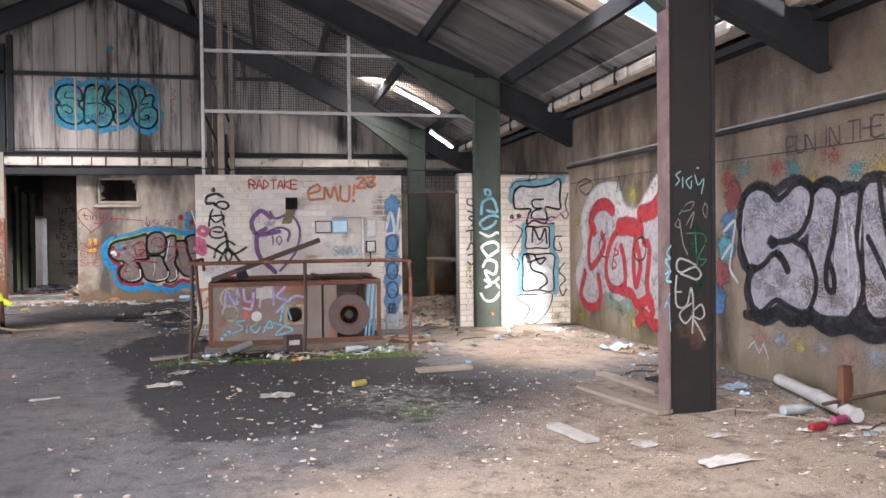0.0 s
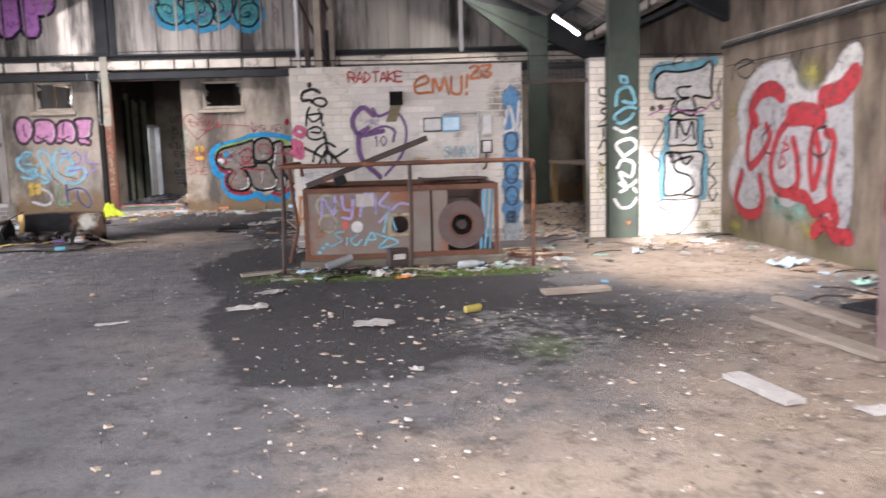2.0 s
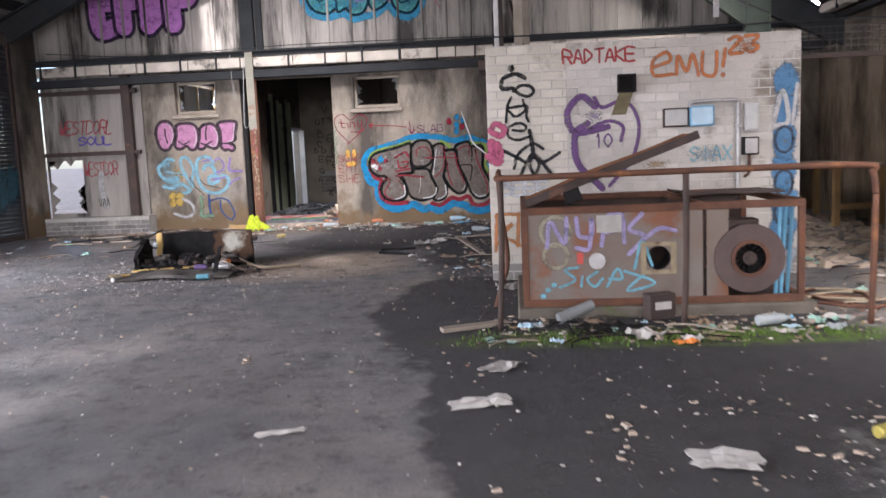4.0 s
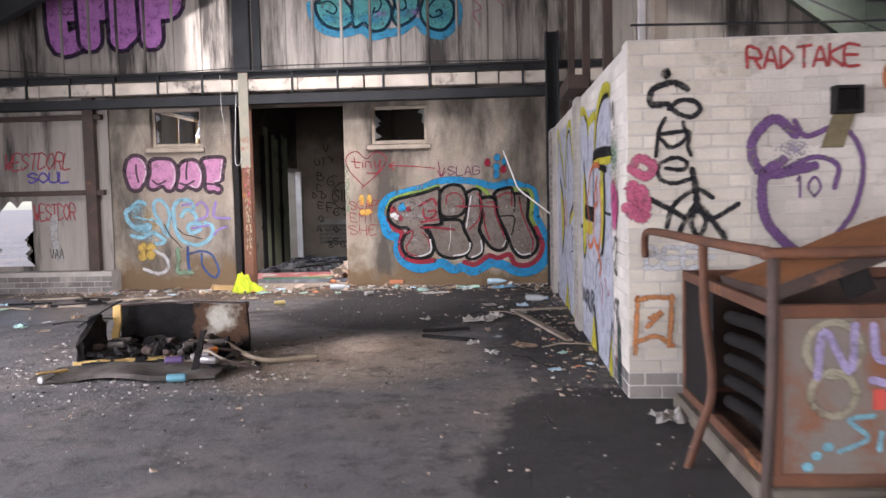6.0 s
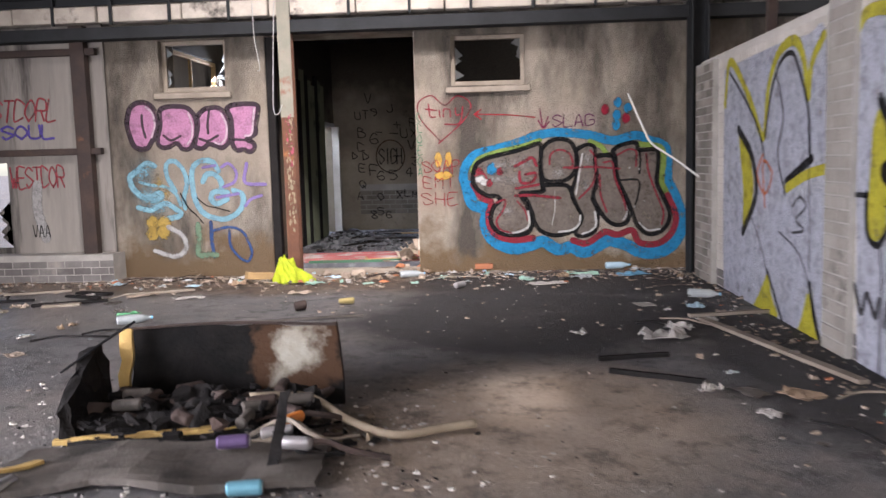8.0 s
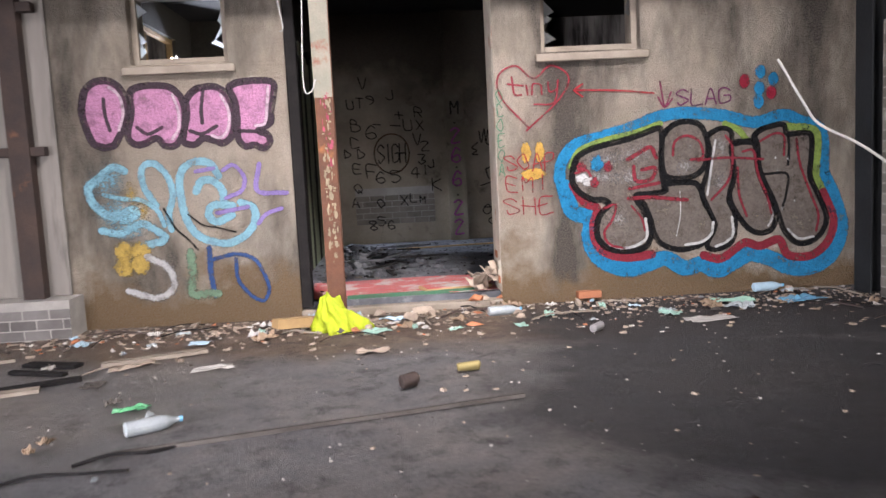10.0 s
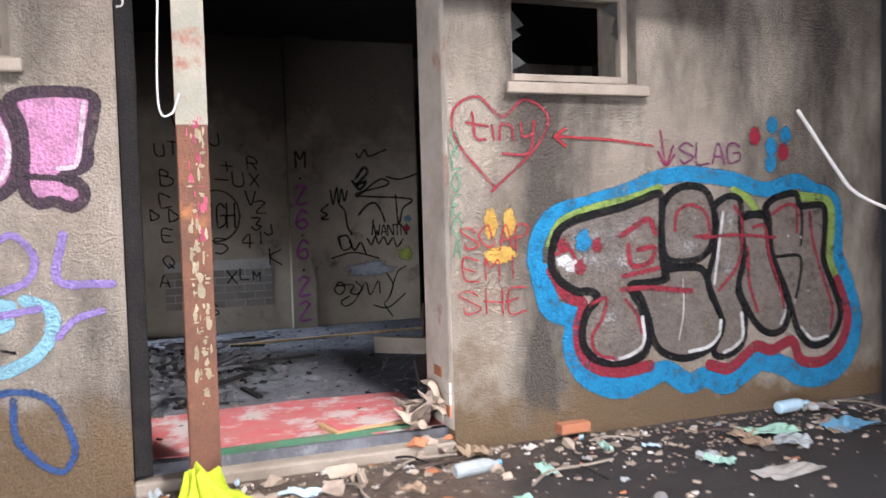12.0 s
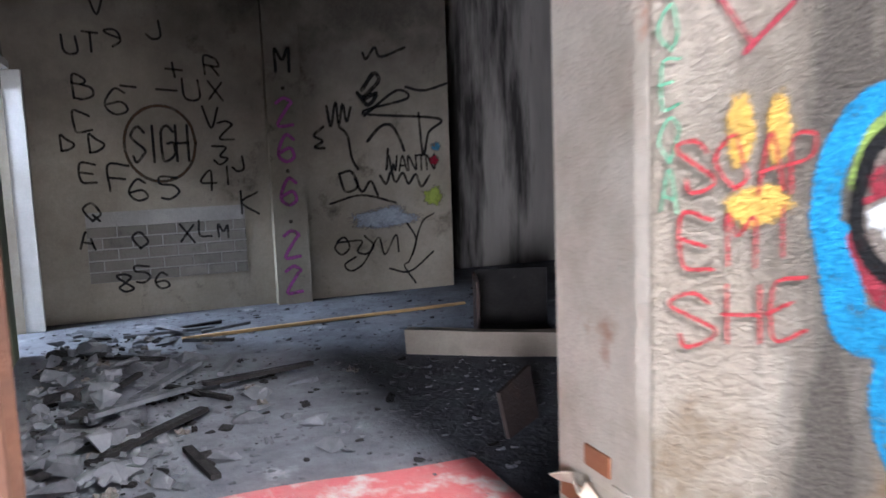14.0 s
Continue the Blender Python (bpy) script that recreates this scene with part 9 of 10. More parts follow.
for at, turn, w, d, lift, mat, label in (
        ((-1.08, 8.46, G), 15, 0.34, 0.16, 0.05, M_PAPER, "torn white paper on the floor"), ((0.02, 7.62, G), -10, 0.30, 0.22, 0.04, M_PAPER, "folded white sheet on the floor"), ((-2.08, 8.02, G), 20, 0.24, 0.06, 0.03, M_PAPER, "strip of paper on the floor"),
        ((-2.4, 6.2, G), 35, 0.18, 0.10, 0.04, M_PAPER, "crumpled white scrap on the floor"), ((0.32, 6.3, G), 0, 0.08, 0.07, 0.04, M_PAPER, "small white scrap on the floor"), ((-0.98, 9.2, G), 60, 0.28, 0.16, 0.03, M_PAPER, "grey card by the rail"),
        ((0.05, 9.95, G), 20, 0.24, 0.2, 0.10, M_PAPER, "crumpled white plastic by the heater"), ((-2.22, 16.12, G), 0, 0.34, 0.26, 0.14, M_PAPER, "white crumpled bag on the dark floor"), ((-2.25, 14.7, G), 20, 0.12, 0.10, 0.08, M_PAPER, "balled white paper on the floor"),
        ((-2.84, 16.3, G), 10, 0.12, 0.1, 0.06, M_PAPER, "small white scrap on the floor"), ((-6.52, 19.7, G), 10, 0.16, 0.1, 0.06, M_PAPER, "white box piece by the doorway"), ((-6.7, 18.3, G), 12, 0.26, 0.12, 0.03, M_PAPER, "grubby paper sheet on the floor"),
        ((-7.31, 18.5, G), 30, 0.34, 0.16, 0.05, M_RUBBLE, "brown cardboard scrap on the floor"), ((-5.59, 18.5, G), 5, 0.24, 0.10, 0.04, M_RUBBLE, "pinkish card scrap on the floor"), ((-6.97, 17.4, G), 10, 0.20, 0.09, 0.05, plain("green_packet", (0.10, 0.36, 0.16), 0.4), "green crisp packet on the floor"),
        ((-1.90, 19.45, G), 10, 0.36, 0.2, 0.06, M_BLUE_CARD, "blue plastic sheet by the wall"), ((-2.45, 19.55, G), -10, 0.36, 0.16, 0.06, plain("mint_packet", (0.36, 0.60, 0.48), 0.4), "mint green packaging by the wall"), ((-2.9, 18.9, G), 5, 0.40, 0.16, 0.03, M_PAPER, "flattened pale wrapper on the floor"),
        ((0.29, 9.72, G), 10, 0.16, 0.1, 0.07, M_ORANGE, "orange packet by the heater"), ((1.05, 10.0, G), 10, 0.2, 0.12, 0.05, M_PAPER, "torn white tissue by the heater"), ((4.3, 6.9, G), 20, 0.3, 0.2, 0.04, M_BLUE_PALE, "pale blue plastic sheet by the wall"),
        ((2.55, 5.2, G), 10, 0.18, 0.14, 0.02, M_PAPER, "grey card chip on the floor"), ((3.15, 5.3, G), 10, 0.14, 0.10, 0.02, M_PAPER, "small card chip on the floor"), ((2.86, 4.7, G), 10, 0.4, 0.16, 0.03, M_PAPER, "pale slate-like sheet on the floor"), ((2.2, 9.0, G), 0, 0.06, 0.06, 0.05, M_BLUE_CARD, "blue bottle top on the floor"),
        ((4.3, 9.6, G), 30, 0.4, 0.25, 0.10, M_BLUE_PALE, "pale plastic sheet by the wall"), ((3.2, 11.2, G), 30, 0.25, 0.15, 0.05, M_PAPER, "white scrap in the sun"), ((4.2, 11.7, G), 5, 0.3, 0.2, 0.06, M_PAPER, "white board scrap in the sun"), ((-0.95, 12.1, G), 5, 0.25, 0.2, 0.10, M_PAPER, "crumpled packet behind the rail")):
    scrap("scrap", label, at, turn, w, d, lift, mat)

timber("plank", "grey weathered plank on the floor", (1.83, 8.6, G), 8, (0.62, 0.16, 0.035), M_TIMBER)
timber("plank", "grey plank by the column", (3.02, 6.65, G), -80, (1.25, 0.15, 0.03), M_TIMBER)
timber("plank", "long plank behind the column", (3.42, 7.35, G), -84, (1.1, 0.12, 0.03), M_TIMBER)
timber("plank", "short pale board on the brown floor", (2.15, 5.6, G), -78, (0.52, 0.12, 0.03), M_PAPER)
timber("plank", "pale offcut near the rail", (-1.2, 10.35, G), 24, (0.55, 0.10, 0.03), M_TIMBER)
timber("lath", "long thin lath beside the brick wall", (-1.55, 15.8, G), -77, (2.0, 0.07, 0.025), M_TIMBER)
timber("lath", "broken lath beside the brick wall", (-1.45, 17.0, G), 12, (0.8, 0.06, 0.025), M_TIMBER)
timber("stick", "thin dark stick on the floor", (-2.5, 15.0, G), -28, (0.6, 0.04, 0.03), M_CHAR)
timber("stick", "dark branch on the floor", (-2.55, 15.5, G), 12, (0.5, 0.04, 0.03), M_CHAR)
timber("lath", "long sooty lath on the dark floor", (-5.75, 16.9, G), 14, (2.2, 0.03, 0.02), M_SOOTY_PANEL)
for k in range(9):
    timber("splinter", "scorched board piece near the shutter", (-8.9 + rnd.random() * 2.0, 17.6 + rnd.random() * 1.2, G), rnd.uniform(-25, 25), (rnd.uniform(0.3, 0.9), rnd.uniform(0.05, 0.12), 0.025), M_CHAR if k % 2 else M_TIMBER, 0, "board pieces")

# bent trim strip leaning on the wall, cable ends
stk = thing("trim_strip", "bent white trim strip leaning on the wall", "strip", (-1.5, 19.3, 0.0))
part("strip", bent([(-0.36, 0.6, 2.12), (-0.22, 0.42, 1.72), (-0.14, 0.3, 1.52), (0.06, 0.05, 1.34), (0.33, -0.05, 1.12)], 0.012, 5, 4), M_WHITE, stk)
setting("cable_hanging", bent([(-6.28, 19.64, 3.40), (-6.27, 19.63, 2.9), (-6.22, 19.63, 2.55), (-6.25, 19.63, 2.50)], 0.005, 5, 5), M_PLASTIC_WHITE, "hanging cable end", "cable")
setting("cable_post", bent([(-6.02, 19.64, 3.3), (-6.06, 19.64, 2.6), (-6.08, 19.63, 2.05), (-6.02, 19.64, 2.0), (-5.98, 19.64, 2.1)], 0.006, 5, 6), M_PLASTIC_WHITE, "loose cable looped on the post", "cable")
setting("cable_beam", bent([(-10.0, 19.63, 3.6), (-8.0, 19.62, 3.46), (-5.0, 19.63, 3.52), (-1.3, 19.62, 3.48)], 0.008, 5, 10), M_STEEL_DARK, "cable slung along the beam", "cable")

# hi-vis vest and timber by the door post
vest = thing("hi_vis_vest", "crumpled hi-vis yellow vest by the door post", "clothing", (-5.93, 19.36, 0.0))
bm = bmesh.new()
bmesh.ops.create_icosphere(bm, subdivisions=5, radius=1.0)
for v in bm.verts:
    a = math.atan2(v.co.y, v.co.x)
    h = max(0.0, v.co.z)
    fold = 1 + 0.20 * math.sin(a * 4 + 1.2) * (1 - h) + 0.16 * math.sin(a * 9 + 6 * h)
    fold += 0.34 * noise.noise(v.co * 2.1) + 0.20 * noise.noise(v.co * 5.3) + 0.10 * noise.noise(v.co * 11.0)
    lean = Vector((-0.11 * h + 0.05, 0.05 * h, 0))
    v.co = Vector((v.co.x * 0.19 * fold * (1 - 0.5 * h), v.co.y * 0.15 * fold * (1 - 0.5 * h), h ** 0.8 * 0.29 * (1 + 0.25 * noise.noise(v.co * 3.0)))) + lean
part("cloth", bm, M_HIVIS, vest, "", 0, True)
timber("timber_offcut", "charred timber offcut leaning at the post foot", (-6.22, 19.45, 0.03), 38, (0.5, 0.10, 0.08), M_TIMBER_RAW, 0.12)

# plastic pipes and props by the east wall
pv = thing("drain_pipe", "white plastic drain pipe lying by the wall", "pipe", (4.62, 6.1, 0.0))
bm = bmesh.new()
rod(bm, (0.12, 0.75, 0.07), (-0.25, -0.75, 0.07), 0.055, 16)
part("pipe_run", bm, M_PLASTIC_WHITE, pv)
bm = bmesh.new()
rod(bm, (-0.06, -0.02, 0.07), (-0.10, -0.16, 0.07), 0.064, 16)
part("collar", bm, M_PLASTIC_WHITE, pv)
pr = thing("rusty_prop", "rusty split post propped by the wall", "post", (4.42, 5.55, 0.0), 10)
part("post", boxes((-0.05, 0.05, -0.03, 0.03, 0.0, 0.42)), M_RUST, pr, bevel=0.006)
bm = bmesh.new()
rod(bm, (-0.18, 0.05, 0.12), (0.55, -0.2, 0.25), 0.016, 8)
part("bar", bm, M_RUST_DARK, pr)
part("splint", boxes((0.03, 0.07, -0.02, 0.02, 0.2, 0.36)), M_RUST, pr)
ch = thing("folding_stand", "broken pale metal stand by the wall", "stand", (4.55, 5.15, 0.0), 30)
for a, b in (((0, 0, 0.02), (0.05, 0, 0.5)), ((0, 0, 0.02), (0.4, 0.05, 0.02)), ((0.05, 0, 0.3), (0.4, 0.05, 0.02))):
    bm = bmesh.new()
    rod(bm, a, b, 0.018, 8)
    part("bar", bm, M_GALV, ch)
timber("rotten_sheet", "flat dark sheet by the wall", (3.95, 7.4, G), 20, (0.5, 0.35, 0.03), M_STEEL_DARK)
bxx = thing("junction_box", "brown control box fallen by the heater", "box", (0.24, 10.48, 0.02), 20)
part("body", boxes((-0.11, 0.11, -0.06, 0.06, 0.0, 0.2)), M_RUST_DARK, bxx, bevel=0.006)
part("label", boxes((-0.07, 0.07, -0.064, -0.0605, 0.08, 0.14)), M_PAPER, bxx, "white label")
pp = thing("pipe_offcut", "grey plastic pipe offcut by the plinth", "pipe", (-0.42, 10.45, 0.05), 25)
bm = bmesh.new()
rod(bm, (-0.14, 0, 0.0), (0.16, 0, 0.08), 0.045, 14)
part("pipe_run", bm, plain("grey_pipe", (0.20, 0.21, 0.21), 0.5), pp)
for k in range(4):
    h = thing("cable_coil", "dirty cable trailing by the heater", "cable", (1.75 + 0.05 * k, 10.9 + 0.1 * k, 0.0), k * 50)
    part("tube", bent([(-0.5, 0.0, 0.03), (-0.1, 0.22, 0.04), (0.3, 0.16, 0.03), (0.42, -0.1, 0.03), (0.1, -0.24, 0.035), (-0.2, -0.1, 0.05)], 0.014, 7, 6), M_HOSE if k % 2 else M_RUST, h, "", 0, True)
pl = thing("rubber_mat", "torn black mat by the plinth", "mat", (-0.15, 10.1, 0.0), 5)
part("sheet", soft_sheet(0.5, 0.34, 8, 6, 0.06, 2.0, 0.01), M_CHAR, pl)


# loose rubbish round the heater, along the wall feet and by the column
M_MINT, M_CARD = plain("mint_plastic", (0.30, 0.48, 0.40), 0.4), worn("soggy_card", (0.30, 0.22, 0.15), (0.20, 0.145, 0.10), None, 8, 60, 0.9, 0.4, vary=0.2)
rnd = random.Random(41)
HEAPS = (("beside the heater", 44, -1.2, 2.2, 9.75, 10.6), ("by the rendered wall", 58, -8.2, -1.3, 19.0, 19.95), ("by the stained wall", 46, 3.75, 4.75, 3.2, 9.5),
         ("in the sunny corner", 22, 2.6, 4.7, 10.3, 12.5), ("by the brick wall", 20, -2.2, -1.25, 13.0, 18.8), ("near the shutter", 26, -9.6, -6.6, 15.6, 18.9), ("in the store doorway", 24, 1.95, 3.0, 11.4, 15.0))
for where, n, x0, x1, y0, y1 in HEAPS:
    for k in range(n):
        mat, word = rnd.choice(((M_PAPER, "grubby white paper"), (M_PAPER, "grubby white paper"), (M_CARD, "soggy brown card"), (M_CARD, "soggy brown card"), (M_RUBBLE, "tan plasterboard"), (M_BLUE_PALE, "pale blue plastic"), (M_MINT, "mint green packet"), (M_PLASTIC_CLEAR, "cloudy plastic"), (M_SOOTY_PANEL, "sooty felt")))
        w = 0.05 + 0.17 * rnd.random() ** 1.8
        scrap("scrap", "crumpled scrap of %s %s" % (word, where), (rnd.uniform(x0, x1), rnd.uniform(y0, y1), G), rnd.uniform(0, 360), w, w * rnd.uniform(0.35, 0.9), rnd.uniform(0.015, 0.09), mat)
    for k in range(n // 3):
        ob = thing("twig", "thin crooked twig lying " + where, "stick", (rnd.uniform(x0, x1), rnd.uniform(y0, y1), 0.01), rnd.uniform(0, 360), "twigs")
        e = rnd.uniform(0.12, 0.34)
        part("stick", bent([(-e, 0, 0.0), (-e * 0.3, 0.08 * e, 0.02), (e * 0.4, -0.1 * e, 0.015), (e, 0.14 * e, 0.0)], rnd.uniform(0.004, 0.010), 5, 3), (M_CHAR, M_TIMBER, M_RUST_DARK)[k % 3], ob)

# plaster crumbs and rubble at the doorway and wall foot
rnd = random.Random(5)
for k in range(60):
    r = rnd.uniform(0.02, 0.085)
    x, y = rnd.choice([(rnd.uniform(-4.75, -4.4), rnd.uniform(20.0, 20.45)), (rnd.uniform(-8.2, -1.3), 20.0 - abs(rnd.gauss(0, 0.2)) - 0.1), (rnd.uniform(-6.4, -4.2), rnd.uniform(19.2, 20.0))])
    tagged(part("plaster_lump", lump(rnd, r), M_RUBBLE if k % 4 else M_BRICK_RED, None), "lump of fallen plaster by the wall foot", "rubble", "plaster lumps").matrix_basis = pose(x, y, 0.06 if y > 20.05 else 0.0, 0, 0, rnd.uniform(0, 360))
for k in range(12):
    x = -4.72 + 0.35 * rnd.random()
    tagged(part("torn_card", soft_sheet(0.22, 0.14, 5, 4, 0.08, k * 1.7, 0.006), M_RUBBLE, None), "torn plasterboard heaped in the door corner", "rubble", "torn boards").matrix_basis = pose(x, 20.15 + 0.3 * rnd.random(), 0.08 + 0.22 * max(0, 1 - abs(x + 4.45) * 3), rnd.uniform(-30, 30), rnd.uniform(10, 50), rnd.uniform(0, 360))

# fine litter: one mesh a kind
def flakes(name, label, n, size, mat, seed, spread, lift=0.0):
    rnd = random.Random(seed)
    vs, fs = [], []
    for _ in range(n):
        x, y, z = spread(rnd)
        s = size * (0.35 + 1.3 * rnd.random() ** 2.2)
        a = rnd.uniform(0, math.tau)
        h = s * rnd.uniform(0.06, 0.4) + lift
        tilt = rnd.uniform(-0.4, 0.4) * s
        c0 = len(vs)
        k = rnd.choice((4, 5, 6))
        ring = [(math.cos(a + i * math.tau / k) * s * rnd.uniform(0.5, 1.1), math.sin(a + i * math.tau / k) * s * rnd.uniform(0.3, 0.8)) for i in range(k)]
        for p, q in ring:
            vs.append((x + p, y + q, z - 0.003))
        for p, q in ring:
            vs.append((x + p * 0.85, y + q * 0.85, z + max(0.003, h + tilt * p / s)))
        fs.append(tuple(range(c0 + k, c0 + 2 * k)))
        fs.extend((c0 + i, c0 + (i + 1) % k, c0 + k + (i + 1) % k, c0 + k + i) for i in range(k))
    me = bpy.data.meshes.new(name)
    me.from_pydata(vs, [], fs)
    me.materials.append(mat)
    return tagged(new(name, me), label, "debris", "", "stuff")


def all_over(rnd):
    x, y = rnd.uniform(-10, 4.7), rnd.uniform(-1, 19.9)
    if x > -1.15 and y > 12.5 and not (2.0 < x < 3.0):
        y = rnd.uniform(0, 12)
    return x, y, 0.0


def wall_foot(rnd):
    k = rnd.random()
    if k < 0.55:
        return rnd.uniform(-9.8, -1.2), 20.0 - abs(rnd.gauss(0, 0.5)), 0.0
    if k < 0.75:
        return 4.8 - abs(rnd.gauss(0, 0.55)), rnd.uniform(3.5, 12.5), 0.0
    if k < 0.9:
        return rnd.uniform(-1.2, 2.3), 10.4 + rnd.gauss(0, 0.35), 0.0
    return -1.15 - abs(rnd.gauss(0, 0.35)), rnd.uniform(12.7, 19.5), 0.0


def in_room(rnd):
    return rnd.uniform(-6.4, -0.5), rnd.uniform(20.4, 25.0), 0.12


def freezer_side(rnd):
    return -5.0 + rnd.gauss(0, 0.9), 13.9 + rnd.gauss(0, 0.6), 0.0


def by_column(rnd):
    return rnd.uniform(-0.5, 4.7), rnd.uniform(2.6, 8.5), 0.0


flakes("near_scraps", "brown scraps strewn round the column", 520, 0.022, M_RUBBLE, 31, by_column)
flakes("near_chips", "pale chips strewn round the column", 380, 0.016, M_CHIP, 32, by_column)
flakes("near_dirt", "dark crumbs strewn round the column", 350, 0.010, M_DIRT, 33, by_column)


def store(rnd):
    return rnd.uniform(2.0, 4.6), rnd.uniform(12.8, 19), 0.0


flakes("pale_chips", "pale paint and plaster chips strewn over the floor", 2600, 0.009, M_CHIP, 1, all_over)
flakes("dark_grit", "dark grit and cinders on the floor", 900, 0.009, M_DIRT, 2, all_over)
flakes("brown_scraps", "brown scraps strewn over the floor", 900, 0.022, M_RUBBLE, 3, all_over)
flakes("wall_foot_rubble", "rubble and scraps along the wall feet", 1700, 0.028, M_RUBBLE, 4, wall_foot)
flakes("wall_foot_chips", "pale scraps along the wall feet", 420, 0.022, M_CHIP, 5, wall_foot)
flakes("wall_foot_cinders", "sooty cinders along the wall feet", 350, 0.02, M_DIRT, 6, wall_foot)
flakes("brick_crumbs", "red brick crumbs along the wall foot", 160, 0.022, M_BRICK_RED, 7, wall_foot)
flakes("room_ash", "ash flakes over the room floor", 3200, 0.018, M_GREY_RUBBLE, 8, in_room)
flakes("room_cinders", "cinders over the room floor", 500, 0.024, M_CHAR, 9, in_room)
flakes("freezer_ash", "ash and chips round the freezer", 600, 0.014, M_CHIP, 10, freezer_side)
flakes("freezer_cinders", "cinders round the freezer", 220, 0.015, M_CHAR, 12, freezer_side)
def in_freezer(rnd):
    return -5.1 + rnd.uniform(-0.55, 0.6), 14.12 + rnd.gauss(0, 0.17), 0.05 + 0.07 * rnd.random()


flakes("freezer_char", "burnt scraps heaped in the freezer", 380, 0.05, M_CHAR, 21, in_freezer)
flakes("freezer_scraps", "brown and grey scraps in the freezer", 110, 0.028, M_SOOTY_PANEL, 22, in_freezer)
flakes("store_rubbish", "rubbish heaped on the store floor", 700, 0.10, M_RUBBLE, 13, store)
rnd = random.Random(2)
tufts = bmesh.new()
for k in range(700):
    x, y = rnd.uniform(-1.3, 1.9), 9.95 + rnd.gauss(0, 0.12)
    a = rnd.uniform(0, math.tau)
    h = rnd.uniform(0.015, 0.05)
    p = [tufts.verts.new((x + 0.006 * math.cos(a), y + 0.006 * math.sin(a), 0)), tufts.verts.new((x - 0.006 * math.cos(a), y - 0.006 * math.sin(a), 0)), tufts.verts.new((x + h * 0.5 * math.sin(a), y, h))]
    tufts.faces.new(p)
tagged(part("moss_tufts", tufts, worn("moss", (0.12, 0.20, 0.03), (0.07, 0.12, 0.02), None, 9, 60, 0.9, 0.2), None), "green moss tufts along the rail", "moss", "", "stuff")

# ---- bricks of the screen walls ----
def brick_mesh(w, h=0.081, proud=0.004):
    e = 0.004
    a = [(0, 0), (w, 0), (w, h), (0, h)]
    b = [(e, e), (w - e, e), (w - e, h - e), (e, h - e)]
    vs = [(x, 0.002, z) for x, z in a] + [(x, -proud, z) for x, z in b]
    fs = [(4, 5, 6, 7)] + [(i, (i + 1) % 4, 4 + (i + 1) % 4, 4 + i) for i in range(4)]
    return vs, fs


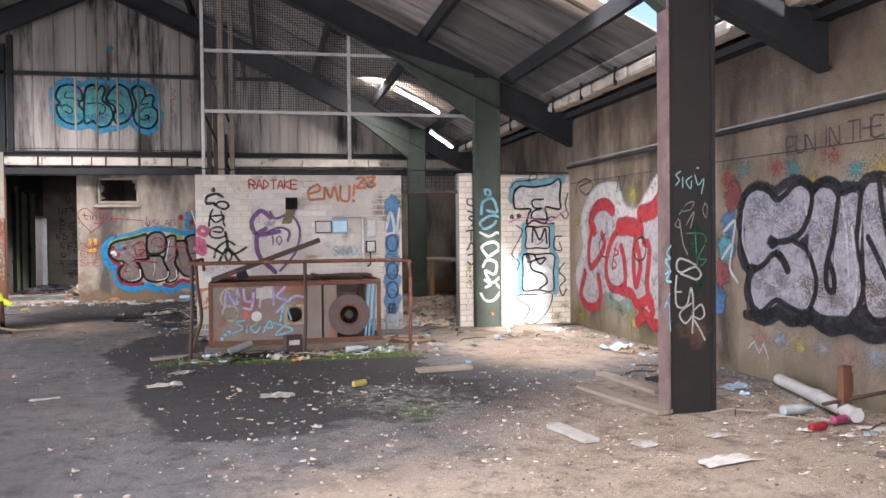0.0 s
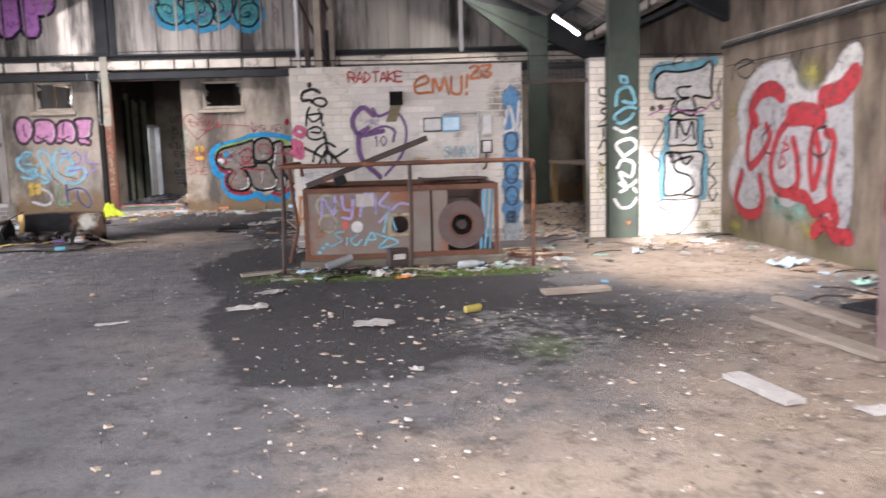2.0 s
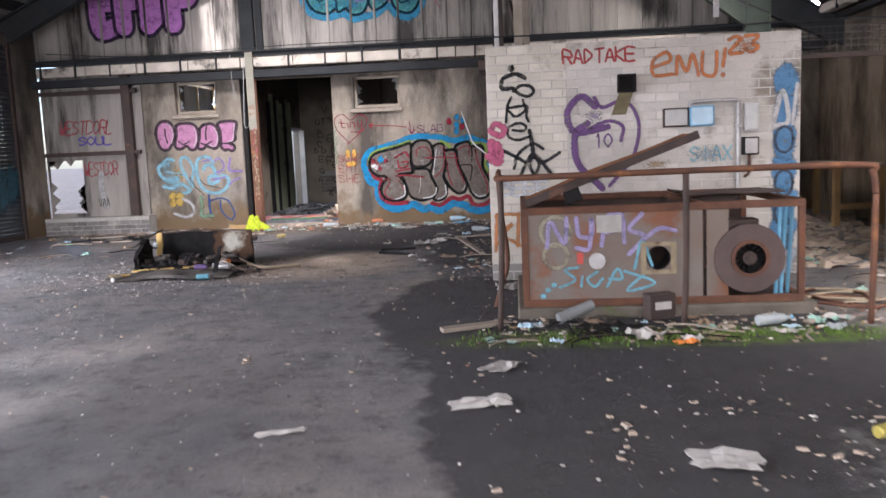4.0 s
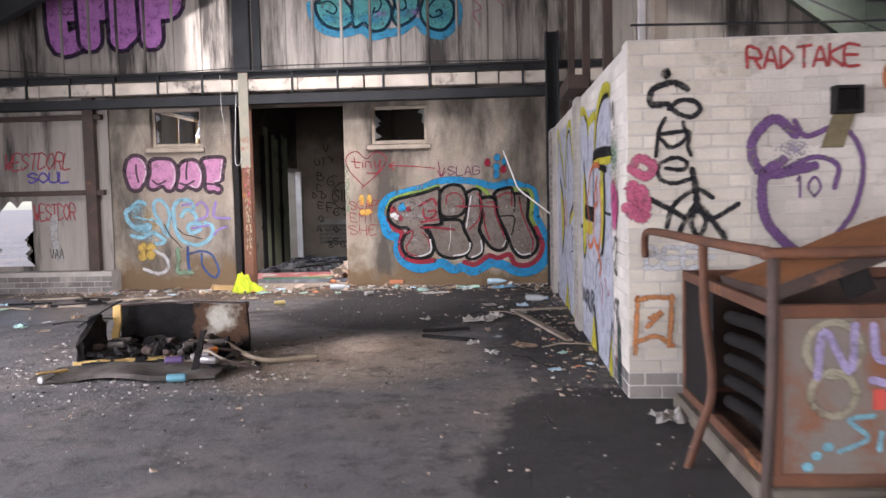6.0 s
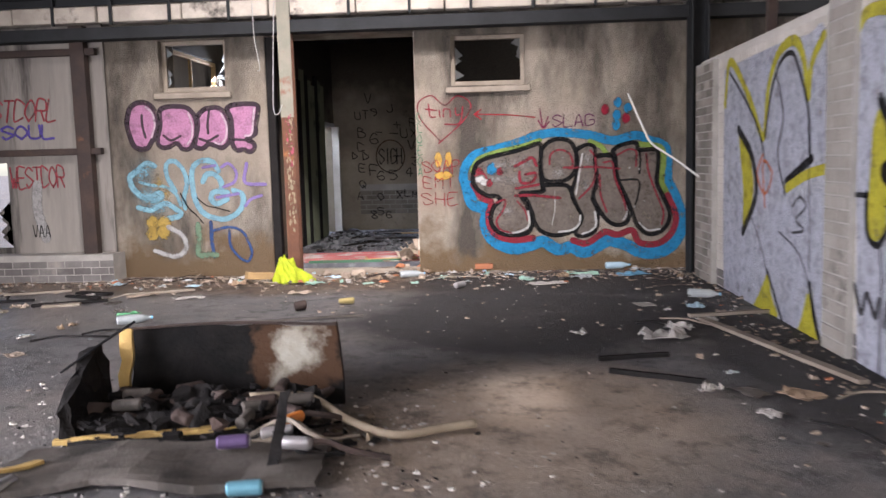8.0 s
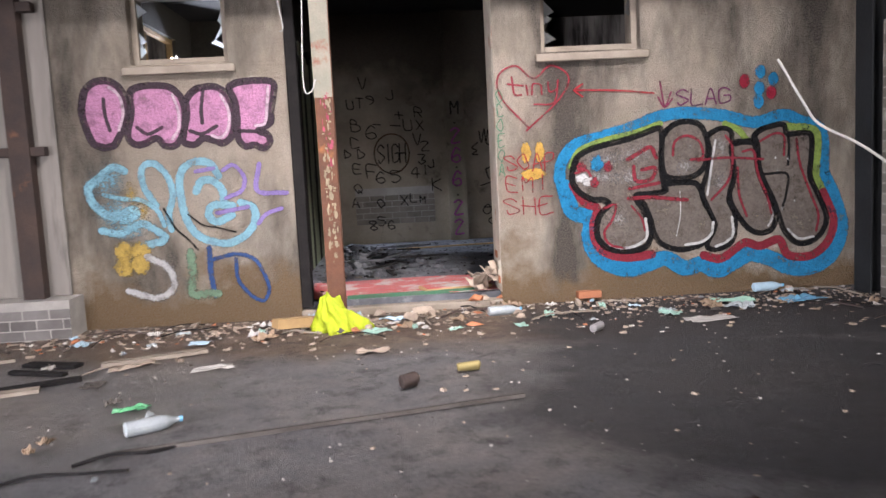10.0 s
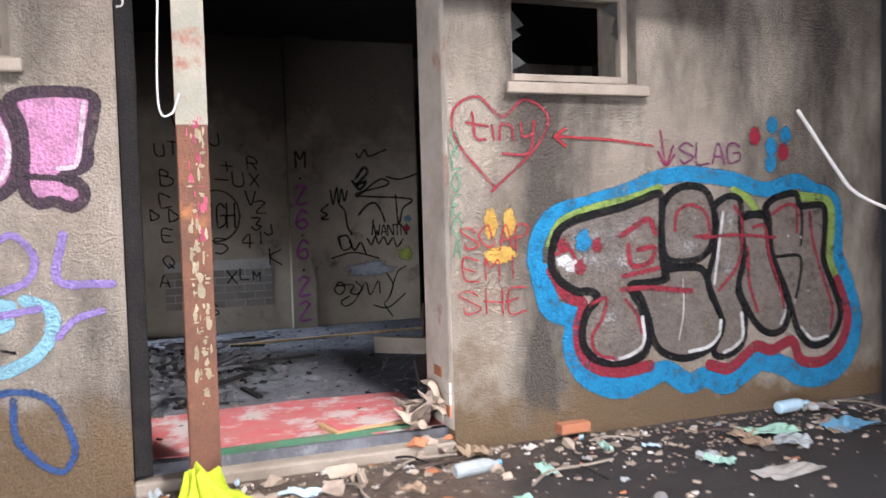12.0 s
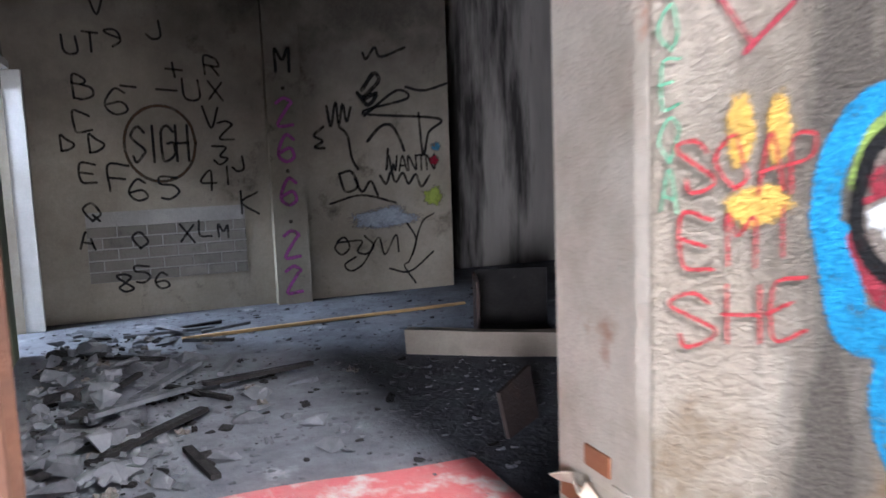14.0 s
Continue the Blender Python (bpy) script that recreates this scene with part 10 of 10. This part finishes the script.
def brickwork(parent, origin, turn, length, height, mat, near, z_shift=0.0, foot=None, foot_rows=3):
    """Stretcher bond over a face. near: (u0, u1) the stretch whose bricks are single objects."""
    if foot:
        brickwork(parent, origin, turn, length, foot_rows * 0.09 + 0.001, foot, (near[1], near[1]))
    shared = {}
    base = pose(*origin, 0, 0, turn)
    vs, fs, count = [], [], 0
    rnd = random.Random(int(length * 100))
    for row in range(foot_rows if foot else 0, int(height / 0.09)):
        u = -0.1125 if row % 2 else 0.0
        while u < length - 0.02:
            a, b = max(u, 0.0), min(u + 0.217, length)
            w = round(b - a, 3)
            if w > 0.03:
                v, f = brick_mesh(w)
                z = row * 0.09 + z_shift
                if near[0] <= a and b <= near[1] and count < 300:
                    if w not in shared:
                        me = bpy.data.meshes.new("brick")
                        me.from_pydata(v, [], f)
                        me.materials.append(mat)
                        shared[w] = me
                    ob = new("brick", shared[w])
                    ob.parent = parent
                    ob.matrix_basis = base @ pose(a, rnd.uniform(-0.0012, 0.0012), z)
                    count += 1
                else:
                    n = len(vs)
                    dy = rnd.uniform(-0.0012, 0.0012)
                    vs.extend(tuple(base @ Vector((p[0] + a, p[1] + dy, p[2] + z))) for p in v)
                    fs.extend(tuple(i + n for i in q) for q in f)
            u += 0.225
    if vs:
        me = bpy.data.meshes.new("brickwork")
        me.from_pydata(vs, [], fs)
        me.materials.append(mat)
        ob = new("brickwork", me)
        ob.parent = parent
        ob["kind"] = "stuff"


brickwork(screen_front, (SIDE, HUT, 0.0), 0, 0.82, 2.44, M_BRICK_CREAM, (0.0, 0.9), 0.0, M_BRICK_GREY, 2)
brickwork(screen_front, (SIDE + 0.825, HUT, 0.0), 0, 2.315, 2.43, M_BRICK_WHITE, (0.0, 1.3), 0.0, M_BRICK_GREY, 2)
brickwork(screen_side, (SIDE, 19.42, 0.0), -90, 6.77, 2.40, M_BRICK_WHITE, (4.75, 6.77), 0.0, M_BRICK_DARK, 2)
brickwork(wall_stub, (3.64, HUT, 0.0), 0, 1.2, 2.43, M_BRICK_CREAM, (0.0, 1.2))
brickwork(pier_door, (2.95, HUT - 0.05, 0.0), 0, 0.215, 2.43, M_BRICK_CREAM, (0.0, 0.3))
brickwork(plinth, (-10.42, 19.72, 0.0), 0, 2.2, 0.335, M_BRICK_DARK, (0.0, 2.3))
brickwork(patch, (-6.0, ROOM - 0.004, 0.42), 0, 1.22, 0.53, M_BRICK_PATCH, (0.0, 1.3))
# brick quoin and pier on the long wall, and one loose red brick at the wall foot
quoin = setting("pier_quoin", boxes((SIDE - 0.06, SIDE + 0.16, 18.72, 19.42, -0.03, 2.36)), M_MORTAR, "sooty brick pier at the wall's end", "pier")
brickwork(quoin, (SIDE - 0.06, 19.42, 0.0), -90, 0.70, 2.36, M_BRICK_DARK2, (0.0, 1.0))
pier_mid = setting("pier_mid", boxes((SIDE - 0.05, SIDE + 0.1, 15.45, 15.85, -0.03, 2.40)), M_MORTAR, "plain grey pier in the painted wall", "pier")
brickwork(pier_mid, (SIDE - 0.05, 15.85, 0.0), -90, 0.40, 2.40, M_BRICK_GREY, (0.0, 1.0))
lb = tagged(part("loose_brick", boxes((-0.11, 0.11, -0.05, 0.05, 0, 0.065)), M_BRICK_RED, None, "", 0.005), "orange-red brick showing at the wall foot", "brick")
lb.matrix_basis = pose(-3.62, 20.02, 0.03, 0, 0, 3)
